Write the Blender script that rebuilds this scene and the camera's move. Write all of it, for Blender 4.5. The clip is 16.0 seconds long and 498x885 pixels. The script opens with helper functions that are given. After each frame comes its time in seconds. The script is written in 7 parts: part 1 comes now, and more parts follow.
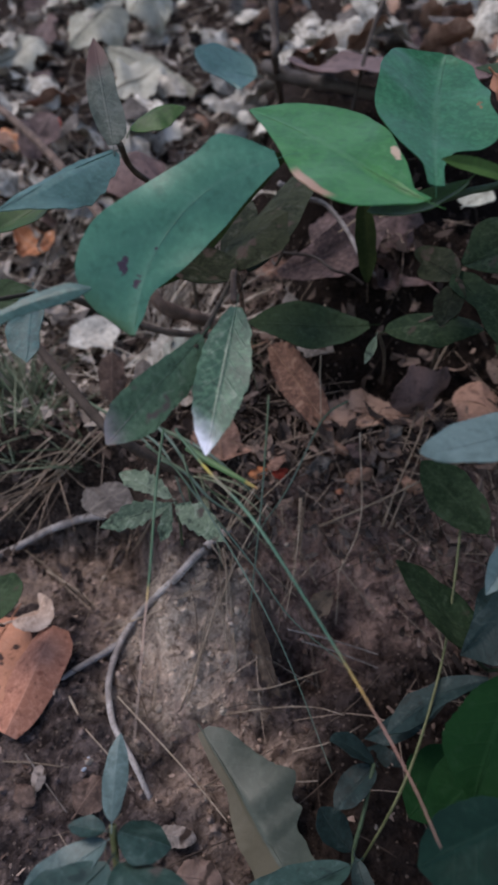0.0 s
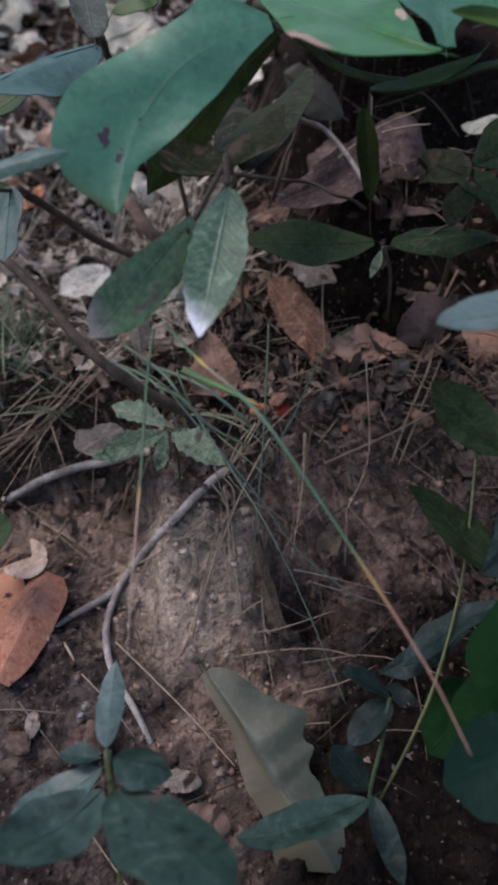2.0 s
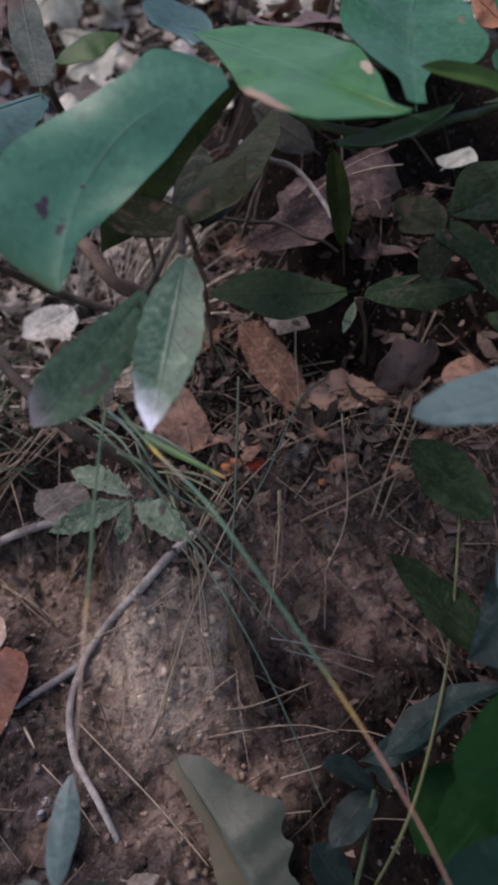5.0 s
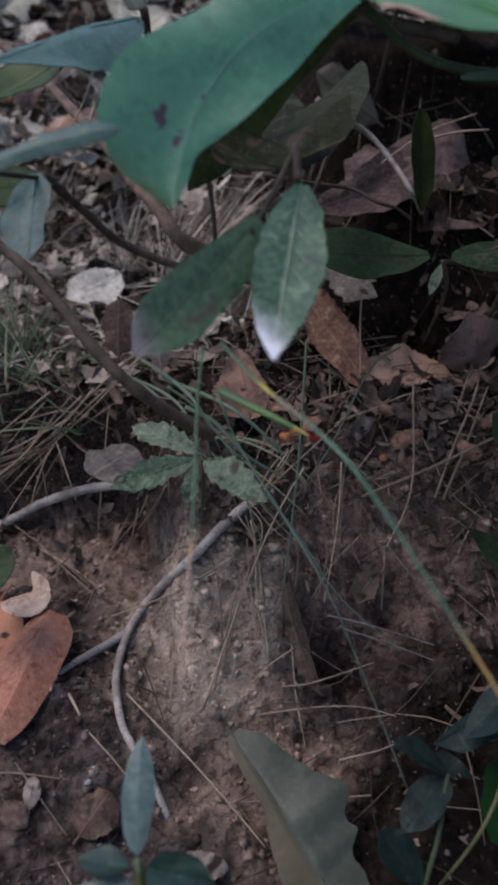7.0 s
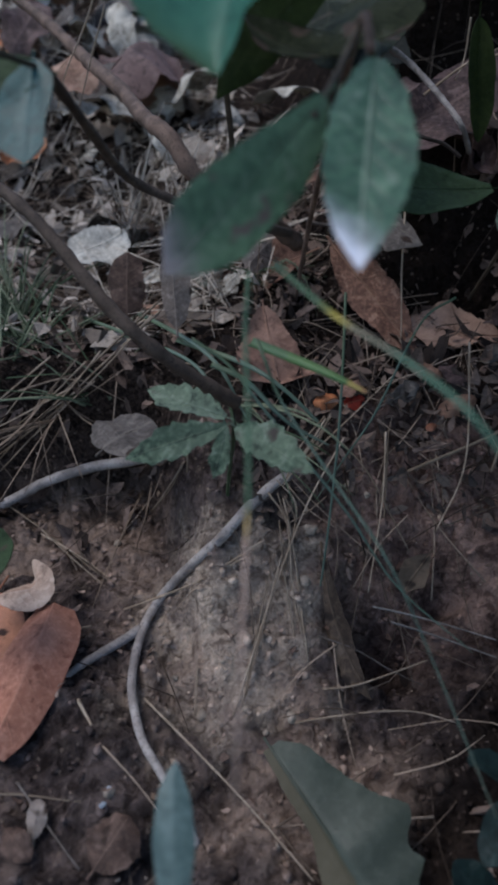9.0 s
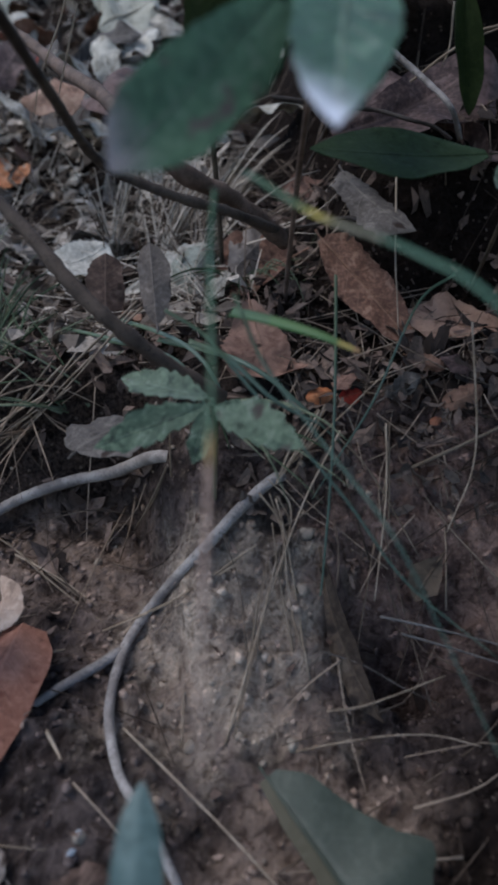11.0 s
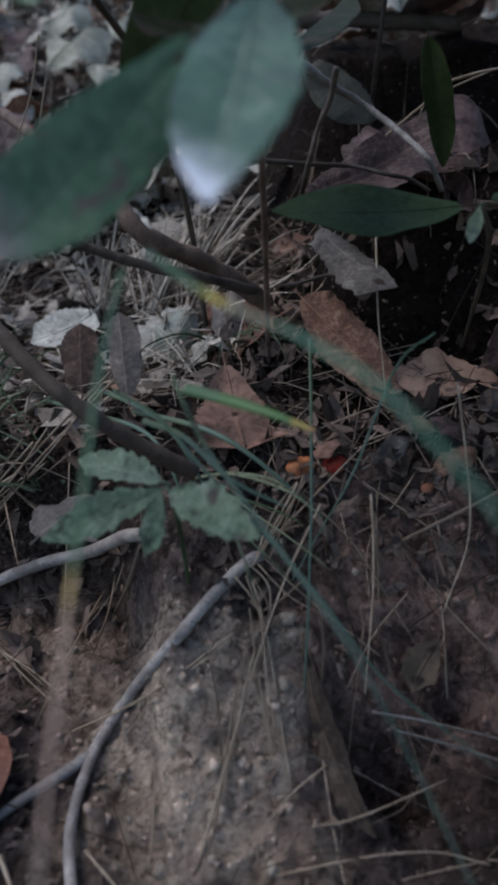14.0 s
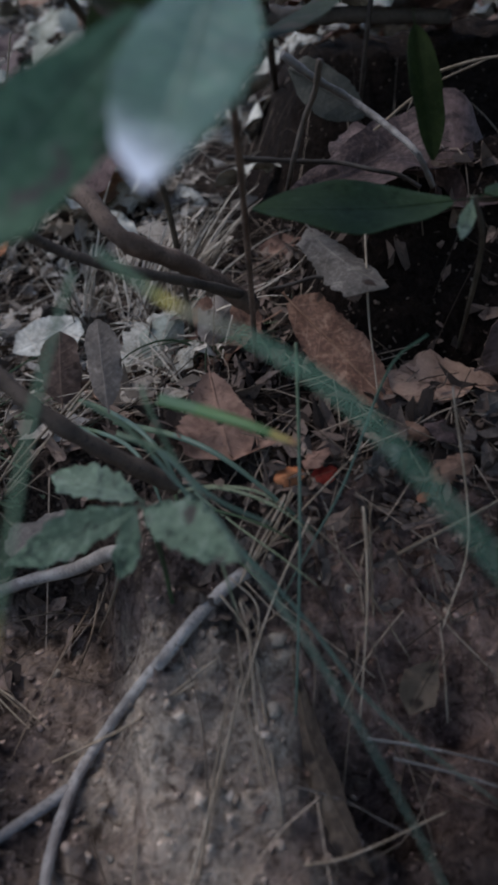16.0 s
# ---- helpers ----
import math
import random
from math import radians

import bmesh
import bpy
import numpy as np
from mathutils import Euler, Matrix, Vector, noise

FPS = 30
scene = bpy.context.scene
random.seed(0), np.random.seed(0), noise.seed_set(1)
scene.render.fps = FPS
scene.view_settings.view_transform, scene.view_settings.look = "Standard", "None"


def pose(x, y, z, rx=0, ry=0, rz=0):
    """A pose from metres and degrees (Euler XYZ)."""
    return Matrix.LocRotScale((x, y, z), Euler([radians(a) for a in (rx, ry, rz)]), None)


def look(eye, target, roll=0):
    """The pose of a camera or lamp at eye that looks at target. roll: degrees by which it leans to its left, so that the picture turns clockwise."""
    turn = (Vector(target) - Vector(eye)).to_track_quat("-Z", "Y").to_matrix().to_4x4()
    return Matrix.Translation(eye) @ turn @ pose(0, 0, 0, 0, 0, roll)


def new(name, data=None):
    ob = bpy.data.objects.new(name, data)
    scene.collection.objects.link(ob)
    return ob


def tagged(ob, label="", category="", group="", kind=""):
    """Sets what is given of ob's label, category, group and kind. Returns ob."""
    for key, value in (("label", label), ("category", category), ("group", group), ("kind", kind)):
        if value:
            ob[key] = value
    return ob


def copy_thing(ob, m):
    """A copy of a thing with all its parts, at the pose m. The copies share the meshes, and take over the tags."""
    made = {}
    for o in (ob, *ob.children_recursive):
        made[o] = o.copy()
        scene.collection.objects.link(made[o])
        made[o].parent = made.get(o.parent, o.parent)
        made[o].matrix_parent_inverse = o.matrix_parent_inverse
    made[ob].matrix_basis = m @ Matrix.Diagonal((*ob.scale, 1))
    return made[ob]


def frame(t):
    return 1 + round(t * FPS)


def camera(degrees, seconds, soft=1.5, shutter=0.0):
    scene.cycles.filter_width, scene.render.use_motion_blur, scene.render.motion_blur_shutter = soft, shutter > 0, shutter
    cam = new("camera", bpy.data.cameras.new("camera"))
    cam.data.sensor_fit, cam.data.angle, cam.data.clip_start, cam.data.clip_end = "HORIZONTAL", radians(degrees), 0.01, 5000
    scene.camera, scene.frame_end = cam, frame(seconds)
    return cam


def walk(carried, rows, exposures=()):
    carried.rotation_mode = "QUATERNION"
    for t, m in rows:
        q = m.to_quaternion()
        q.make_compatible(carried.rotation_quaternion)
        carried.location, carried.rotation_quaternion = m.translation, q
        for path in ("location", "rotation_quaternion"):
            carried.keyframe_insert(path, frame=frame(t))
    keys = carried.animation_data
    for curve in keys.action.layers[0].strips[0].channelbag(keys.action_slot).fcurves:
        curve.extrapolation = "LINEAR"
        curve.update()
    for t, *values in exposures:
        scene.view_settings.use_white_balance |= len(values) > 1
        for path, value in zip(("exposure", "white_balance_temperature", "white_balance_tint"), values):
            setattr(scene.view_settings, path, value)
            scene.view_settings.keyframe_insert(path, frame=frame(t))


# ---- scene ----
cam = camera(40.5, 16.0, soft=3.5)
METRES, EYE, TILT, LEAN, TURN = 0.36, 0.42, -40.0, 0.0, 0.0
ROWS = [
    (0.0, 0.0, 0.0, 0.0, 0.0, 0.0, -0.0),
    (0.5, 0.003, 0.0337, -0.0106, 0.67, 0.52, 1.25),
    (1.0, 0.0205, 0.0394, -0.0226, 0.07, -0.38, 1.53),
    (1.5, 0.0155, 0.0331, -0.0476, 0.37, -0.86, 1.09),
    (2.0, 0.0021, 0.0595, -0.0984, 0.23, -0.34, 1.31),
    (2.5, 0.012, 0.0426, -0.0914, -0.25, 0.53, 1.02),
    (3.0, 0.0419, 0.0492, -0.0583, -0.62, 0.57, 1.92),
    (3.5, 0.0553, 0.0679, -0.0242, -0.36, 0.83, 2.71),
    (4.0, 0.0399, 0.0976, -0.008, -0.33, 0.74, 2.89),
    (6.5, 0.009, 0.1445, -0.0577, -2.19, 0.22, 1.21),
    (7.0, -0.0668, 0.1629, -0.0733, -1.27, 0.51, -0.54),
    (7.5, -0.1385, 0.2355, -0.0862, -0.91, -1.18, -0.66),
    (8.0, -0.1367, 0.2474, -0.0813, -0.81, -0.52, 0.05),
    (8.5, -0.1288, 0.2613, -0.083, -1.18, -0.87, -0.3),
    (9.0, -0.1055, 0.284, -0.0983, -1.5, -0.44, -0.13),
    (11.5, -0.074, 0.3624, -0.1675, -0.66, 5.57, 3.1),
    (12.0, -0.0405, 0.3575, -0.159, -0.01, 6.46, 5.19),
    (12.5, -0.0222, 0.3672, -0.1485, 1.08, 6.38, 5.78),
    (13.0, 0.0075, 0.3697, -0.1427, 1.47, 6.29, 5.6),
    (13.5, -0.0029, 0.3811, -0.1322, 1.53, 6.92, 4.6),
    (14.0, -0.027, 0.4041, -0.1317, 1.47, 8.34, 3.48),
    (14.5, -0.0326, 0.4265, -0.1463, 1.38, 8.15, 3.0),
    (15.0, -0.0222, 0.4311, -0.1368, 1.66, 8.06, 3.81),
    (15.5, -0.0208, 0.4391, -0.123, 1.6, 8.18, 4.22),
    (16.0, -0.0117, 0.4394, -0.1211, 1.65, 8.73, 4.47),
]
walk(cam, [(t, pose(0, 0, EYE, TILT, LEAN, TURN) @ pose(METRES * x, METRES * y, METRES * z, 90 + pitch, roll, yaw)) for t, x, y, z, yaw, pitch, roll in ROWS], exposures=[(0.0, 0.69, 6900, 17), (4.2, 0.65, 7200, 22), (6.3, 0.60, 7200, 24), (8.0, 0.34, 6400, 9), (9.0, 0.34, 6350, 10), (12.0, 0.38, 6250, 8), (16.0, 0.27, 6400, 9)])

LENS = cam.data
LENS.dof.use_dof, LENS.dof.focus_distance, LENS.dof.aperture_fstop = True, 0.31, 14.0

# ---- light: a dim overcast sky over a clearing, brighter from one side
world = bpy.data.worlds.new("overcast_sky")
scene.world = world
world.use_nodes = True
wn = world.node_tree
sky = wn.nodes.new("ShaderNodeTexSky")
sky.sky_type, sky.sun_disc = "NISHITA", False
sky.sun_elevation, sky.sun_rotation, sky.air_density, sky.dust_density = radians(58), radians(-66), 1.0, 0.8
wn.nodes["Background"].inputs["Strength"].default_value = 0.14
wn.links.new(sky.outputs["Color"], wn.nodes["Background"].inputs["Color"])
sun = new("sun", bpy.data.lights.new("sun", "SUN"))
sun.data.energy, sun.data.angle, sun.data.color = 1.3, radians(34), (1.0, 0.985, 0.97)
sun.matrix_basis = look((-1.15, 0.8, 2.3), (0, 0.3, 0.1))


# ---- materials
def material(name, rough=0.7, spec=0.4):
    m = bpy.data.materials.new(name)
    m.use_nodes = True
    b = m.node_tree.nodes["Principled BSDF"]
    b.inputs["Roughness"].default_value = rough
    b.inputs["Specular IOR Level"].default_value = spec
    return m, m.node_tree, b


def node(nt, kind, *links, **values):
    """A node with settings; links: (input, socket or value)."""
    n = nt.nodes.new(kind)
    for key, value in values.items():
        if key == "op":
            n.operation = value
        elif key == "blend":
            n.data_type, n.blend_type = "RGBA", value
        elif key == "mode":
            n.feature = value
    for key, value in links:
        if isinstance(value, bpy.types.NodeSocket):
            nt.links.new(value, n.inputs[key])
        else:
            n.inputs[key].default_value = value
    return n


def calc(nt, op, a, b=0.0, c=None):
    links = [(0, a), (1, b)] + ([(2, c)] if c is not None else [])
    return node(nt, "ShaderNodeMath", *links, op=op).outputs[0]


def smooth(nt, a, lo, hi):
    n = node(nt, "ShaderNodeMapRange", ("Value", a), ("From Min", lo), ("From Max", hi))
    n.interpolation_type = "SMOOTHSTEP"
    return n.outputs[0]


def mix(nt, f, a, b, blend="MIX"):
    n = node(nt, "ShaderNodeMix", (0, f), blend=blend)
    for k, v in ((6, a), (7, b)):
        if isinstance(v, bpy.types.NodeSocket):
            nt.links.new(v, n.inputs[k])
        else:
            n.inputs[k].default_value = (*v, 1)
    return n.outputs[2]


def cloud(nt, scale, detail=4.0, rough=0.6, vector=None, distortion=0.0):
    n = node(nt, "ShaderNodeTexNoise", ("Scale", scale), ("Detail", detail), ("Roughness", rough), ("Distortion", distortion))
    nt.links.new(vector or node(nt, "ShaderNodeTexCoord").outputs["Object"], n.inputs["Vector"])
    return n.outputs[0]


def relief(nt, bsdf, height, strength, distance):
    b = node(nt, "ShaderNodeBump", ("Strength", strength), ("Distance", distance), ("Height", height))
    nt.links.new(b.outputs[0], bsdf.inputs["Normal"])


def veins(nt, count, slant=0.35, spread=1.0):
    """Masks along a leaf's own length and breadth: midrib, side veins, length, distance from the midrib."""
    uv = node(nt, "ShaderNodeUVMap").outputs[0]
    s = node(nt, "ShaderNodeSeparateXYZ", (0, uv))
    u, v = s.outputs[0], s.outputs[1]
    off = calc(nt, "ABSOLUTE", calc(nt, "SUBTRACT", v, 0.5))
    rib = smooth(nt, off, 0.045, 0.012)
    wob = calc(nt, "MULTIPLY", cloud(nt, 60, 2), 0.05)
    run = calc(nt, "ADD", calc(nt, "SUBTRACT", u, calc(nt, "MULTIPLY", off, slant)), wob)
    saw = calc(nt, "ABSOLUTE", calc(nt, "SUBTRACT", calc(nt, "FRACT", calc(nt, "MULTIPLY", run, count)), 0.5))
    side = calc(nt, "MULTIPLY", smooth(nt, saw, 0.09, 0.0), smooth(nt, off, 0.5, 0.2))
    return rib, side, u, off, v


def leaf_material(name, a, b, vein, rough, spec, count=9, spot=None, spot_cut=0.7, sheen=0.0, through_light=0.15, bump=0.4, tip=None, edge=None, mottled=0.5, ribs=0.75, marks=(), mark_colour=None, half=None, patches=0.45):
    m, nt, bs = material(name, rough, spec)
    rib, side, u, off, v = veins(nt, count)
    rnd = node(nt, "ShaderNodeObjectInfo").outputs["Random"]
    big, fine = cloud(nt, 45, 3), cloud(nt, 420, 5, 0.65)
    c = mix(nt, smooth(nt, calc(nt, "ADD", big, calc(nt, "MULTIPLY", calc(nt, "SUBTRACT", rnd, 0.5), 0.35)), 0.36, 0.66), a, b)
    c = mix(nt, calc(nt, "MULTIPLY", smooth(nt, fine, 0.42, 0.7), mottled), c, [min(1, 1.5 * x) for x in b])
    patch = cloud(nt, 150, 4, 0.6, None, 0.6)
    c = mix(nt, calc(nt, "MULTIPLY", smooth(nt, patch, 0.55, 0.68), patches), c, [min(1, 1.25 * x + 0.02) for x in vein])
    c = mix(nt, calc(nt, "MULTIPLY", smooth(nt, patch, 0.47, 0.34), min(1, 1.4 * patches)), c, [0.45 * x for x in a])
    c = mix(nt, calc(nt, "MULTIPLY", side, 0.45 * ribs), c, vein)
    c = mix(nt, calc(nt, "MULTIPLY", rib, ribs), c, vein)
    if half:
        c = mix(nt, smooth(nt, calc(nt, "ADD", v, calc(nt, "MULTIPLY", calc(nt, "SUBTRACT", big, 0.5), 0.12)), 0.47, 0.43), c, half)
    if edge:
        span = calc(nt, "MULTIPLY", smooth(nt, u, 0.16, 0.22), smooth(nt, u, 0.5, 0.42))
        c = mix(nt, calc(nt, "MULTIPLY", span, smooth(nt, calc(nt, "ADD", v, calc(nt, "MULTIPLY", big, 0.06)), 0.95, 0.98)), c, edge)
    for mu, mv, mr in marks:
        du, dv = calc(nt, "SUBTRACT", u, mu), calc(nt, "SUBTRACT", v, mv)
        d = calc(nt, "ADD", calc(nt, "SQRT", calc(nt, "ADD", calc(nt, "MULTIPLY", du, du), calc(nt, "MULTIPLY", dv, dv))), calc(nt, "ADD", calc(nt, "MULTIPLY", calc(nt, "SUBTRACT", fine, 0.5), 0.05), calc(nt, "MULTIPLY", calc(nt, "SUBTRACT", patch, 0.5), 0.14)))
        c = mix(nt, smooth(nt, d, mr, mr * 0.7), c, mark_colour)
    if spot:
        c = mix(nt, smooth(nt, cloud(nt, 110, 2, 0.4), spot_cut, spot_cut + 0.09), c, spot)
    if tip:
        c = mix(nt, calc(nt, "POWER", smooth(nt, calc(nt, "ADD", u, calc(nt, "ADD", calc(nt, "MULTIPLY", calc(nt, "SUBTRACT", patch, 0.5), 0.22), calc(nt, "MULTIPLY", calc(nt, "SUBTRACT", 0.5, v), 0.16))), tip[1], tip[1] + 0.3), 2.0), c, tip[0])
    nt.links.new(c, bs.inputs["Base Color"])
    hgt = calc(nt, "ADD", calc(nt, "ADD", calc(nt, "MULTIPLY", big, 1.6), calc(nt, "MULTIPLY", rib, -0.8 * ribs)), calc(nt, "ADD", calc(nt, "MULTIPLY", side, -0.5 * ribs), calc(nt, "MULTIPLY", fine, 0.5)))
    relief(nt, bs, hgt, bump, 0.0007)
    r = calc(nt, "ADD", calc(nt, "MULTIPLY", fine, 0.25), rough - 0.12)
    nt.links.new(r, bs.inputs["Roughness"])
    bs.inputs["Sheen Weight"].default_value = sheen
    bs.inputs["Sheen Roughness"].default_value = 0.4
    if through_light:
        out = nt.nodes["Material Output"]
        t = node(nt, "ShaderNodeBsdfTranslucent", ("Color", c))
        mixed = node(nt, "ShaderNodeMixShader", (0, through_light), (1, bs.outputs[0]), (2, t.outputs[0]))
        nt.links.new(mixed.outputs[0], out.inputs[0])
    return m


def dead(name, a, b, vein, spot=(0.035, 0.02, 0.014), cut=0.64, mottled=0.4):
    return leaf_material(name, a, b, vein, 0.72, 0.25, count=8, spot=spot, spot_cut=cut, through_light=0.08, bump=0.8, mottled=mottled, ribs=0.45)


RUST = dead("rust_dry_leaf", (0.14, 0.07, 0.05), (0.27, 0.155, 0.115), (0.34, 0.20, 0.14))
BROWN = dead("brown_dry_leaf", (0.115, 0.055, 0.038), (0.29, 0.16, 0.108), (0.32, 0.19, 0.13), cut=0.68)
TAN = dead("tan_dry_leaf", (0.25, 0.135, 0.09), (0.40, 0.245, 0.175), (0.44, 0.29, 0.2), cut=0.73)
PALE = dead("pale_grey_dry_leaf", (0.26, 0.225, 0.18), (0.58, 0.53, 0.45), (0.64, 0.58, 0.5), (0.10, 0.075, 0.06), 0.68)
BLEACHED = dead("bleached_dry_leaf", (0.42, 0.385, 0.33), (0.64, 0.6, 0.53), (0.68, 0.64, 0.57), (0.2, 0.16, 0.13), 0.74)
PALE_GREEN = dead("pale_greenish_dry_leaf", (0.24, 0.235, 0.19), (0.42, 0.42, 0.35), (0.48, 0.48, 0.4), (0.13, 0.11, 0.09), 0.7)
RIBBED = leaf_material("ribbed_pale_leaf", (0.27, 0.255, 0.19), (0.44, 0.41, 0.33), (0.13, 0.115, 0.085), 0.7, 0.25, count=13, through_light=0.08, bump=1.3, mottled=0.3, ribs=1.0, patches=0.25)
RIBDARK = leaf_material("dull_ribbed_leaf", (0.065, 0.06, 0.047), (0.115, 0.105, 0.085), (0.06, 0.052, 0.04), 0.7, 0.25, count=13, through_light=0.08, bump=1.0, mottled=0.3, ribs=0.9, patches=0.25)
MAUVE = dead("purplish_dry_leaf", (0.055, 0.034, 0.031), (0.155, 0.098, 0.09), (0.18, 0.12, 0.108), cut=0.68)
UMBER = dead("umber_dry_leaf", (0.07, 0.042, 0.032), (0.15, 0.095, 0.074), (0.17, 0.11, 0.085))
DRAB = dead("drab_dry_leaf", (0.15, 0.118, 0.1), (0.26, 0.21, 0.18), (0.29, 0.235, 0.2))
GREY = dead("grey_dry_leaf", (0.08, 0.066, 0.058), (0.165, 0.14, 0.122), (0.21, 0.18, 0.155))
OLIVE = leaf_material("olive_grey_leaf", (0.045, 0.054, 0.038), (0.08, 0.092, 0.068), (0.1, 0.113, 0.085), 0.42, 0.4, count=7, spot=(0.10, 0.08, 0.05), spot_cut=0.74, through_light=0.08, bump=0.5, mottled=0.15, ribs=0.2, half=(0.07, 0.058, 0.03), patches=0.12)
REDDISH = dead("orange_brown_leaf", (0.30, 0.115, 0.065), (0.42, 0.19, 0.115), (0.34, 0.16, 0.10), (0.05, 0.025, 0.02), 0.64)
SALMON = dead("salmon_leaf_underside", (0.34, 0.14, 0.09), (0.48, 0.235, 0.16), (0.42, 0.2, 0.135), (0.22, 0.08, 0.05), 0.66)
ORANGE = dead("bright_orange_leaf", (0.42, 0.13, 0.05), (0.55, 0.24, 0.12), (0.5, 0.3, 0.2))
GREEN = ((0.035, 0.178, 0.076), (0.068, 0.28, 0.13), (0.13, 0.31, 0.17), 0.32, 0.65)
GLOSSY = leaf_material("glossy_green_leaf", *GREEN, count=4, ribs=0.3, through_light=0.42, bump=0.3, mottled=0.4, patches=0.2, spot=(0.17, 0.34, 0.22), spot_cut=0.72, marks=((0.62, 0.9, 0.03),), mark_colour=(0.4, 0.16, 0.07))
# base green leans to teal to carry some of the sky's reflection
SPOTTED = leaf_material("green_leaf_with_purple_spots", (0.04, 0.165, 0.09), (0.075, 0.245, 0.148), (0.13, 0.3, 0.2), 0.36, 0.75, spot=(0.15, 0.32, 0.25), spot_cut=0.73, tip=((0.05, 0.11, 0.03), 0.8), count=4, ribs=0.3, through_light=0.3, bump=0.3, mottled=0.4, patches=0.2, marks=((0.75, 0.33, 0.045), (0.80, 0.45, 0.03), (0.66, 0.5, 0.015)), mark_colour=(0.08, 0.04, 0.055))
BROWNED = leaf_material("green_leaf_with_brown_edge", (0.022, 0.132, 0.026), (0.046, 0.19, 0.046), (0.1, 0.23, 0.09), 0.36, 0.3, spot=(0.14, 0.27, 0.12), spot_cut=0.73, count=4, ribs=0.25, through_light=0.22, bump=0.3, mottled=0.4, patches=0.2, edge=(0.42, 0.25, 0.16), marks=((0.34, 0.06, 0.05),), mark_colour=(0.5, 0.36, 0.25))
DULL = leaf_material("dull_hairy_leaf", (0.014, 0.028, 0.012), (0.036, 0.058, 0.027), (0.065, 0.092, 0.048), 0.6, 0.08, count=7, spot=(0.06, 0.05, 0.035), spot_cut=0.68, bump=0.7, mottled=0.55, ribs=0.25, patches=0.28)
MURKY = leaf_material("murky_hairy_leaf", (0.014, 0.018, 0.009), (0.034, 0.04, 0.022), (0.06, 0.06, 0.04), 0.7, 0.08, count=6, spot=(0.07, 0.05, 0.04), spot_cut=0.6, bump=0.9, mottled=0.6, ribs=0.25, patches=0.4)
# leaves low at the right: their shade is put into this darker colour
SHADED = leaf_material("shade_dark_blue_green_leaf", (0.006, 0.015, 0.014), (0.014, 0.03, 0.028), (0.035, 0.055, 0.05), 0.5, 0.2, count=6, spot=(0.05, 0.045, 0.04), spot_cut=0.68, bump=0.5, mottled=0.6, ribs=0.25)
WAXY = leaf_material("waxy_blue_green_leaf", (0.012, 0.033, 0.026), (0.024, 0.054, 0.043), (0.06, 0.1, 0.085), 0.38, 0.42, count=7, spot=(0.09, 0.08, 0.07), spot_cut=0.66, bump=0.5, mottled=0.7, ribs=0.25)
TEAL = leaf_material("blue_green_leaf", (0.034, 0.088, 0.072), (0.062, 0.14, 0.118), (0.09, 0.18, 0.15), 0.4, 0.45, count=5, bump=0.4, mottled=0.5, ribs=0.2, patches=0.25)
TEALDARK = leaf_material("deep_blue_green_leaf", (0.028, 0.088, 0.084), (0.052, 0.132, 0.128), (0.08, 0.165, 0.155), 0.45, 0.35, count=5, bump=0.4, mottled=0.6, ribs=0.2, patches=0.3, through_light=0.25)
REDTIP = leaf_material("dull_reddening_leaf", (0.045, 0.06, 0.045), (0.085, 0.1, 0.082), (0.12, 0.13, 0.11), 0.55, 0.25, count=6, bump=0.6, mottled=0.6, ribs=0.3, patches=0.4, tip=((0.12, 0.065, 0.055), 0.5))
LEAFGREEN = leaf_material("plain_green_leaf", (0.024, 0.062, 0.012), (0.042, 0.095, 0.02), (0.06, 0.12, 0.035), 0.5, 0.25, count=5, bump=0.3, mottled=0.4, ribs=0.2, patches=0.2)
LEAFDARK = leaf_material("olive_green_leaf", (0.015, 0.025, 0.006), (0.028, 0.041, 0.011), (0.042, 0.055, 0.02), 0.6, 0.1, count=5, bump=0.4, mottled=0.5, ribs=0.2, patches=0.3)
# mirrored sky is put into this pale blue-grey base colour
SKY_TINTED = leaf_material("pale_blue_grey_leaf", (0.055, 0.095, 0.088), (0.11, 0.165, 0.155), (0.14, 0.19, 0.175), 0.46, 0.5, count=5, bump=0.4, mottled=0.4, ribs=0.2, patches=0.25)
BROWNTIP = leaf_material("toothed_leaf_with_brown_end", (0.038, 0.088, 0.044), (0.085, 0.15, 0.082), (0.15, 0.2, 0.13), 0.5, 0.3, ribs=0.35, count=9, spot=(0.12, 0.09, 0.075), spot_cut=0.64, bump=0.7, mottled=0.8, tip=((0.42, 0.34, 0.32), 0.71))
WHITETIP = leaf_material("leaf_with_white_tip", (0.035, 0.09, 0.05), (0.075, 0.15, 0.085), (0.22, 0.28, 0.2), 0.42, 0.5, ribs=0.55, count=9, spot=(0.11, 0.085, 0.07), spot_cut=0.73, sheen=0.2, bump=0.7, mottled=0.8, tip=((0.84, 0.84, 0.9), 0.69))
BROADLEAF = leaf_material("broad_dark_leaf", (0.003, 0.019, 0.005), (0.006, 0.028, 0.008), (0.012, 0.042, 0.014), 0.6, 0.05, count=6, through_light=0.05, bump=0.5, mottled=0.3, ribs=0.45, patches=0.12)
# glossier copy of the broad leaf, sky reflection partly in its bluer colour
BROADSHINE = leaf_material("broad_leaf_mirroring_the_sky", (0.003, 0.017, 0.01), (0.005, 0.024, 0.015), (0.01, 0.036, 0.024), 0.5, 0.16, count=6, through_light=0.05, bump=0.4, mottled=0.3, ribs=0.4, patches=0.15)
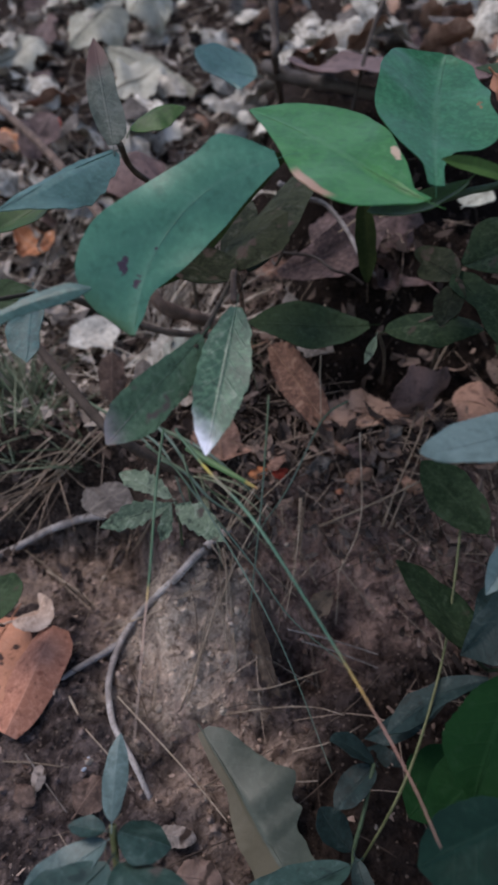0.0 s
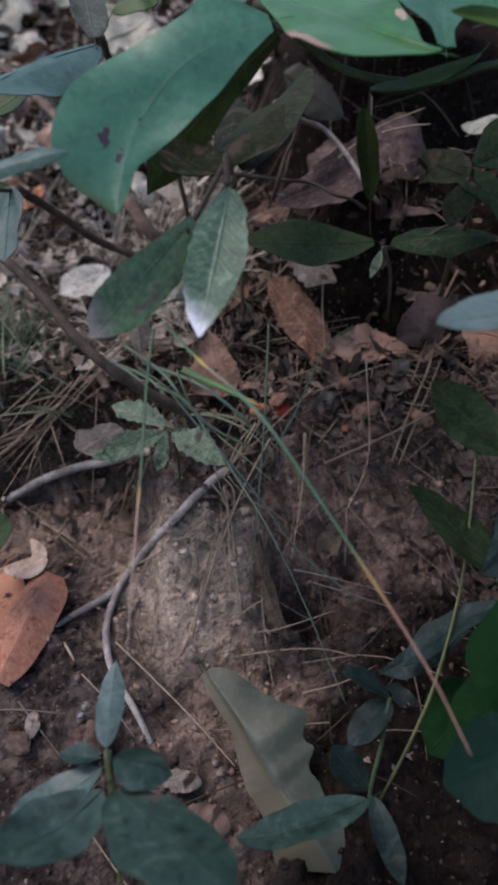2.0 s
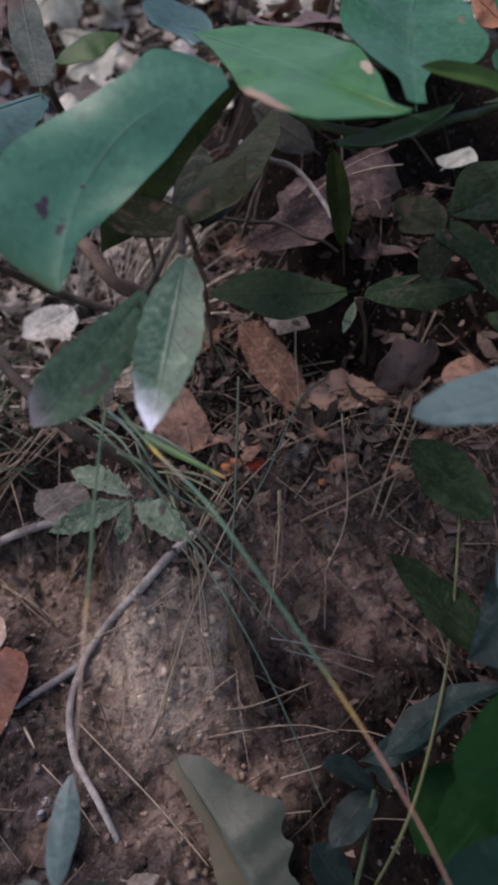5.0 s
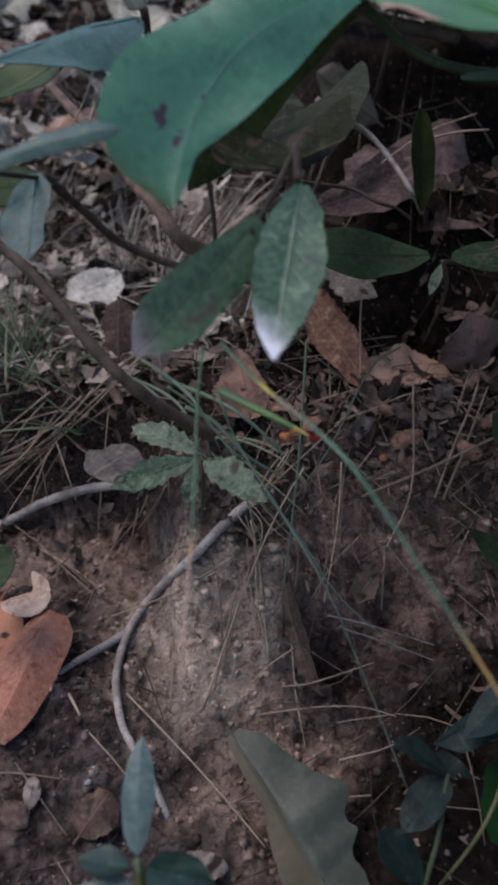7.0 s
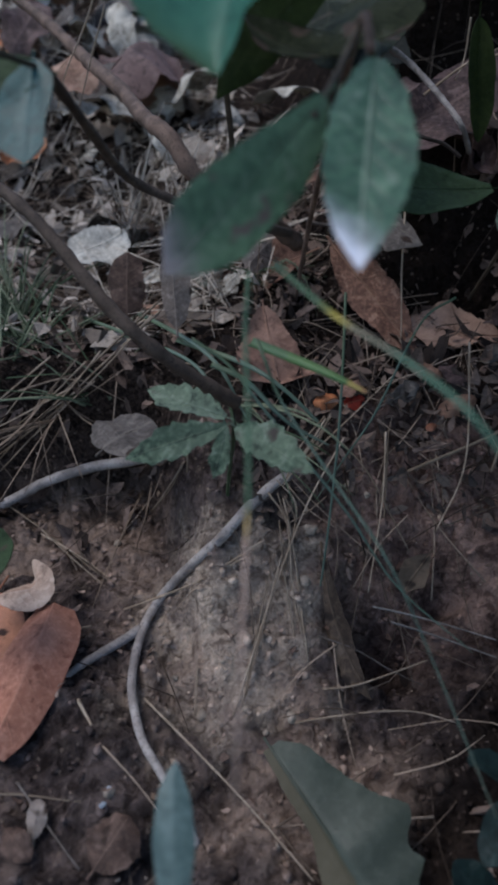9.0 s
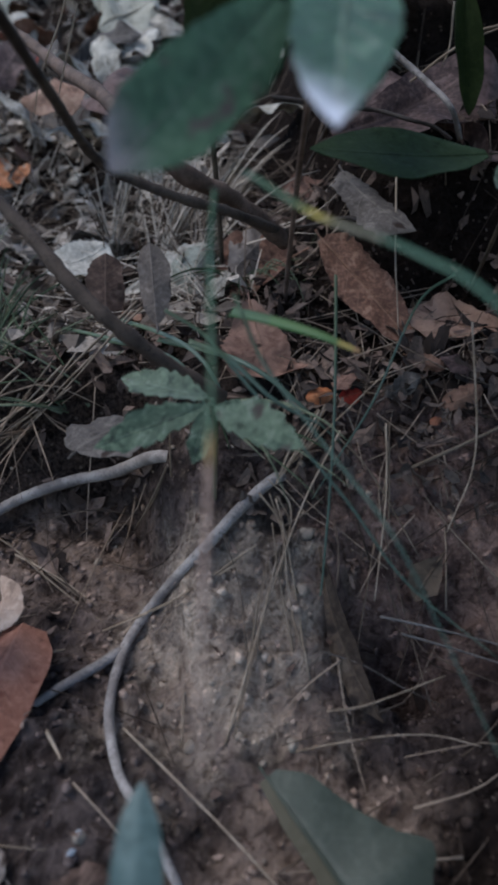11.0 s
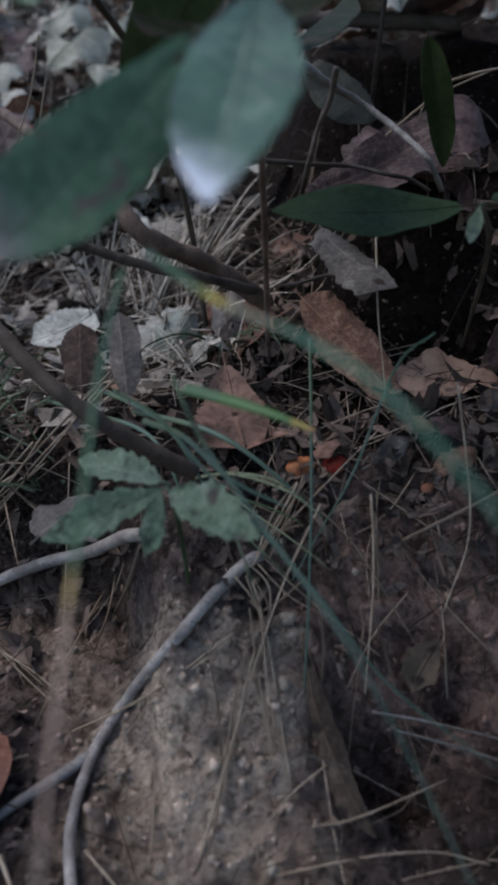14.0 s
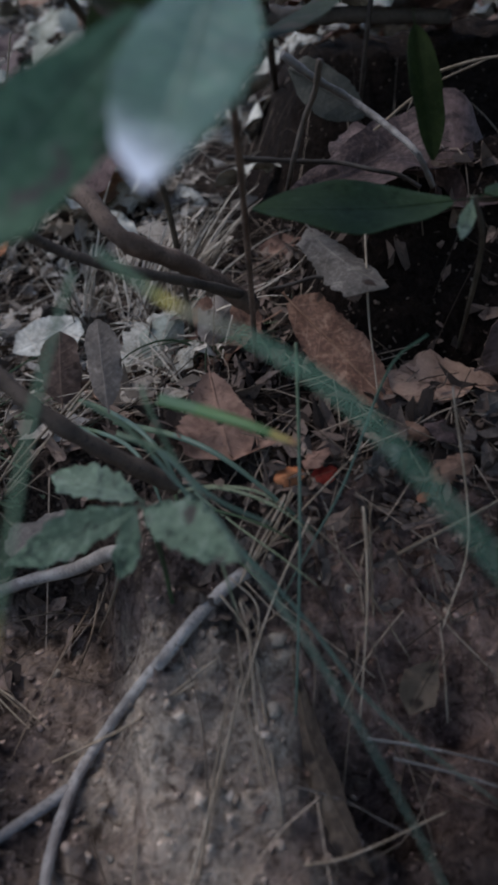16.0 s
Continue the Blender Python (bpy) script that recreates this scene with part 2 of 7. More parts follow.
SILVER = leaf_material("silvery_hairy_leaf", (0.042, 0.076, 0.045), (0.118, 0.158, 0.1), (0.17, 0.21, 0.145), 0.65, 0.3, count=6, mottled=1.0, ribs=0.3, patches=0.8, spot=(0.06, 0.045, 0.035), spot_cut=0.64, sheen=0.5, bump=0.7)
EARTH = dead("earth_stained_leaf", (0.05, 0.033, 0.023), (0.12, 0.085, 0.06), (0.135, 0.1, 0.07), (0.02, 0.013, 0.01), 0.58)
RUST_SCRAP = dead("rust_scrap", (0.4, 0.13, 0.05), (0.55, 0.22, 0.1), (0.5, 0.25, 0.13))
BEIGE = dead("beige_dry_leaf", (0.36, 0.24, 0.18), (0.52, 0.38, 0.30), (0.55, 0.42, 0.34), cut=0.78)
GLINT_SCRAP = dead("glint_white_scrap", (0.3, 0.33, 0.37), (0.5, 0.53, 0.58), (0.5, 0.53, 0.58))
RED_SCRAP = dead("red_scrap", (0.42, 0.04, 0.025), (0.55, 0.08, 0.045), (0.5, 0.2, 0.1))


def bark(name, a, b, rough=0.75, scale=1.0, wear=0.7):
    m, nt, bs = material(name, rough, 0.3)
    co = node(nt, "ShaderNodeTexCoord").outputs["Object"]
    big, fine = cloud(nt, 90 * scale, 4, 0.6, co), cloud(nt, 700 * scale, 4, 0.7, co)
    c = mix(nt, smooth(nt, big, 0.35, 0.65), a, b)
    c = mix(nt, smooth(nt, fine, 0.5, 0.75), c, [0.5 * x for x in a])
    rnd = node(nt, "ShaderNodeObjectInfo").outputs["Random"]
    c = mix(nt, calc(nt, "MULTIPLY", smooth(nt, rnd, 0.3, 1.0), wear), c, [0.4 * x for x in a])
    nt.links.new(c, bs.inputs["Base Color"])
    relief(nt, bs, calc(nt, "ADD", big, calc(nt, "MULTIPLY", fine, 0.6)), 0.7, 0.0009)
    return m


ROOT = bark("grey_root_bark", (0.215, 0.183, 0.168), (0.4, 0.352, 0.325), wear=0.08)
BARK_BROWN = bark("brown_bark", (0.085, 0.054, 0.04), (0.18, 0.118, 0.09), wear=0.4)
BARK_UMBER = bark("umber_bark", (0.058, 0.04, 0.03), (0.11, 0.078, 0.06), wear=0.2)
BARK_DARK = bark("dark_bark", (0.045, 0.032, 0.026), (0.10, 0.075, 0.06))
BARK_GREY = bark("grey_brown_bark", (0.07, 0.055, 0.045), (0.16, 0.13, 0.115))
BARK_PALE = bark("pale_bark", (0.13, 0.11, 0.10), (0.28, 0.25, 0.235))
STEM_BROWN = bark("brown_stem", (0.055, 0.041, 0.029), (0.105, 0.08, 0.056))
STEM_GREEN = bark("green_stem", (0.03, 0.05, 0.024), (0.055, 0.085, 0.04), 0.6)
STEM_YELLOW = bark("yellow_green_stem", (0.08, 0.092, 0.035), (0.15, 0.15, 0.07), 0.55)
STRAW = bark("dry_needle", (0.26, 0.185, 0.125), (0.42, 0.33, 0.25), 0.6)
STONE = bark("pale_quartz_pebble", (0.25, 0.2, 0.16), (0.43, 0.36, 0.29), 0.6, wear=0.4)


def blade_material(name, stops):
    m, nt, bs = material(name, 0.5, 0.4)
    u = node(nt, "ShaderNodeSeparateXYZ", (0, node(nt, "ShaderNodeUVMap").outputs[0])).outputs[0]
    grain = cloud(nt, 500, 3)
    c = stops[0][1]
    for lo, colour in stops[1:]:
        c = mix(nt, smooth(nt, calc(nt, "ADD", u, calc(nt, "MULTIPLY", calc(nt, "SUBTRACT", grain, 0.5), 0.05)), lo, lo + 0.05), c, colour)
    c = mix(nt, calc(nt, "MULTIPLY", smooth(nt, grain, 0.5, 0.8), 0.25), c, (0.06, 0.06, 0.04))
    nt.links.new(c, bs.inputs["Base Color"])
    relief(nt, bs, grain, 0.3, 0.0004)
    return m


BLADE_DRY = blade_material("grass_blade_withering", [(0, (0.07, 0.14, 0.075)), (0.235, (0.45, 0.36, 0.06)), (0.275, (0.24, 0.22, 0.15)), (0.36, (0.08, 0.17, 0.11)), (0.665, (0.46, 0.29, 0.09)), (0.72, (0.36, 0.19, 0.14))])
BLADE_LOW = blade_material("grass_blade_withered_low", [(0, (0.06, 0.13, 0.07)), (0.55, (0.5, 0.34, 0.14)), (0.6, (0.46, 0.31, 0.24)), (0.8, (0.40, 0.29, 0.23))])
BLADE_TIP = blade_material("grass_blade_yellow_tip", [(0, (0.08, 0.14, 0.06)), (0.3, (0.085, 0.165, 0.055)), (0.8, (0.36, 0.27, 0.08)), (0.92, (0.36, 0.2, 0.09))])
BLADE = blade_material("grass_blade_green", [(0, (0.09, 0.13, 0.075)), (0.3, (0.09, 0.135, 0.1)), (0.9, (0.12, 0.15, 0.11))])


def soil_material(name, loose=False):
    m, nt, bs = material(name, 0.95, 0.06)
    co = node(nt, "ShaderNodeNewGeometry").outputs["Position"]
    big, mid, fine = cloud(nt, 9, 4, 0.6, co), cloud(nt, 70, 5, 0.65, co), cloud(nt, 480, 6, 0.7, co)
    c = mix(nt, smooth(nt, mid, 0.38, 0.62), (0.04, 0.03, 0.028), (0.146, 0.111, 0.102))
    c = mix(nt, smooth(nt, big, 0.53, 0.68), c, (0.33, 0.24, 0.192))
    y = node(nt, "ShaderNodeSeparateXYZ", (0, co)).outputs[1]
    away = node(nt, "ShaderNodeVectorMath", (0, co), (1, (-0.038, 0.222, 0.088)), op="DISTANCE").outputs["Value"]
    dry = smooth(nt, calc(nt, "ADD", away, calc(nt, "ADD", calc(nt, "MULTIPLY", calc(nt, "SUBTRACT", mid, 0.5), 0.11), calc(nt, "MULTIPLY", calc(nt, "SUBTRACT", cloud(nt, 34, 4, 0.6, co), 0.5), 0.1))), 0.062, 0.008)
    c = mix(nt, calc(nt, "MULTIPLY", dry, 0.9), c, mix(nt, smooth(nt, fine, 0.35, 0.65), (0.39, 0.3, 0.238), (0.69, 0.56, 0.455)))
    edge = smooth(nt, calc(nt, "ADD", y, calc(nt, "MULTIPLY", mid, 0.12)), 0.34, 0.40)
    x = node(nt, "ShaderNodeSeparateXYZ", (0, co)).outputs[0]
    # shade under the plants at the right, painted into the soil colour
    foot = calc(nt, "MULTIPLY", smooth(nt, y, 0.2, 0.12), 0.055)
    side_shade = smooth(nt, calc(nt, "ADD", calc(nt, "ADD", x, foot), calc(nt, "MULTIPLY", mid, 0.08)), 0.07, 0.118)
    side_shade = calc(nt, "MULTIPLY", side_shade, smooth(nt, calc(nt, "ADD", x, calc(nt, "MULTIPLY", big, 0.6)), 1.0, 0.6))
    side_shade = calc(nt, "MULTIPLY", side_shade, smooth(nt, calc(nt, "ADD", y, calc(nt, "MULTIPLY", mid, 0.06)), 0.285, 0.22))
    clay = calc(nt, "MULTIPLY", smooth(nt, calc(nt, "ADD", x, calc(nt, "MULTIPLY", mid, 0.06)), 0.02, 0.06), smooth(nt, calc(nt, "ADD", y, calc(nt, "MULTIPLY", big, 0.06)), 0.22, 0.27))
    clay = calc(nt, "MULTIPLY", clay, smooth(nt, away, 0.4, 0.2))
    c = mix(nt, calc(nt, "MULTIPLY", clay, 0.75), c, mix(nt, smooth(nt, mid, 0.36, 0.6), (0.16, 0.104, 0.09), (0.38, 0.25, 0.205)))
    c = mix(nt, calc(nt, "MULTIPLY", side_shade, 0.93), c, (0.015, 0.0105, 0.009))
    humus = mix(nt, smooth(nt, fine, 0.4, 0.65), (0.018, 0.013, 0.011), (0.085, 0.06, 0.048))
    # shade of the hollow behind the bank, painted as near-black humus
    hollow_shade = calc(nt, "MULTIPLY", smooth(nt, calc(nt, "ADD", x, calc(nt, "MULTIPLY", mid, 0.05)), -0.005, 0.03), smooth(nt, away, 0.8, 0.4))
    humus = mix(nt, calc(nt, "MULTIPLY", hollow_shade, 0.92), humus, (0.016, 0.011, 0.009))
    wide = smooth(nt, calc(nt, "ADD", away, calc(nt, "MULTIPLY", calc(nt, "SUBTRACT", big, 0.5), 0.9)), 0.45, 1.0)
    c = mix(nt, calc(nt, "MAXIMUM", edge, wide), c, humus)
    clod = cloud(nt, 190, 4, 0.6, co, 0.8)
    c = mix(nt, calc(nt, "MULTIPLY", smooth(nt, clod, 0.5, 0.36), 0.85), c, mix(nt, 1.0, c, (0.4, 0.37, 0.36), "MULTIPLY"))
    c = mix(nt, calc(nt, "MULTIPLY", smooth(nt, clod, 0.52, 0.66), 0.75), c, mix(nt, 1.0, c, (1.5, 1.46, 1.42), "MULTIPLY"))
    c = mix(nt, calc(nt, "MULTIPLY", smooth(nt, fine, 0.5, 0.72), 0.3), c, (0.05, 0.033, 0.028))
    grit = node(nt, "ShaderNodeTexVoronoi", ("Scale", 330.0), ("Vector", co))
    pick = node(nt, "ShaderNodeSeparateColor", (0, grit.outputs["Color"])).outputs[0]
    speck = calc(nt, "MULTIPLY", smooth(nt, grit.outputs["Distance"], 0.34, 0.22), smooth(nt, pick, 0.8, 0.9))
    c = mix(nt, calc(nt, "MULTIPLY", speck, 0.35), c, (0.34, 0.26, 0.21))
    if loose:
        r = node(nt, "ShaderNodeNewGeometry").outputs["Random Per Island"]
        c = mix(nt, smooth(nt, r, 0.25, 1.0), c, mix(nt, 1.0, c, (1.2, 1.18, 1.16), "MULTIPLY"))
        c = mix(nt, smooth(nt, r, 0.35, 0.0), c, mix(nt, 1.0, c, (0.72, 0.7, 0.68), "MULTIPLY"))
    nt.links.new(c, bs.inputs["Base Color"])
    hgt = calc(nt, "ADD", calc(nt, "MULTIPLY", mid, 1.0), calc(nt, "ADD", calc(nt, "MULTIPLY", fine, 0.7), calc(nt, "MULTIPLY", clod, 0.8)))
    relief(nt, bs, hgt, 0.15 if loose else 1.0, 0.0045)
    return m


def crumb_material(name, a, b):
    m, nt, bs = material(name, 0.85, 0.25)
    r = node(nt, "ShaderNodeNewGeometry").outputs["Random Per Island"]
    c = mix(nt, smooth(nt, r, 0.1, 0.9), a, b)
    c = mix(nt, calc(nt, "MULTIPLY", smooth(nt, cloud(nt, 500, 4), 0.45, 0.7), 0.5), c, [0.5 * x for x in a])
    nt.links.new(c, bs.inputs["Base Color"])
    relief(nt, bs, cloud(nt, 700, 3), 0.6, 0.0006)
    return m


SOIL = soil_material("brown_soil_with_shade")
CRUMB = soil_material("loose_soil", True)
GRIT = crumb_material("pale_grit", (0.16, 0.11, 0.08), (0.42, 0.33, 0.26))
SCRAPS = crumb_material("leaf_scraps", (0.03, 0.02, 0.016), (0.2, 0.138, 0.11))
CHIPS = crumb_material("weathered_leaf_chips", (0.055, 0.04, 0.034), (0.15, 0.112, 0.092))
BITS = crumb_material("leaf_bits", (0.12, 0.075, 0.058), (0.36, 0.26, 0.21))
PALE_SCRAPS = crumb_material("pale_leaf_scraps", (0.13, 0.1, 0.08), (0.6, 0.505, 0.42))
NEEDLES = crumb_material("fallen_needles", (0.05, 0.033, 0.024), (0.36, 0.27, 0.205))
PALE_NEEDLES = crumb_material("pale_fallen_needles", (0.10, 0.07, 0.05), (0.66, 0.56, 0.46))
TUFT_DRY = crumb_material("dry_grass", (0.05, 0.036, 0.027), (0.26, 0.19, 0.14))
TUFT_GREEN = crumb_material("green_grass", (0.05, 0.075, 0.04), (0.18, 0.2, 0.13))


# ---- building blocks
def ss(a, b, x):
    t = min(1.0, max(0.0, (x - a) / (b - a)))
    return t * t * (3 - 2 * t)


def ground_height(x, y):
    """A low eroded bank, flat litter behind it, and a slope that goes on rising."""
    k = ss(-0.04, -0.085, x)
    lo, hi = 0.165 + 0.14 * k + 0.02 * ss(0.01, 0.05, x), 0.342 + 0.004 * k - 0.012 * ss(0.03, 0.1, x)
    z = 0.067 + 0.05 * (y - 0.165) * (y < 0.165) + 0.076 * ss(lo, hi, y)
    z -= 0.03 * ss(-0.03, -0.13, x) * ss(0.3, 0.45, y) * (1 - ss(0.5, 0.75, y))
    z += 0.075 * ss(0.37, 0.455, y) * ss(0.0, 0.06, x) * (1 - ss(0.47, 0.53, y)) * (1 - ss(0.3, 0.5, x))
    z += 0.1 * ss(0.55, 0.62, y) * ss(0.0, 0.06, x) * (1 - ss(0.65, 1.0, y)) * (1 - ss(0.3, 0.5, x))
    f = max(0.0, y - 0.47)
    z += 0.235 * f * f / (f + 0.08) if y < 3 else 0.235 * 2.53 * 2.53 / 2.61
    return z + 0.004 * math.sin(9 * x + 14 * y) + 0.003 * math.sin(31 * x - 17 * y + 1) + 0.002 * math.sin(57 * x + 61 * y + 2)


def surface(x, y):
    """The ground with its lumps and pits."""
    z = ground_height(x, y)
    if -0.6 < x < 0.6 and -0.2 < y < 1.5:
        q_ = Vector((x, y, z))
        # a crumbled step on the bank and a small hole
        step = ss(0.004, 0.010, x + 0.006 * noise.noise(q_ * 60)) * ss(0.165, 0.185, y) * ss(0.262, 0.236, y) * ss(0.075, 0.04, x)
        z -= 0.007 * step + 0.016 * math.exp(-((x - 0.0128) ** 2 + (y - 0.2295) ** 2) / 0.00006)
        z -= 0.046 * math.exp(-(((x - 0.029) / 0.015) ** 2 + ((y - 0.221) / 0.011) ** 2)) + 0.018 * math.exp(-(((x - 0.057) / 0.01) ** 2 + ((y - 0.242) / 0.008) ** 2))
        z += 0.008 * (0.22 - abs(noise.noise(q_ * 36 + Vector((3, 8, 1))))) + 0.005 * (0.22 - abs(noise.noise(q_ * 85 + Vector((7, 2, 5)))))
        z += 0.006 * noise.noise(q_ * 26) + 0.005 * noise.noise(q_ * 70) + 0.003 * abs(noise.noise(q_ * 160)) + 0.002 * noise.noise(q_ * 260) + 0.0012 * noise.noise(q_ * 420) - 0.002 * max(0, noise.noise(q_ * 95 + Vector((5, 1, 2))))
    return z


def ground_normal(x, y, e=0.006):
    dx = (ground_height(x + e, y) - ground_height(x - e, y)) / (2 * e)
    dy = (ground_height(x, y + e) - ground_height(x, y - e)) / (2 * e)
    return Vector((-dx, -dy, 1)).normalized()


def mesh_of(name, verts, faces, mat, uvs=None, soft=True):
    me = bpy.data.meshes.new(name)
    me.from_pydata(verts, [], faces)
    me.materials.append(mat)
    me.polygons.foreach_set("use_smooth", [soft] * len(me.polygons))
    if uvs:
        layer = me.uv_layers.new(name="UVMap")
        idx = np.empty(len(me.loops), int)
        me.loops.foreach_get("vertex_index", idx)
        layer.data.foreach_set("uv", np.array(uvs)[idx].ravel())
    me.update()
    return me


def part(name, me, parent, label=""):
    ob = new(name, me)
    ob.parent = parent
    return tagged(ob, label)


def plant(name, label, category):
    ob = tagged(new(name), label, category)
    ob["stem_made"] = 0
    return ob


def spline(pts, n):
    """Points evenly along a smooth curve through pts."""
    pts = [Vector(p) for p in pts]
    ext = [2 * pts[0] - pts[1], *pts, 2 * pts[-1] - pts[-2]]
    out = []
    for k in range(n + 1):
        s = k / n * (len(pts) - 1)
        i = min(int(s), len(pts) - 2)
        t = s - i
        a, b, c, d = ext[i : i + 4]
        out.append(0.5 * (2 * b + (c - a) * t + (2 * a - 5 * b + 4 * c - d) * t * t + (3 * b - a - 3 * c + d) * t**3))
    return out


def tube(pts, r0, r1, n, sides, knots=0.0, seed=0, origin=Vector()):
    """Vertices, faces and uvs of a tapered, slightly knotty stem with closed ends."""
    rng = random.Random(seed)
    line = spline(pts, n)
    verts, faces, uvs = [], [], []
    side = None
    for k, c in enumerate(line):
        tang = (line[min(k + 1, n)] - line[max(k - 1, 0)]).normalized()
        side = (side - tang * side.dot(tang)).normalized() if side else tang.orthogonal().normalized()
        up = tang.cross(side)
        r = r0 + (r1 - r0) * k / n
        r *= 1 + knots * (rng.random() - 0.5) * 2
        for j in range(sides):
            a = 2 * math.pi * j / sides
            rr = r * (1 + knots * 0.5 * (rng.random() - 0.5))
            verts.append(c - origin + (side * math.cos(a) + up * math.sin(a)) * rr)
            uvs.append((k / n, j / sides))
    for k in range(n):
        for j in range(sides):
            a, b = k * sides + j, k * sides + (j + 1) % sides
            faces.append((a, b, b + sides, a + sides))
    faces += [tuple(range(sides))[::-1], tuple(range(n * sides, (n + 1) * sides))]
    return verts, faces, uvs


def leaf_shape(base, tip, left, right, fold=0.15, wave=0.03, p=0.5, q=0.5, seed=0, teeth=0, tooth=0.0, lobes=0.0, lobe=0.0, nu=32, nv=5, thick=0.00035, ragged=0.0, wl=None, wr=None, uneven=0.05, curl_l=0.0, curl_r=0.0):
    """A leaf from its base, tip and two margins: a bowed midrib, folded halves, a waved and toothed margin, with thickness."""
    rng = random.Random(seed)
    ph = [rng.uniform(0, 6.28) for _ in range(6)]
    B, T, L, R = (Vector(v) for v in (base, tip, left, right))
    if wl:
        p = q = 0.5
    s = min(0.72, max(0.28, p / (p + q)))
    mid, half = (L + R) / 2, (R - L) / 2
    ctrl = (mid - B * (1 - s) ** 2 - T * s * s) / (2 * s * (1 - s))
    chord_mid = (B + T) / 2
    ctrl = chord_mid + (ctrl - chord_mid) * 0.85
    peak = (p / (p + q)) ** p * (q / (p + q)) ** q
    if teeth:
        nu = max(nu, teeth * 4)
    size = half.length
    rows, uvs = [], []
    for i in range(nu + 1):
        u = 0.004 + 0.992 * i / nu
        c = B * (1 - u) ** 2 + ctrl * 2 * u * (1 - u) + T * u * u
        tang = ((ctrl - B) * (1 - u) + (T - ctrl) * u).normalized()
        lat = (half - tang * half.dot(tang)).normalized()
        nor = tang.cross(lat)
        w0 = u**p * (1 - u) ** q / peak
        row = []
        for j in range(-nv, nv + 1):
            v = j / nv
            m = 1.0
            if abs(j) == nv:
                if teeth:
                    m += tooth * ((u * teeth + (0.3 if j > 0 else 0)) % 1.0 - 0.5)
                m += ragged * rng.uniform(-1, 0.4)
            if lobes:
                m *= 1 + lobe * math.cos(2 * math.pi * lobes * u + (0.8 if v > 0 else 0.2)) * abs(v)
            w = w0
            if wl:
                pr = wl if v < 0 else wr
                w = sum(float(np.interp(u + d_, np.linspace(0, 1, len(pr)), pr)) for d_ in (-0.016, 0, 0.016)) / 3
            w *= 1 + uneven * (math.sin(8 * u + ph[3] + (2.1 if v > 0 else 0)) + 0.6 * math.sin(19 * u + ph[4] + (1.1 if v > 0 else 0)))
            h = fold * (abs(v) - 0.8) + wave * (abs(v) ** 1.5 * math.sin(11 * u + ph[0] + (1.6 if v > 0 else 0)) + 0.5 * math.sin(5 * u + 3 * v + ph[1]) + 0.35 * abs(v) * math.sin(23 * u + ph[2] + 2 * v))
            h += (curl_l if v < 0 else curl_r) * v * v
            row.append(c - B + lat * (v * w * m * size) + nor * (h * w * size))
            uvs.append((u, 0.5 + 0.5 * v))
        rows.append((row, nor))
    k = 2 * nv + 1
    top = [q_ for row, _ in rows for q_ in row]
    low = [q_ - n_ * thick for row, n_ in rows for q_ in row]
    faces = []
    size_ = len(top)
    for i in range(nu):
        for j in range(k - 1):
            a = i * k + j
            faces.append((a, a + 1, a + k + 1, a + k))
            faces.append((size_ + a, size_ + a + k, size_ + a + k + 1, size_ + a + 1))
    # the rim has corners of its own, so that the margin stays crisp
    ring = [i * k for i in range(nu + 1)] + [nu * k + j for j in range(1, k)] + [i * k + k - 1 for i in range(nu - 1, -1, -1)] + list(range(k - 2, 0, -1))
    n0, m = 2 * size_, len(ring)
    verts, uvs = top + low + [top[r] for r in ring] + [low[r] for r in ring], uvs + uvs + [uvs[r] for r in ring] * 2
    for r in range(m):
        a, b = n0 + r, n0 + (r + 1) % m
        faces.append((a, b, b + m, a + m))
    rib = [row[nv] for row, _ in rows]
    return verts, faces, uvs, rib, B


def dead_leaf(base, tip, left, right, mat, label, **shape):
    shape.setdefault("ragged", 0.06)
    verts, faces, uvs, rib, B = leaf_shape(base, tip, left, right, **shape)
    ob = tagged(new("dead_leaf", mesh_of("dead_leaf", verts, faces, mat, uvs)), label, "dead leaf")
    ob.location = B
    v, f, w = tube([rib[0] - (rib[3] - rib[0]) * 1.2, rib[0], rib[len(rib) // 3], rib[2 * len(rib) // 3], rib[-2]], 0.0006, 0.0002, 18, 5)
    part("midrib", mesh_of("midrib", v, f, mat, w), ob)
    return ob


def live_leaf(base, tip, left, right, thing, mat, label="", rib_width=0.00028, **shape):
    verts, faces, uvs, rib, B = leaf_shape(base, tip, left, right, **shape)
    ob = part("leaf", mesh_of("leaf", verts, faces, mat, uvs), thing, label)
    ob.location = B
    v, f, w = tube([rib[0] - (rib[2] - rib[0]) * 1.5, rib[0], rib[len(rib) // 3], rib[2 * len(rib) // 3], rib[-2]], rib_width, 0.0001, 18, 5)
    part("midrib", mesh_of("midrib", v, f, mat, w), ob)
    return ob


def turned_lobe(base, tip, left, right, thing, mat, label, **shape):
    verts, faces, uvs, rib, B = leaf_shape(base, tip, left, right, **shape)
    ob = part("turned_lobe", mesh_of("turned_lobe", verts, faces, mat, uvs), thing, label)
    ob.location = B - thing.location
    return ob


def stalk(pts, thing, mat, radius):
    v, f, w = tube(pts, radius, radius * 0.85, 10 * len(pts), 8, 0.08, len(pts))
    return part("stem", mesh_of("stem", v, f, mat, w), thing)


def root(pts, radius, label, tip=0.6):
    o = Vector(pts[0])
    v, f, w = tube(pts, radius, radius * tip, 7 * len(pts), 10, 0.05, 5, o)
    ob = tagged(new("root", mesh_of("root", v, f, ROOT, w)), label, "root")
    ob.location = o
    return ob


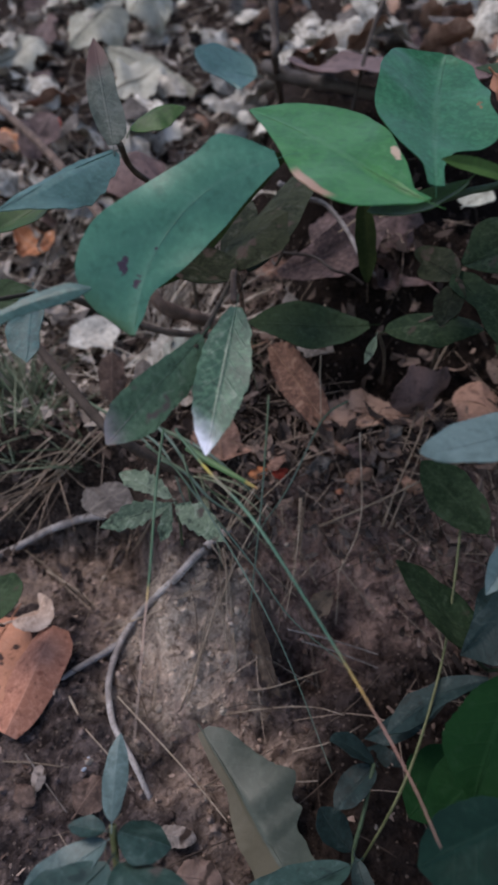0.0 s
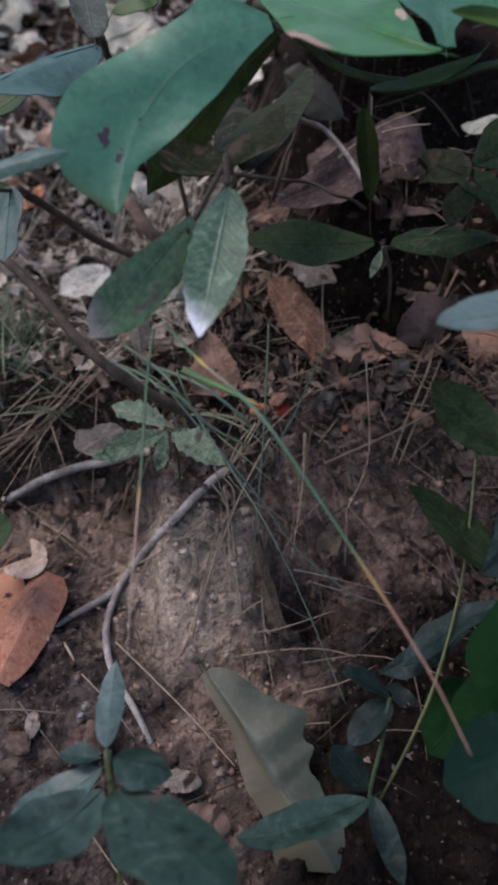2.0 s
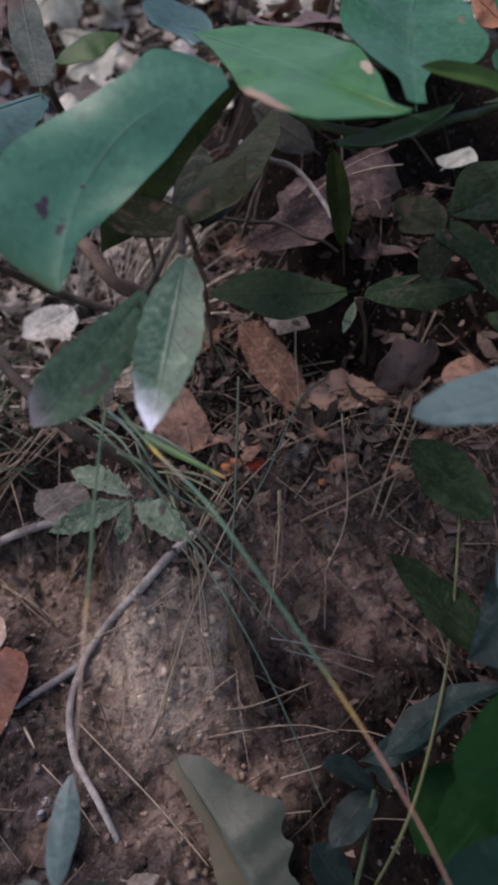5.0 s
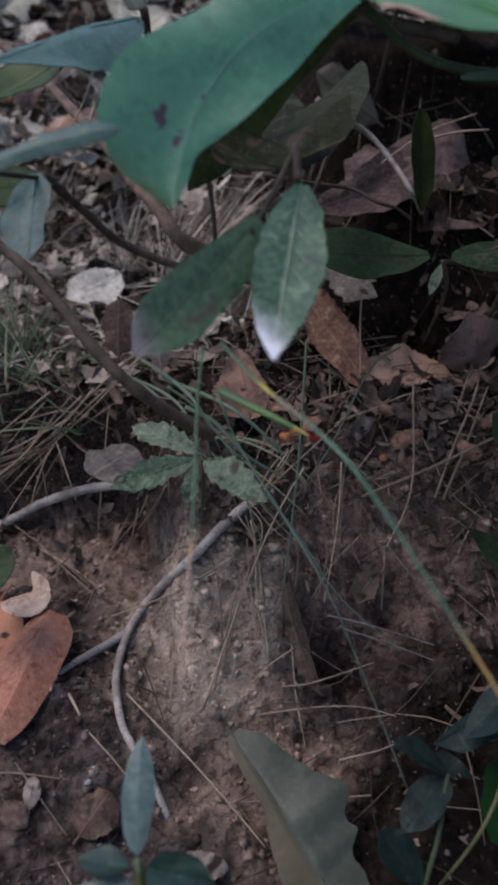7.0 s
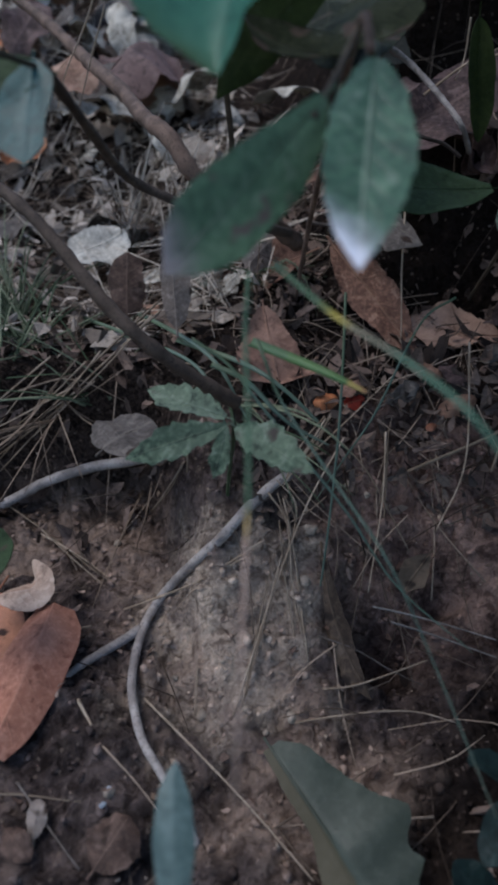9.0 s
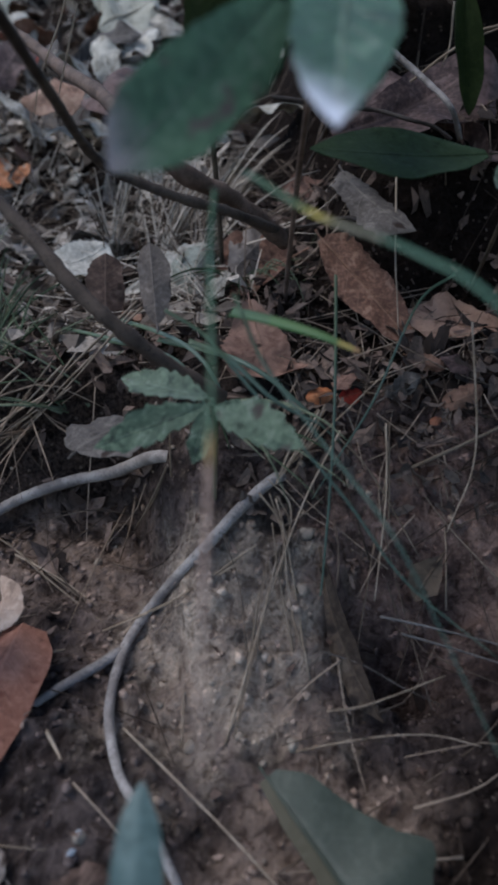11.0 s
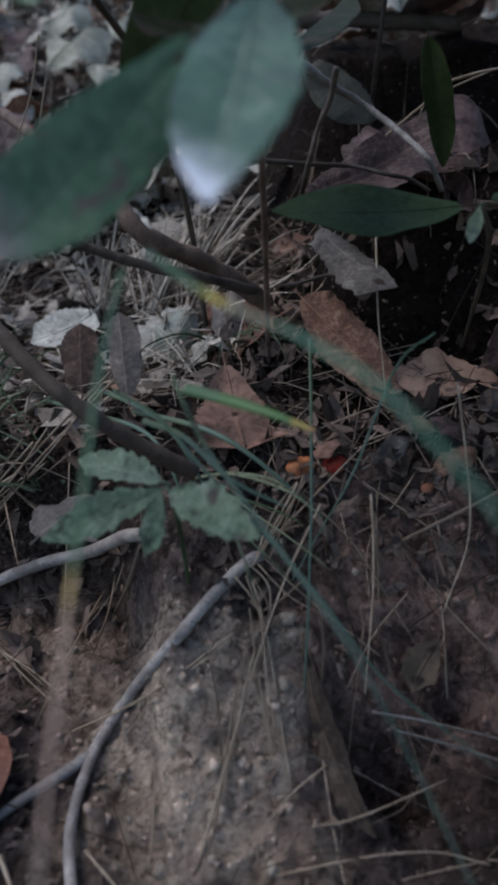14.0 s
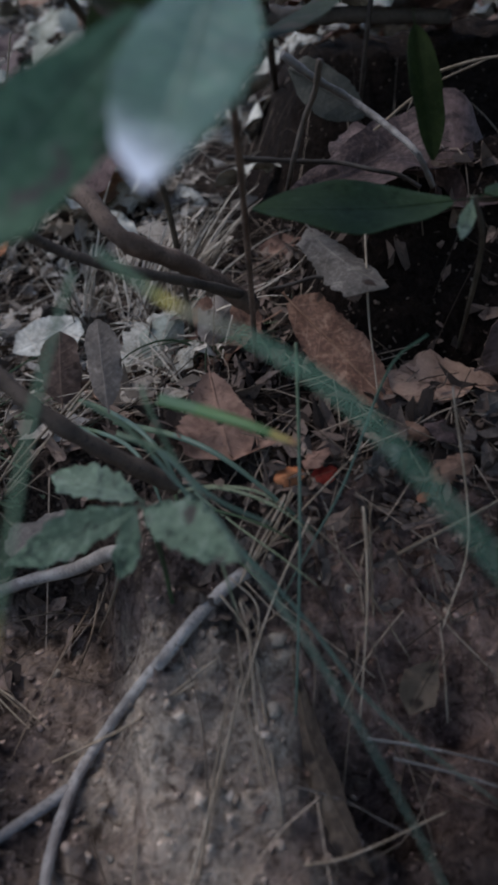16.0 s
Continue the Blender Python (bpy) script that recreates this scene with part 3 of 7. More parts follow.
def woody_stem(pts, radius, label, mat):
    o = Vector(pts[0])
    v, f, w = tube(pts, radius, radius * 0.7, 8 * len(pts), 9, 0.12, 7, o)
    ob = tagged(new("woody_stem", mesh_of("woody_stem", v, f, mat, w)), label, "stem")
    ob.location = o
    return ob


def straw(pts, radius, mat=None, label="dry tan pine needle lying on the soil"):
    o = Vector(pts[0])
    v, f, w = tube(pts, radius, radius * 0.6, 6 * len(pts), 5, 0.08, 3, o)
    ob = tagged(new("pine_needle", mesh_of("pine_needle", v, f, mat or STRAW, w)), label, "needle", "fallen needles")
    ob.location = o
    return ob


def ribbon(pts, width, n, taper=0.35, twist=0.0):
    """A creased blade of grass: three ridges across, thick at the keel."""
    line = spline(pts, n)
    o, verts, faces, uvs = line[0], [], [], []
    for k, c in enumerate(line):
        tang = (line[min(k + 1, n)] - line[max(k - 1, 0)]).normalized()
        face = Vector((0.1, -0.75, 0.65))
        lat = tang.cross(face).normalized()
        lat = Matrix.Rotation(twist * k / n, 3, tang) @ lat
        nor = lat.cross(tang)
        w = width / 2 * (1 - (1 - taper) * (k / n) ** 2)
        for a, h in ((-1, 0.25), (0, -0.1), (1, 0.25), (0, -0.4)):
            verts.append(c - o + lat * a * w + nor * h * w)
            uvs.append((k / n, 0.5 + a / 2))
    for k in range(n):
        for j in range(4):
            a, b = 4 * k + j, 4 * k + (j + 1) % 4
            faces.append((a, b, b + 4, a + 4))
    faces += [(0, 3, 2, 1), (4 * n, 4 * n + 1, 4 * n + 2, 4 * n + 3)]
    return verts, faces, uvs, o


def grass_blade(pts, width, mat, label):
    v, f, w, o = ribbon(pts, width, 10 * len(pts))
    ob = tagged(new("grass_blade", mesh_of("grass_blade", v, f, mat, w)), label, "grass blade")
    ob.location = o
    return ob


def lump(r, seed, rough=0.28, rings=5, sides=7):
    """An uneven rounded lump: vertices and faces."""
    rng = random.Random(seed)
    st = [rng.uniform(0.75, 1.25) for _ in range(3)]
    verts = [Vector((0, 0, -r * 0.8 * st[2]))]
    for i in range(1, rings):
        th = math.pi * i / rings
        for j in range(sides):
            a = 2 * math.pi * (j + 0.5 * (i % 2)) / sides
            k = r * (1 + rng.uniform(-rough, rough))
            verts.append(Vector((k * math.sin(th) * math.cos(a) * st[0], k * math.sin(th) * math.sin(a) * st[1], -k * math.cos(th) * 0.8 * st[2])))
    verts.append(Vector((0, 0, r * 0.8 * st[2])))
    faces = [(0, 1 + (j + 1) % sides, 1 + j) for j in range(sides)]
    for i in range(rings - 2):
        for j in range(sides):
            a, b = 1 + i * sides + j, 1 + i * sides + (j + 1) % sides
            faces.append((a, b, b + sides, a + sides))
    e, s0 = len(verts) - 1, 1 + (rings - 2) * sides
    faces += [(e, s0 + j, s0 + (j + 1) % sides) for j in range(sides)]
    return verts, faces


def pebble(at, r):
    v, f = lump(r, int(abs(at[0]) * 1e5), 0.3, 6, 9)
    ob = tagged(new("pebble", mesh_of("pebble", v, f, STONE)), "small pale pebble half sunk in the soil", "pebble", "pebbles in the soil")
    ob.location = (*at, surface(*at) + 0.1 * r)
    ob.rotation_euler = (0, 0, at[0] * 500)
    return ob


def scrap(at, mat, size=1.0, label="small bright orange-red scrap of leaf on the soil"):
    x, y, z = at
    v, f, uvs, _, B = leaf_shape((x - 0.003 * size, y, z), (x + 0.004 * size, y + 0.002 * size, z + 0.001), (x, y + 0.002 * size, z + 0.002 * size), (x + 0.001 * size, y - 0.002 * size, z - 0.001 * size), fold=0.5, wave=0.2, nu=10, nv=3, seed=int(abs(x) * 1e4))
    ob = tagged(new("leaf_scrap", mesh_of("leaf_scrap", v, f, mat, uvs)), label, "leaf scrap")
    ob.location = B
    return ob


class Heap:
    """Many small pieces gathered into one mesh."""

    def __init__(self):
        self.v, self.f = [], []

    def add(self, verts, faces, m=None):
        n = len(self.v)
        self.v += [m @ p if m else p for p in verts]
        self.f += [tuple(i + n for i in q_) for q_ in faces]

    def done(self, name, mat, label, category, soft=True):
        return tagged(new(name, mesh_of(name, self.v, self.f, mat, None, soft)), label, category, kind="stuff")


# ---- the ground: one sheet, fine where the bank is and coarse far off
def axis(lo, hi, step, far):
    inner = list(np.arange(lo, hi, step))
    out, d, a = [], step * 1.3, hi
    while a < far:
        out.append(a)
        d *= 1.22
        a += d
    back, d, a = [], step * 1.3, lo - step
    while a > -far:
        back.append(a)
        d *= 1.22
        a -= d
    return back[::-1] + inner + out


def make_ground():
    xs, ys = axis(-0.22, 0.2, 0.0017, 60), axis(0.06, 0.5, 0.0017, 90)
    verts = []
    for y in ys:
        for x in xs:
            verts.append((x, y, surface(x, y)))
    n = len(xs)
    faces = [(j * n + i, j * n + i + 1, (j + 1) * n + i + 1, (j + 1) * n + i) for j in range(len(ys) - 1) for i in range(n - 1)]
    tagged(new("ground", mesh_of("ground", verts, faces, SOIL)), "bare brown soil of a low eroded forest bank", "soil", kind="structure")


make_ground()


# ---- what covers the ground: crumbs, grit, needles and leaf scraps
def cover(x, y):
    """How much litter lies at a place: little on the bare bank, much behind it."""
    bare = ss(0.34, 0.27, y + 0.01 * ss(-0.05, -0.12, x) + 0.03 * ss(0.04, 0.1, x)) * ss(-0.22, -0.16, x) * ss(0.13, 0.07, x)
    return 1 - 0.93 * bare


def spots(count, rng, box, keep):
    done = 0
    while done < count:
        x, y = rng.uniform(box[0], box[1]), rng.uniform(box[2], box[3])
        if rng.random() < keep(x, y):
            done += 1
            yield x, y


def lay(x, y, lift, rng, tilt=0.4):
    """A pose on the ground, turned at random and leaning a little off the slope."""
    n = (ground_normal(x, y) + Vector((rng.uniform(-tilt, tilt), rng.uniform(-tilt, tilt), 0))).normalized()
    return Matrix.Translation((x, y, surface(x, y) + lift)) @ n.to_track_quat("Z", "Y").to_matrix().to_4x4() @ Matrix.Rotation(rng.uniform(0, 6.28), 4, "Z")


def scatter_crumbs():
    rng = random.Random(11)
    shapes = [lump(1, s, 0.6, 4, 5) for s in range(14)]
    for name, mat, count, lo, hi, label, box in (
        ("soil_crumbs", CRUMB, 9000, 0.0004, 0.0022, "brown crumbs of loose soil", (-0.24, 0.24, 0.06, 0.42)),
        ("pale_grit", GRIT, 300, 0.0004, 0.0016, "pale sandy grit in the soil", (-0.2, 0.16, 0.08, 0.34)),
    ):
        heap = Heap()
        for x, y in spots(count, rng, box, lambda x, y: 1.0):
            r = lo + (hi - lo) * rng.random() ** 5
            heap.add(*rng.choice(shapes), lay(x, y, -0.15 * r, rng) @ Matrix.Scale(r, 4))
        heap.done(name, mat, label, "soil")


def scatter_needles():
    rng = random.Random(12)
    for name, mat, count, box, keep in (
        ("fallen_needles", NEEDLES, 1350, (-0.4, 0.3, 0.1, 0.6), lambda x, y: (0.10 + 0.9 * cover(x, y)) * (1 - 0.85 * ss(0.0, 0.04, x) * ss(0.34, 0.37, y)) * (1 - 0.6 * ss(-0.05, -0.08, x) * ss(0.37, 0.35, y))),
        ("fallen_needles", NEEDLES, 1900, (-0.7, 0.6, 0.42, 1.5), lambda x, y: 1.0 if x < 0.02 else 0.15),
        ("pale_fallen_needles", PALE_NEEDLES, 400, (-0.32, 0.03, 0.37, 0.75), lambda x, y: ss(0.0, -0.04, x)),
        ("pale_fallen_needles", PALE_NEEDLES, 450, (-0.6, 0.03, 0.7, 1.3), lambda x, y: ss(0.03, -0.02, x)),
        ("fallen_needles", NEEDLES, 50, (-0.02, 0.12, 0.26, 0.33), lambda x, y: 1.0),
    ):
        heap = Heap()
        for x, y in spots(count, rng, box, keep):
            a, ln = rng.uniform(0, 6.28), rng.uniform(0.02, 0.075) * (1.35 if mat is PALE_NEEDLES else 1)
            bend = rng.gauss(0, 0.06) * ln
            d, s_ = Vector((math.cos(a), math.sin(a), 0)), Vector((-math.sin(a), math.cos(a), 0))
            lift0, lift1 = rng.uniform(0.001, 0.006), rng.uniform(0.001, 0.016) * (0.4 + 0.6 * cover(x, y))
            pts = []
            for k in range(3):
                q_ = Vector((x, y, 0)) + d * (k / 2 - 0.5) * ln + s_ * (bend if k == 1 else 0)
                pts.append(Vector((q_.x, q_.y, 0.5 * ground_height(q_.x, q_.y) + 0.5 * surface(q_.x, q_.y) + lift0 + (lift1 - lift0) * k / 2)))
            if mat is PALE_NEEDLES:
                pts = [p_ + Vector((0, 0, 0.013 * rng.random())) for p_ in pts]
            v, f, _ = tube(pts, rng.uniform(0.00026, 0.0005) * (1.25 if mat is PALE_NEEDLES else 1), 0.00022, 5, 4)
            heap.add(v, f)
        heap.done(name, mat, "dry tan pine needles strewn over the litter", "needles")


def scatter_scraps():
    rng = random.Random(13)
    shapes = []
    for s in range(24):
        n, long_, bend = rng.choice((5, 6, 7)), rng.uniform(0.15, 0.6), rng.uniform(-1.1, 1.1)
        ring = [(math.cos(2 * math.pi * (k + rng.uniform(-0.3, 0.3)) / n) * rng.uniform(0.5, 1.0), long_ * math.sin(2 * math.pi * k / n) * rng.uniform(0.5, 1.0)) for k in range(n)]
        top = [Vector((x, y, bend * x * x + 0.35 * bend * y + rng.uniform(-0.06, 0.06))) for x, y in ring] + [Vector((0, 0, rng.uniform(-0.08, 0.1)))]
        low = [p_ - Vector((0, 0, 0.016)) for p_ in top]
        f = [(k, (k + 1) % n, n) for k in range(n)] + [(n + 1 + (k + 1) % n, n + 1 + k, 2 * n + 1) for k in range(n)] + [((k + 1) % n, k, n + 1 + k, n + 1 + (k + 1) % n) for k in range(n)]
        shapes.append((top + low, f))
    for count, lo, hi, box, keep, mat, label in (
        (4200, 0.0016, 0.013, (-0.35, 0.25, 0.12, 0.55), lambda x, y: max(0.006, 0.03 * ss(0.17, 0.13, y), 1.08 * cover(x, y) - 0.08) * (1 - 0.6 * ss(0.0, 0.04, x) * ss(0.36, 0.39, y)) * (0.5 + 0.5 * ss(-0.05, 0.0, x)), SCRAPS, "broken dark brown scraps of dry leaves"),
        (420, 0.0008, 0.0042, (-0.2, 0.14, 0.1, 0.33), lambda x, y: 1.0 if x < 0.03 else 0.4, BITS, "small bits of leaf on the soil"),
        (1000, 0.004, 0.019, (-0.35, 0.03, 0.36, 0.7), lambda x, y: ss(0.0, -0.04, x), PALE_SCRAPS, "broken pale scraps of dry leaves"),
        (2500, 0.005, 0.022, (-0.7, 0.03, 0.5, 1.6), lambda x, y: ss(0.03, -0.06, x), PALE_SCRAPS, "broken pale scraps of dry leaves"),
        (1700, 0.006, 0.018, (-0.1, 0.7, 0.42, 1.9), lambda x, y: 1.0 if y > 0.82 else 0.12, SCRAPS, "broken dark brown scraps of dry leaves"),
        (260, 0.003, 0.010, (-0.03, 0.12, 0.262, 0.335), lambda x, y: 1.0, CHIPS, "small brown bits of leaf along the bank"),
    ):
        heap = Heap()
        for x, y in spots(count, rng, box, keep):
            r = lo + (hi - lo) * rng.random() ** 1.6
            heap.add(*rng.choice(shapes), lay(x, y, rng.uniform(0.001, 0.016 if mat is PALE_SCRAPS and lo > 0.002 else 0.007) * min(1, hi / 0.008), rng, 0.9) @ Matrix.Scale(r, 4))
        heap.done("leaf_scraps", mat, label, "leaf litter", False)


def scatter_leaves():
    """Whole fallen leaves in the litter, each a thing of its own."""
    rng = random.Random(14)
    kinds = [(PALE, "pale grey dry leaf in the litter"), (PALE, "bleached grey dry leaf in the litter"), (TAN, "tan dry leaf in the litter"), (MAUVE, "purplish-brown dry leaf in the litter"), (BROWN, "brown dry leaf in the litter"), (GREY, "grey-brown dry leaf in the litter"), (RUST, "rust-brown dry leaf in the litter")]
    models = []
    for k, (mat, label) in enumerate(kinds):
        ln, w = rng.uniform(0.045, 0.075), rng.uniform(0.013, 0.024)
        ob = dead_leaf((0, -ln / 2, 0.004), (0, ln / 2, 0.006), (-w, 0, 0.011), (w, 0, 0.013), mat, label, fold=rng.uniform(-0.5, 0.6), wave=0.25, p=rng.uniform(0.4, 0.7), q=rng.uniform(0.4, 0.8), seed=200 + k, nu=16, nv=3, teeth=rng.choice((0, 5, 7)), tooth=0.12)
        ob["group"] = "leaves of the litter"
        models.append(ob)
    first = set()
    for n, (x, y) in enumerate(spots(290, rng, (-0.75, 0.6, 0.36, 1.7), lambda x, y: (0.12 if x > 0.01 and y < 0.66 else 0.3 if y < 0.42 else 0.9) * cover(x, y) * (1.0 if y < 0.6 else 0.45))):
        ob = models[rng.choice((0, 0, 1, 1, 1, 2, 2, 3, 5)) if x < -0.01 or y > 0.7 else rng.choice((3, 3, 4, 4, 5, 6))]
        m = lay(x, y, 0.003 + 0.014 * rng.random(), rng, 0.8) @ Matrix.Scale(rng.uniform(0.55, 1.0), 4)
        if ob in first:
            copy_thing(ob, m)
        else:
            first.add(ob)
            ob.matrix_basis = m
    for k, ob in enumerate(models):
        heap = Heap()
        vs, fs = [v.co.copy() for v in ob.data.vertices], [tuple(p_.vertices) for p_ in ob.data.polygons]
        many = (230, 230, 110, 70, 40, 110, 30)[k]
        for x, y in spots(many, rng, (-0.8, 0.7, 0.42, 1.9), lambda x, y: 0.03 if x > -0.01 and y < 0.68 else 0.4 if y < 0.6 else 1.0):
            heap.add(vs, fs, lay(x, y, 0.002 + 0.018 * rng.random(), rng, 0.9))
        rest = heap.done("leaf_litter", kinds[k][0], "thick litter of dry leaves on the forest floor", "leaf litter")
        layer, uv = rest.data.uv_layers.new(name="UVMap"), [(d.uv.x, d.uv.y) for d in ob.data.uv_layers[0].data]
        layer.data.foreach_set("uv", np.tile(np.array(uv), (many, 1)).ravel())
        heap = Heap()
        for x, y in spots(190, rng, (-3, 3, -2.4, 3.6), lambda x, y: 0.0 if -0.8 < x < 0.7 and -0.35 < y < 1.9 else 1.0):
            heap.add(vs, fs, lay(x, y, 0.002 + 0.006 * rng.random(), rng, 0.6) @ Matrix.Scale(rng.uniform(1.0, 1.8), 4))
        rest = heap.done("leaf_litter", kinds[k][0], "thick litter of dry leaves on the forest floor", "leaf litter")
        layer = rest.data.uv_layers.new(name="UVMap")
        layer.data.foreach_set("uv", np.tile(np.array(uv), (190, 1)).ravel())


def tuft(at, n, mat, label, name, spread, length, lean, seed, width=0.0011, rises=(0.15, 0.8), stiff=0.0):
    rng = random.Random(seed)
    heap = Heap()
    o = Vector((*at, ground_height(*at)))
    for _ in range(n):
        a = rng.gauss(lean, spread)
        ln = length * rng.uniform(0.5, 1.15)
        d = Vector((math.cos(a), math.sin(a), 0))
        rise = rng.uniform(*rises)
        st = o + Vector((rng.uniform(-0.008, 0.008), rng.uniform(-0.008, 0.008), 0.0))
        pts = [st, st + d * ln * 0.4 + Vector((0, 0, ln * rise * 0.5)), st + d * ln * 0.8 + Vector((0, 0, ln * rise * (0.45 + 0.4 * stiff))), st + d * ln * 1.05 + Vector((0, 0, ln * rise * (0.1 + 0.9 * stiff)))]
        pts = [Vector((p_.x, p_.y, max(p_.z, ground_height(p_.x, p_.y) + 0.001))) for p_ in pts]
        v, f, _, q_ = ribbon(pts, width * rng.uniform(0.6, 1.3), 9, 0.2, rng.uniform(-1, 1))
        heap.add([p_ + q_ for p_ in v], f)
    return heap.done(name, mat, label, "grass")


# dead leaves on and above the bank
dead_leaf((-0.0226, 0.3469, 0.1660), (-0.0154, 0.3086, 0.1467), (-0.0382, 0.3235, 0.1575), (0.0003, 0.3319, 0.1551), RUST, "reddish-brown dry leaf lying on the bank's edge", fold=0.25, wave=0.16, ragged=0.1, nu=44, wl=(0.07, 0.23, 0.38, 0.52, 0.62, 0.72, 0.82, 0.90, 0.98, 0.94, 0.85, 0.63, 0.00), wr=(0.07, 0.22, 0.38, 0.43, 0.47, 0.50, 0.54, 0.60, 0.66, 0.74, 0.87, 1.00, 0.00), seed=1)
dead_leaf((0.0145, 0.3886, 0.1790), (0.0545, 0.3356, 0.1452), (0.0225, 0.3562, 0.1571), (0.0472, 0.3683, 0.1674), BROWN, "long curled brown leaf with a tan underside", fold=0.2, wave=0.14, teeth=12, tooth=0.05, wl=(0.15, 0.37, 0.58, 0.73, 0.83, 0.88, 0.86, 0.83, 0.77, 0.68, 0.59, 0.33, 0.00), wr=(0.15, 0.84, 0.92, 1.00, 0.97, 0.91, 0.86, 0.77, 0.66, 0.55, 0.37, 0.19, 0.00), seed=2)
dead_leaf((0.1030, 0.3582, 0.1429), (0.0485, 0.3509, 0.1525), (0.0776, 0.3671, 0.1543), (0.0708, 0.3395, 0.1480), TAN, "tan dry leaf with a ragged edge", fold=0.2, wave=0.18, p=0.80, q=0.60, seed=3, teeth=9, tooth=0.12)
dead_leaf((0.1634, 0.3444, 0.1465), (0.1357, 0.3625, 0.1509), (0.1548, 0.3790, 0.1563), (0.1466, 0.3368, 0.1442), RUST, "rust-brown curled leaf among needles", fold=-0.3, wave=0.15, p=0.60, q=0.70, seed=4)
dead_leaf((0.1950, 0.6000, 0.2990), (0.0300, 0.5600, 0.3160), (0.1150, 0.5150, 0.3100), (0.1150, 0.6500, 0.3000), MAUVE, "broad brown leaf roofing a dark hollow", fold=-0.1, wave=0.12, wl=(0.3, 0.7, 0.9, 0.75, 1.0, 0.85, 0.95, 0.6, 0.1), wr=(0.3, 0.8, 1.0, 1.0, 0.9, 1.0, 0.8, 0.5, 0.1), seed=30, ragged=0.12, nu=48)
dead_leaf((0.1172, 0.3599, 0.3479), (0.1290, 0.3486, 0.3382), (0.1176, 0.3524, 0.3386), (0.1286, 0.3562, 0.3475), REDDISH, "orange-brown scrap of leaf behind a bitten leaf", fold=0.2, wave=0.15, wl=(0.08, 0.49, 0.73, 0.80, 0.86, 0.93, 1.00, 0.96, 0.85, 0.74, 0.63, 0.32, 0.00), wr=(0.08, 0.19, 0.31, 0.39, 0.41, 0.43, 0.45, 0.47, 0.49, 0.48, 0.39, 0.31, 0.00), seed=29, nu=16, nv=3)
dead_leaf((0.0269, 0.4147, 0.2039), (0.0540, 0.3632, 0.1902), (0.0194, 0.3783, 0.1952), (0.0516, 0.3946, 0.1980), GREY, "grey-tan toothed dry leaf with a pointed tip", fold=-0.1, wave=0.1, ragged=0.1, teeth=9, tooth=0.22, wl=(0.10, 0.23, 0.38, 0.53, 0.61, 0.62, 0.64, 0.67, 0.70, 0.74, 0.79, 0.85, 0.90, 0.95, 1.00, 0.57, 0.00), wr=(0.10, 0.18, 0.26, 0.33, 0.39, 0.45, 0.50, 0.54, 0.57, 0.56, 0.52, 0.47, 0.41, 0.33, 0.25, 0.15, 0.00), seed=5)
dead_leaf((0.0193, 0.4038, 0.2224), (0.0948, 0.4461, 0.2435), (0.0442, 0.4433, 0.2422), (0.0699, 0.4066, 0.2238), MAUVE, "large purplish-brown leaf, arched and crumpled", fold=-0.25, wave=0.13, ragged=0.03, wl=(0.11, 0.21, 0.31, 0.38, 0.41, 0.45, 0.50, 0.56, 0.61, 0.59, 0.58, 0.44, 0.00), wr=(0.11, 0.35, 0.58, 0.79, 0.97, 1.00, 0.99, 0.97, 0.84, 0.70, 0.55, 0.32, 0.00), seed=6, nu=44)
dead_leaf((0.1234, 0.4229, 0.2066), (0.0729, 0.4363, 0.2224), (0.1115, 0.4964, 0.2334), (0.0922, 0.4123, 0.2091), MAUVE, "purplish-brown crumpled leaf in the shade", fold=0.3, wave=0.25, p=0.60, q=0.70, seed=7)
dead_leaf((-0.0735, 0.4163, 0.1378), (-0.0436, 0.4511, 0.1550), (-0.0660, 0.4489, 0.1522), (-0.0502, 0.4293, 0.1390), PALE, "pale greenish-grey dry leaf among needles", fold=0.2, wave=0.1, p=0.75, q=0.8, seed=8, teeth=5, tooth=0.3)
dead_leaf((-0.0592, 0.4209, 0.1377), (-0.0419, 0.4414, 0.1574), (-0.0623, 0.4350, 0.1538), (-0.0388, 0.4273, 0.1412), PALE_GREEN, "pale greenish-grey dry leaf beside a stem", fold=0.2, wave=0.1, wl=(0.07, 0.34, 0.60, 0.77, 0.91, 1.00, 0.94, 0.89, 0.83, 0.75, 0.59, 0.38, 0.00), wr=(0.07, 0.44, 0.59, 0.73, 0.78, 0.75, 0.71, 0.68, 0.60, 0.52, 0.43, 0.26, 0.00), seed=9)
dead_leaf((-0.0321, 0.4194, 0.1473), (-0.0087, 0.4377, 0.1658), (-0.0298, 0.4337, 0.1634), (-0.0110, 0.4234, 0.1497), DRAB, "lilac-grey dry leaf beside a stem", fold=0.2, wave=0.1, wl=(0.08, 0.26, 0.44, 0.61, 0.75, 0.90, 1.00, 0.96, 0.92, 0.88, 0.73, 0.52, 0.00), wr=(0.08, 0.43, 0.54, 0.64, 0.73, 0.77, 0.81, 0.85, 0.74, 0.63, 0.52, 0.27, 0.00), seed=433)
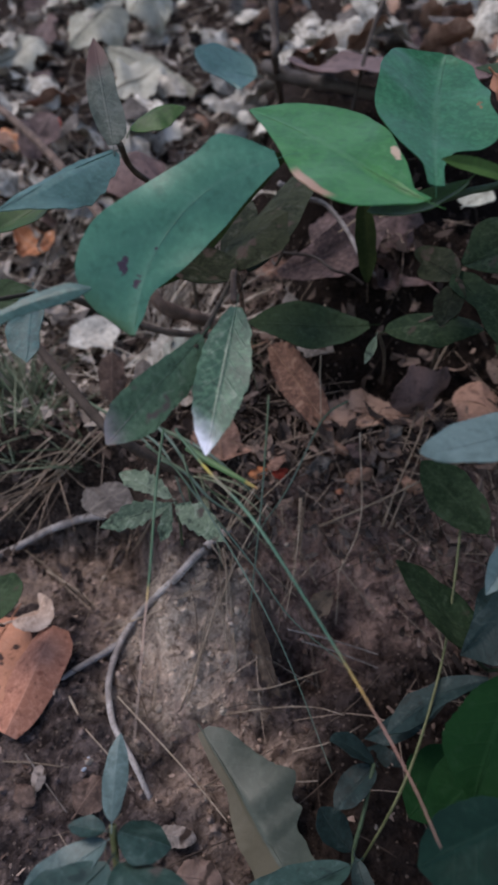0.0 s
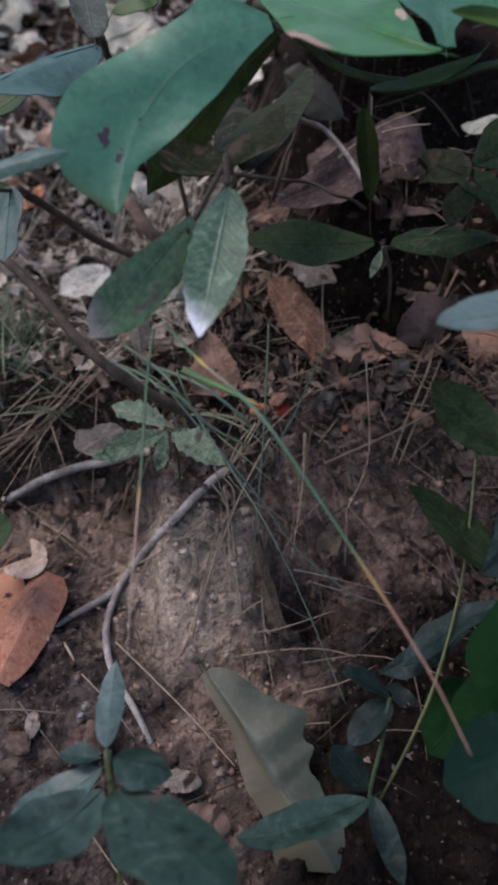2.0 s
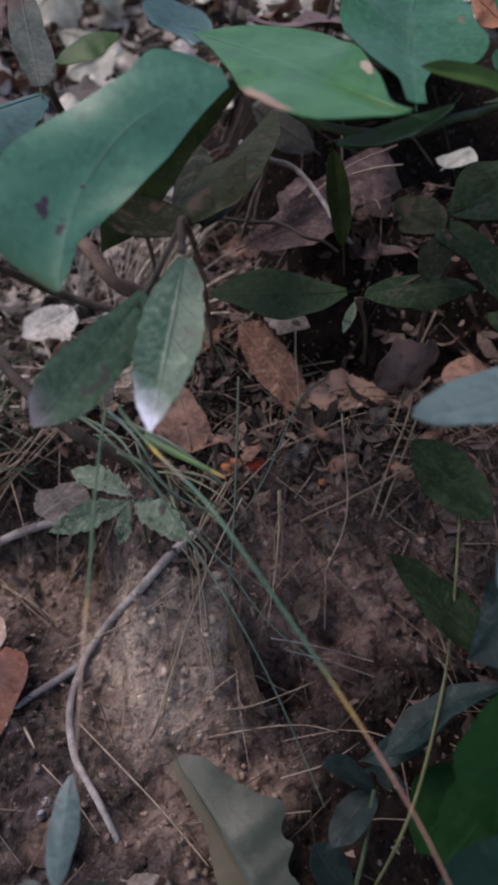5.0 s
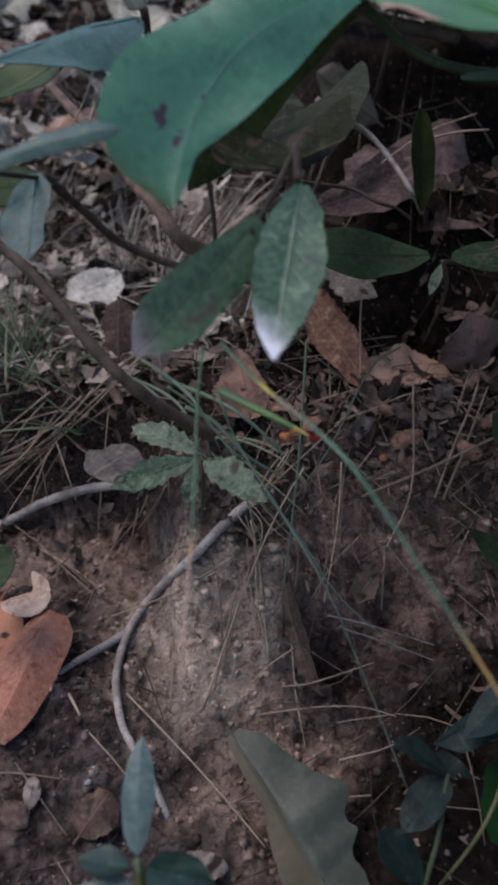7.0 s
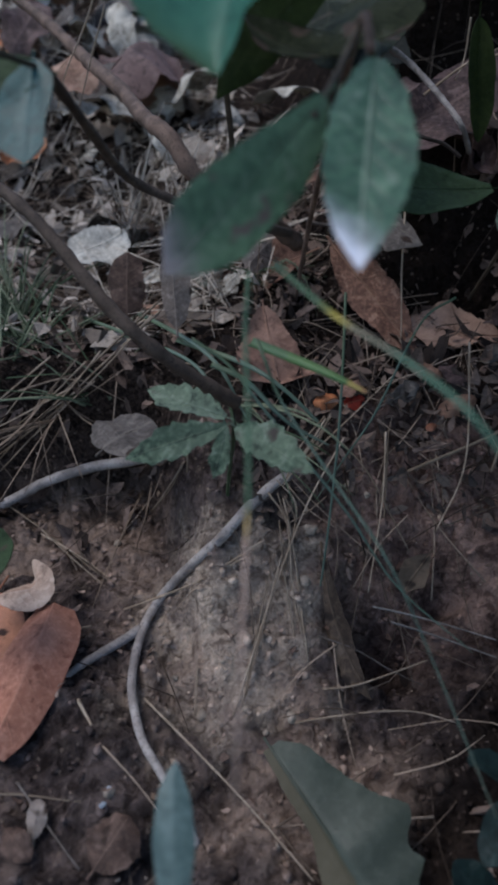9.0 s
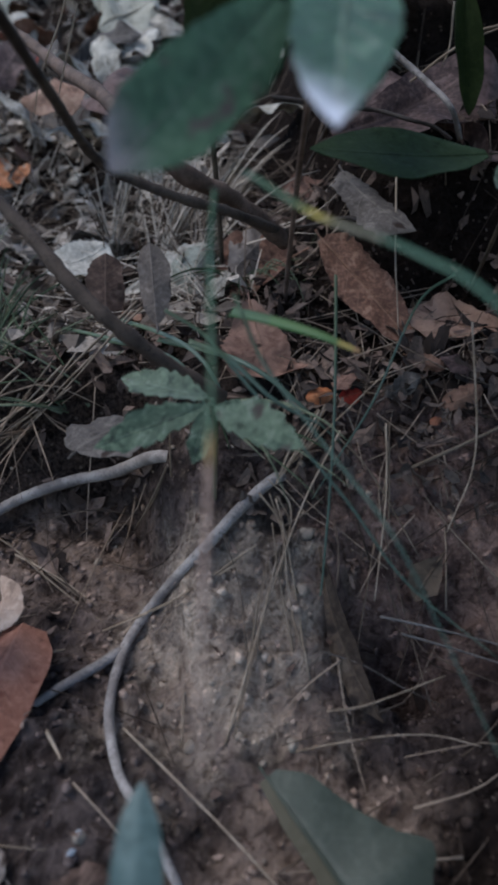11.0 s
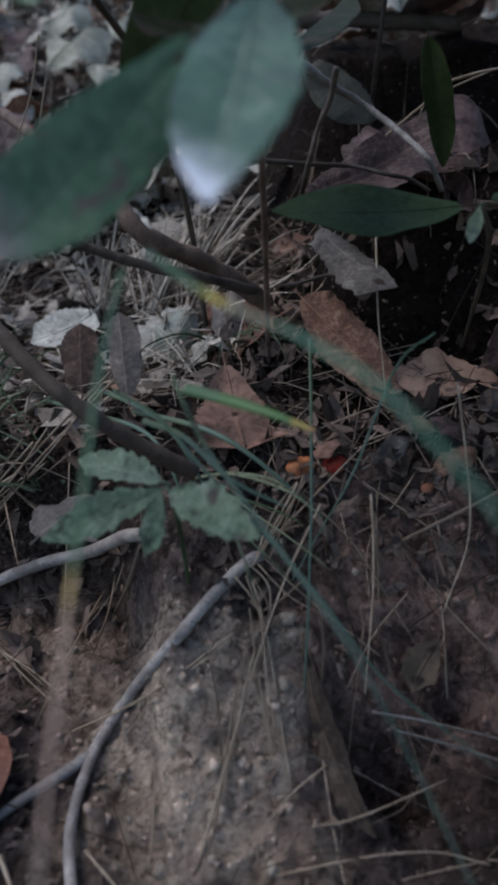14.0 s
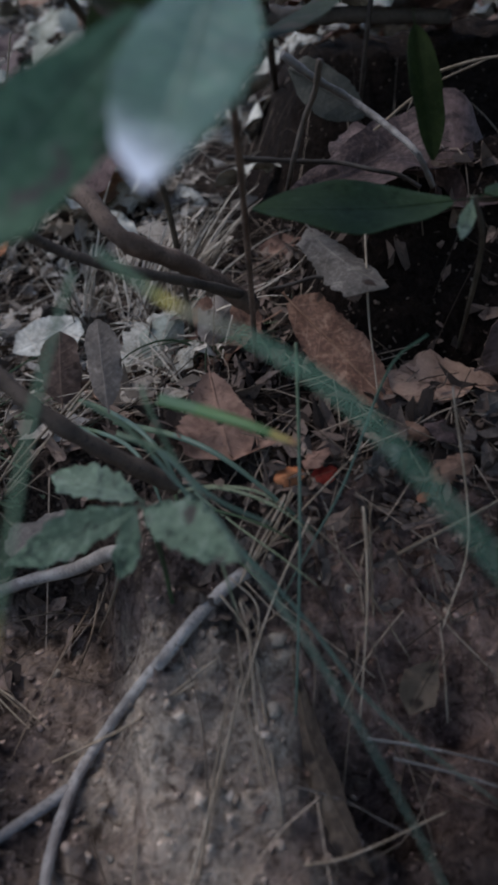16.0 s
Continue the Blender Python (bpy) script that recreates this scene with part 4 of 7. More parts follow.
dead_leaf((-0.1079, 0.4839, 0.1446), (-0.1429, 0.4579, 0.1372), (-0.1379, 0.4889, 0.1495), (-0.1129, 0.4529, 0.1323), BLEACHED, "bleached whitish leaf with a torn edge", fold=0.1, wave=0.1, ragged=0.1, wl=(0.06, 0.32, 0.40, 0.47, 0.55, 0.58, 0.60, 0.62, 0.63, 0.58, 0.39, 0.19, 0.00), wr=(0.06, 0.59, 0.71, 0.83, 0.95, 1.00, 0.83, 0.65, 0.56, 0.55, 0.53, 0.34, 0.00), seed=10)
dead_leaf((-0.0924, 0.3672, 0.1470), (-0.0923, 0.3887, 0.1735), (-0.1019, 0.3773, 0.1609), (-0.0828, 0.3786, 0.1597), UMBER, "small dark brown leaf standing upright", fold=0.2, wave=0.1, wl=(0.11, 0.48, 0.85, 0.91, 0.94, 0.97, 1.00, 0.99, 0.95, 0.91, 0.79, 0.58, 0.00), wr=(0.11, 0.72, 0.83, 0.86, 0.90, 0.94, 0.94, 0.93, 0.91, 0.90, 0.83, 0.61, 0.00), seed=11)
dead_leaf((-0.0636, 0.3325, 0.1618), (-0.0663, 0.3556, 0.1899), (-0.0727, 0.3434, 0.1756), (-0.0571, 0.3446, 0.1761), DRAB, "greyish dry leaf standing upright", fold=0.2, wave=0.1, wl=(0.14, 0.40, 0.65, 0.71, 0.77, 0.83, 0.85, 0.82, 0.79, 0.76, 0.67, 0.56, 0.00), wr=(0.14, 0.51, 0.78, 0.85, 0.92, 0.99, 1.00, 0.99, 0.98, 0.96, 0.79, 0.61, 0.00), seed=12)
dead_leaf((-0.0938, 0.2769, 0.1338), (-0.0732, 0.2965, 0.1341), (-0.0933, 0.3062, 0.1297), (-0.0729, 0.2713, 0.1354), GREY, "rounded grey dry leaf behind a herb", fold=0.1, wave=0.06, p=0.50, q=0.60, seed=13)
dead_leaf((-0.0241, 0.1691, 0.0873), (0.0313, 0.0885, 0.0697), (-0.0203, 0.1138, 0.0718), (0.0275, 0.1438, 0.0852), OLIVE, "grey-green fallen oak leaf, folded along its midrib", fold=-0.14, wave=0.05, ragged=0.03, uneven=0.0, nu=90, nv=7, wl=(0.10, 0.12, 0.13, 0.14, 0.16, 0.16, 0.16, 0.16, 0.16, 0.22, 0.28, 0.34, 0.38, 0.42, 0.45, 0.44, 0.44, 0.45, 0.49, 0.52, 0.57, 0.62, 0.68, 0.53, 0.35, 0.18, 0.00), wr=(0.10, 0.27, 0.39, 0.43, 0.47, 0.52, 0.57, 0.63, 0.69, 0.75, 0.87, 1.00, 0.91, 0.70, 0.68, 0.78, 0.48, 0.49, 0.51, 0.48, 0.46, 0.47, 0.48, 0.44, 0.37, 0.25, 0.00), seed=14)
leaf_found = dead_leaf((-0.1446, 0.2473, 0.0743), (-0.1369, 0.1694, 0.0751), (-0.1769, 0.2012, 0.0797), (-0.1238, 0.2032, 0.0823), REDDISH, "orange-brown rounded leaf with dark specks", fold=0.16, wave=0.1, wl=(0.3, 0.8, 0.97, 1.0, 1.0, 0.95, 0.85, 0.6, 0.1), wr=(0.25, 0.8, 1.0, 1.0, 0.95, 0.85, 0.68, 0.42, 0.05), seed=15, ragged=0.015)
turned_lobe((-0.1131, 0.2308, 0.0851), (-0.1263, 0.1708, 0.0782), (-0.1301, 0.2001, 0.0854), (-0.1026, 0.1994, 0.0843), leaf_found, SALMON, "salmon-pink turned-over lobe", fold=-0.5, wave=0.05, wl=(0.5, 0.8, 0.92, 1.0, 1.0, 0.95, 0.85, 0.7, 0.4), wr=(0.6, 0.95, 1.0, 1.0, 0.95, 0.9, 0.85, 0.7, 0.4), seed=16, uneven=0.02)
dead_leaf((-0.1371, 0.2329, 0.0887), (-0.1249, 0.2500, 0.0936), (-0.1260, 0.2432, 0.0856), (-0.1145, 0.2298, 0.0886), BEIGE, "curled strip of beige dry leaf", fold=0.5, wave=0.1, p=0.40, q=0.50, seed=17)
dead_leaf((-0.0590, 0.8698, 0.2234), (-0.1738, 0.9202, 0.2636), (-0.1025, 0.9182, 0.2541), (-0.1303, 0.8718, 0.2328), RIBBED, "large pale grey leaf, ribbed and curled", fold=-0.2, wave=0.08, curl_l=-0.2, wl=(0.14, 0.29, 0.45, 0.61, 0.72, 0.81, 0.89, 0.98, 1.00, 0.96, 0.92, 0.61, 0.00), wr=(0.14, 0.34, 0.54, 0.64, 0.72, 0.81, 0.87, 0.85, 0.83, 0.81, 0.54, 0.27, 0.00), seed=18)
dead_leaf((-0.2335, 1.0046, 0.2645), (-0.1676, 1.0887, 0.2945), (-0.2191, 1.0586, 0.2869), (-0.1820, 1.0347, 0.2721), RIBBED, "pale grey curled leaf in the litter", fold=0.2, wave=0.1, wl=(0.14, 0.34, 0.55, 0.75, 0.79, 0.76, 0.74, 0.71, 0.64, 0.48, 0.32, 0.16, 0.00), wr=(0.14, 0.53, 0.92, 0.94, 0.95, 0.97, 0.98, 1.00, 0.81, 0.61, 0.41, 0.20, 0.00), seed=19)
dead_leaf((-0.1319, 0.7476, 0.2260), (-0.0881, 0.7589, 0.2394), (-0.1206, 0.7845, 0.2388), (-0.1026, 0.7207, 0.2251), PALE, "pale dry leaf with holes at its edge", fold=0.2, wave=0.15, p=0.75, q=0.8, seed=20, teeth=5, tooth=0.3)
dead_leaf((-0.2742, 0.7389, 0.2063), (-0.2165, 0.7499, 0.2048), (-0.2491, 0.7656, 0.2154), (-0.2415, 0.7232, 0.1957), ORANGE, "bright orange-brown dry leaf in the litter", fold=0.15, wave=0.12, ragged=0.12, wl=(0.07, 0.40, 0.72, 1.00, 0.89, 0.78, 0.67, 0.66, 0.74, 0.81, 0.55, 0.28, 0.00), wr=(0.07, 0.24, 0.41, 0.55, 0.53, 0.52, 0.53, 0.63, 0.73, 0.83, 0.61, 0.30, 0.00), seed=21)
dead_leaf((0.1562, 0.4866, 0.2362), (0.1778, 0.5052, 0.2434), (0.1660, 0.5090, 0.2400), (0.1672, 0.4814, 0.2378), PALE_GREEN, "small whitish leaf with a pointed end", fold=0.1, wave=0.05, p=0.9, q=1.0, seed=22)
dead_leaf((-0.1873, 0.5915, 0.1559), (-0.2156, 0.6007, 0.1717), (-0.2020, 0.6211, 0.1662), (-0.1965, 0.5772, 0.1522), ORANGE, "orange-brown scrap of leaf in the litter", fold=0.2, wave=0.1, p=0.60, q=0.70, seed=24)
dead_leaf((-0.1668, 0.5860, 0.2040), (-0.1513, 0.6212, 0.2152), (-0.1681, 0.6202, 0.2133), (-0.1445, 0.5733, 0.2055), TAN, "tan curled leaf in the litter", fold=0.5, wave=0.15, p=0.50, q=0.60, seed=25)
dead_leaf((-0.1384, 0.6322, 0.1978), (-0.0937, 0.6795, 0.2088), (-0.1228, 0.6929, 0.2079), (-0.1053, 0.6068, 0.2002), MAUVE, "greyish-brown curled leaf in the litter", fold=0.4, wave=0.2, p=0.60, q=0.70, seed=26)
dead_leaf((0.0490, 0.2474, 0.0995), (0.0378, 0.2363, 0.0867), (0.0360, 0.2451, 0.0968), (0.0508, 0.2387, 0.0894), EARTH, "dull brown leaf half buried in the soil", fold=0.3, wave=0.1, wl=(0.07, 0.29, 0.52, 0.66, 0.79, 0.92, 1.00, 0.92, 0.84, 0.75, 0.52, 0.26, 0.00), wr=(0.07, 0.19, 0.30, 0.42, 0.49, 0.53, 0.56, 0.59, 0.63, 0.49, 0.32, 0.16, 0.00), seed=28)
dead_leaf((0.0927, 0.3486, 0.1574), (0.1308, 0.3634, 0.1704), (0.1026, 0.3422, 0.1868), (0.1163, 0.3512, 0.1517), MAUVE, "dark brown leaf leaning in the hollow", fold=0.2, wave=0.2, p=0.6, q=0.7, seed=401, ragged=0.1)
dead_leaf((0.0348, 0.3089, 0.1354), (0.0513, 0.3160, 0.1414), (0.0404, 0.3126, 0.1440), (0.0454, 0.3089, 0.1356), GREY, "small broken dry leaf on the bank's edge", fold=0.3, wave=0.25, p=0.55, q=0.6, seed=410, ragged=0.2, nu=16, nv=3)
dead_leaf((0.0597, 0.3057, 0.1322), (0.0766, 0.3069, 0.1397), (0.0661, 0.3072, 0.1418), (0.0697, 0.3018, 0.1334), BROWN, "small broken dry leaf on the bank's edge", fold=0.3, wave=0.25, p=0.55, q=0.6, seed=411, ragged=0.2, nu=16, nv=3)
dead_leaf((0.0753, 0.3164, 0.1404), (0.0613, 0.3241, 0.1462), (0.0650, 0.3127, 0.1450), (0.0710, 0.3237, 0.1451), MAUVE, "small broken dry leaf on the bank's edge", fold=0.3, wave=0.25, p=0.55, q=0.6, seed=412, ragged=0.2, nu=16, nv=3)
dead_leaf((0.0917, 0.3028, 0.1358), (0.1047, 0.2931, 0.1359), (0.0992, 0.2974, 0.1419), (0.0962, 0.2946, 0.1334), BROWN, "small broken dry leaf on the bank's edge", fold=0.3, wave=0.25, p=0.55, q=0.6, seed=413, ragged=0.2, nu=16, nv=3)
dead_leaf((0.1077, 0.3125, 0.1417), (0.1241, 0.3143, 0.1461), (0.1138, 0.3128, 0.1499), (0.1162, 0.3080, 0.1428), RUST, "small broken dry leaf on the bank's edge", fold=0.3, wave=0.25, p=0.55, q=0.6, seed=414, ragged=0.2, nu=16, nv=3)
dead_leaf((0.0498, 0.3304, 0.1436), (0.0620, 0.3178, 0.1435), (0.0574, 0.3222, 0.1488), (0.0540, 0.3210, 0.1422), BROWN, "small broken dry leaf on the bank's edge", fold=0.3, wave=0.25, p=0.55, q=0.6, seed=415, ragged=0.2, nu=16, nv=3)
dead_leaf((0.0840, 0.3315, 0.1450), (0.0996, 0.3396, 0.1474), (0.0889, 0.3333, 0.1527), (0.0926, 0.3289, 0.1465), GREY, "small broken dry leaf on the bank's edge", fold=0.3, wave=0.25, p=0.55, q=0.6, seed=416, ragged=0.2, nu=16, nv=3)
dead_leaf((0.0221, 0.3190, 0.1415), (0.0119, 0.3038, 0.1430), (0.0191, 0.3040, 0.1454), (0.0147, 0.3135, 0.1435), RUST, "small broken dry leaf on the bank's edge", fold=0.3, wave=0.25, p=0.55, q=0.6, seed=417, ragged=0.2, nu=16, nv=3)
dead_leaf((-0.0403, 0.4753, 0.1446), (-0.0945, 0.4277, 0.1348), (-0.0729, 0.4573, 0.1423), (-0.0618, 0.4457, 0.1372), PALE, "long pale dry leaf lying in the litter", fold=0.3, wave=0.1, wl=(0.26, 0.37, 0.48, 0.59, 0.71, 0.72, 0.72, 0.72, 0.72, 0.57, 0.38, 0.19, 0.00), wr=(0.26, 0.41, 0.57, 0.72, 0.87, 0.90, 0.92, 0.95, 0.97, 1.00, 0.70, 0.35, 0.00), seed=432)
dead_leaf((-0.215, 0.930, 0.262), (-0.150, 0.985, 0.290), (-0.205, 0.975, 0.292), (-0.165, 0.925, 0.268), RIBBED, "broad pale ribbed dry leaf in the litter", fold=0.50, wave=0.28, p=0.6, q=0.7, seed=440, ragged=0.12)
dead_leaf((-0.150, 0.820, 0.236), (-0.095, 0.850, 0.258), (-0.135, 0.858, 0.260), (-0.112, 0.808, 0.236), RIBBED, "broad pale ribbed dry leaf in the litter", fold=0.10, wave=0.28, p=0.6, q=0.7, seed=441, ragged=0.12)
dead_leaf((-0.150, 1.000, 0.286), (-0.100, 1.030, 0.300), (-0.140, 1.045, 0.310), (-0.115, 0.985, 0.276), RIBBED, "broad pale ribbed dry leaf in the litter", fold=0.55, wave=0.28, p=0.6, q=0.7, seed=442, ragged=0.12)
dead_leaf((-0.250, 1.080, 0.302), (-0.190, 1.100, 0.318), (-0.230, 1.120, 0.322), (-0.205, 1.060, 0.296), RIBBED, "broad pale ribbed dry leaf in the litter", fold=0.50, wave=0.28, p=0.6, q=0.7, seed=443, ragged=0.12)
dead_leaf((-0.300, 0.900, 0.248), (-0.250, 0.945, 0.268), (-0.295, 0.940, 0.268), (-0.255, 0.900, 0.248), RIBBED, "broad pale ribbed dry leaf in the litter", fold=0.15, wave=0.28, p=0.6, q=0.7, seed=444, ragged=0.12)
dead_leaf((-0.225, 0.748, 0.222), (-0.198, 0.762, 0.224), (-0.214, 0.772, 0.228), (-0.208, 0.740, 0.216), RED_SCRAP, "dark red dry leaf in the litter", fold=0.3, wave=0.15, p=0.6, q=0.7, seed=445, ragged=0.1)
dead_leaf((0.0740, 0.5349, 0.2368), (0.0303, 0.5519, 0.2637), (0.0433, 0.5387, 0.2389), (0.0604, 0.5477, 0.2609), RIBDARK, "dull grey ribbed leaf beside the hollow", fold=0.25, wave=0.08, wl=(0.11, 0.48, 0.63, 0.79, 0.84, 0.89, 0.94, 0.85, 0.76, 0.68, 0.49, 0.24, 0.00), wr=(0.11, 0.37, 0.56, 0.68, 0.79, 0.90, 0.94, 0.97, 1.00, 1.00, 0.89, 0.77, 0.00), seed=446)
dead_leaf((-0.0832, 0.1348, 0.0736), (-0.0726, 0.1496, 0.0770), (-0.0854, 0.1463, 0.0787), (-0.0694, 0.1368, 0.0762), UMBER, "brown dry leaf half sunk in the soil", fold=0.25, wave=0.22, p=0.55, q=0.6, seed=451, ragged=0.15, nu=20, nv=3)
dead_leaf((-0.1049, 0.1439, 0.0744), (-0.1053, 0.1564, 0.0759), (-0.1081, 0.1509, 0.0775), (-0.1012, 0.1494, 0.0769), DRAB, "grey-brown scrap of leaf in the soil", fold=0.25, wave=0.22, p=0.55, q=0.6, seed=452, ragged=0.15, nu=20, nv=3)
dead_leaf((-0.0432, 0.1268, 0.0725), (-0.0248, 0.1234, 0.0716), (-0.0340, 0.1288, 0.0756), (-0.0353, 0.1193, 0.0733), DRAB, "drab piece of dry leaf on the soil", fold=0.25, wave=0.22, p=0.55, q=0.6, seed=453, ragged=0.15, nu=20, nv=3)
dead_leaf((-0.0337, 0.1091, 0.0696), (-0.0120, 0.1050, 0.0711), (-0.0222, 0.1150, 0.0740), (-0.0251, 0.0997, 0.0708), UMBER, "brown dry leaf half sunk in the soil", fold=0.25, wave=0.22, p=0.55, q=0.6, seed=454, ragged=0.15, nu=20, nv=3)
dead_leaf((-0.1153, 0.1473, 0.0742), (-0.1049, 0.1374, 0.0738), (-0.1066, 0.1452, 0.0772), (-0.1132, 0.1387, 0.0759), UMBER, "brown dry leaf half sunk in the soil", fold=0.25, wave=0.22, p=0.55, q=0.6, seed=455, ragged=0.15, nu=20, nv=3)
dead_leaf((0.0015, 0.2440, 0.1017), (0.0183, 0.1928, 0.0751), (-0.0002, 0.2168, 0.0851), (0.0116, 0.2187, 0.0889), EARTH, "narrow brown leaf sunk in the ridge of soil", fold=-0.3, wave=0.15, ragged=0.12, wl=(0.29, 0.18, 0.19, 0.31, 0.45, 0.61, 0.81, 1.00, 0.98, 1.00, 0.98, 0.47, 0.00), wr=(0.29, 0.37, 0.49, 0.60, 0.69, 0.77, 0.81, 0.77, 0.63, 0.47, 0.35, 0.19, 0.00), seed=456)

# greenbrier vine with glossy leaves over the bank
p = plant("greenbrier_vine", "climbing vine with glossy heart-shaped green leaves", "vine")
live_leaf((0.0109, 0.2613, 0.3392), (-0.0408, 0.2075, 0.2950), (-0.0478, 0.2468, 0.3404), (-0.0086, 0.2320, 0.3126), p, SPOTTED, fold=0.03, wave=0.09, uneven=0.01, curl_l=-0.08, nv=8, wl=(0.10, 0.42, 0.69, 0.55, 0.55, 0.62, 0.71, 0.81, 0.95, 1.00, 0.97, 0.69, 0.00), wr=(0.10, 0.26, 0.38, 0.47, 0.54, 0.58, 0.58, 0.55, 0.48, 0.34, 0.14, 0.12, 0.00), seed=31, label="drooping green leaf with purple spots", rib_width=0.00012)
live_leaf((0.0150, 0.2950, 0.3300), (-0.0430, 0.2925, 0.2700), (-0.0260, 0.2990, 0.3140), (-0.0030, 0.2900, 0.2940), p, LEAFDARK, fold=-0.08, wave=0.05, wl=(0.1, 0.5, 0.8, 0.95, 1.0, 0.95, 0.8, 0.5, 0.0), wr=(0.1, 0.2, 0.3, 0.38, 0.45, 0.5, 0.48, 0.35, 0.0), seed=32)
live_leaf((0.0607, 0.2293, 0.3353), (-0.0000, 0.3079, 0.3447), (0.0621, 0.2928, 0.3429), (0.0050, 0.2493, 0.3377), p, BROWNED, fold=0.05, wave=0.04, uneven=0.01, nv=7, wl=(0.08, 0.04, 0.20, 0.36, 0.49, 0.64, 0.76, 0.89, 1.00, 0.87, 0.72, 0.51, 0.00), wr=(0.08, 0.66, 0.81, 0.89, 0.85, 0.74, 0.64, 0.54, 0.43, 0.33, 0.22, 0.12, 0.00), seed=33, label="green leaf with a browned edge", rib_width=0.00012)
live_leaf((0.0694, 0.2524, 0.3320), (0.0911, 0.3535, 0.3570), (0.0510, 0.3079, 0.3499), (0.1063, 0.2986, 0.3397), p, GLOSSY, fold=-0.2, wave=0.06, uneven=0.01, nu=48, nv=7, wl=(0.11, 0.15, 0.19, 0.40, 0.59, 0.73, 0.84, 0.90, 0.96, 0.98, 0.99, 1.00, 0.98, 0.92, 0.88, 0.78, 0.00), wr=(0.11, 0.10, 0.10, 0.17, 0.25, 0.64, 0.85, 0.92, 0.92, 0.84, 0.74, 0.72, 0.75, 0.61, 0.50, 0.46, 0.00), seed=34, label="lobed glossy green leaf with a bitten edge", rib_width=0.00012)
live_leaf((0.0998, 0.2333, 0.3342), (0.0683, 0.2492, 0.3429), (0.0869, 0.2443, 0.3434), (0.0843, 0.2415, 0.3390), p, LEAFGREEN, fold=0.6, wave=0.02, uneven=0.02, wl=(0.38, 0.28, 0.30, 0.43, 0.63, 0.88, 0.88, 0.86, 0.90, 0.83, 0.76, 0.51, 0.00), wr=(0.38, 0.59, 0.74, 0.80, 0.81, 0.76, 0.88, 0.97, 1.00, 0.96, 0.85, 0.54, 0.00), seed=35, label="small green leaf rolled lengthwise")
live_leaf((0.1342, 0.2622, 0.3100), (0.1074, 0.2942, 0.3331), (0.1328, 0.3068, 0.3330), (0.1120, 0.2720, 0.3217), p, GLOSSY, fold=0.15, wave=0.04, p=0.60, q=0.75, seed=36)
live_leaf((0.1267, 0.3344, 0.3683), (0.1189, 0.3170, 0.3428), (0.1069, 0.3316, 0.3564), (0.1388, 0.3198, 0.3547), p, GLOSSY, fold=0.15, wave=0.05, wl=(0.06, 0.26, 0.46, 0.66, 0.76, 0.71, 0.66, 0.61, 0.56, 0.49, 0.39, 0.27, 0.00), wr=(0.06, 0.33, 0.60, 0.86, 0.90, 0.93, 0.97, 1.00, 1.00, 0.87, 0.74, 0.55, 0.00), seed=37)
live_leaf((0.0903, 0.2821, 0.3245), (0.0478, 0.2697, 0.3159), (0.0714, 0.2861, 0.3168), (0.0680, 0.2633, 0.3176), p, LEAFGREEN, fold=0.3, wave=0.02, p=0.65, q=0.75, seed=38)
stalk([(0.0128, 0.2993, 0.3357), (0.0412, 0.2945, 0.3174), (0.0726, 0.2841, 0.3144), (0.0963, 0.2836, 0.3200), (0.1266, 0.2945, 0.3174), (0.2026, 0.3285, 0.2801), (0.2582, 0.3095, 0.1953)], p, STEM_GREEN, 0.0017)

# young shrub with toothed leaves, one with a white tip
p = plant("shrub_seedling", "young shrub with dull toothed green leaves", "shrub")
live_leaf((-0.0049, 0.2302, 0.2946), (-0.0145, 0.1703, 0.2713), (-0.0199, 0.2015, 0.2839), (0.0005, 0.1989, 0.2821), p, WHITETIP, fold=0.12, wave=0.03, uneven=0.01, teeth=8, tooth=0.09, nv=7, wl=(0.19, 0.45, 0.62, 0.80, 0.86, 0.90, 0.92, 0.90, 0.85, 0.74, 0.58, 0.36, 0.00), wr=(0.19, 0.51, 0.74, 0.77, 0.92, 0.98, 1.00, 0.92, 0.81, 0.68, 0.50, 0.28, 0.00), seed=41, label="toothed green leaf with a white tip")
live_leaf((-0.0174, 0.2184, 0.2889), (-0.0522, 0.1882, 0.2609), (-0.0422, 0.2054, 0.2819), (-0.0273, 0.2013, 0.2678), p, BROWNTIP, fold=0.1, wave=0.05, uneven=0.02, teeth=9, tooth=0.06, nv=7, wl=(0.15, 0.25, 0.34, 0.46, 0.58, 0.68, 0.74, 0.80, 0.82, 0.82, 0.69, 0.49, 0.00), wr=(0.15, 0.42, 0.69, 0.85, 1.00, 0.98, 0.95, 0.97, 0.99, 0.91, 0.72, 0.44, 0.00), seed=42, label="toothed green leaf with a brownish end")
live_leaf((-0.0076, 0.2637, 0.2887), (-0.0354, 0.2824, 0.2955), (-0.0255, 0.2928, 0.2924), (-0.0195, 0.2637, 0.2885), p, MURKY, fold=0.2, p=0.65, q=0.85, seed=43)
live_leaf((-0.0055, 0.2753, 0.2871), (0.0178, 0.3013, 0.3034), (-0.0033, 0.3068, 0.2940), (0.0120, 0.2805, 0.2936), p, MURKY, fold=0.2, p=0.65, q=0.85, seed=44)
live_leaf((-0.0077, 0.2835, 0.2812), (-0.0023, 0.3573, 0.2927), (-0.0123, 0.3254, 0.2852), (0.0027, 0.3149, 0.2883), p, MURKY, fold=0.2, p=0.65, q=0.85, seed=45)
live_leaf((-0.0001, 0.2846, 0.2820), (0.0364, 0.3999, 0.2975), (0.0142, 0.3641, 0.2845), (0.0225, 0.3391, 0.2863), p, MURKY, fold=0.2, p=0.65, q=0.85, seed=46)
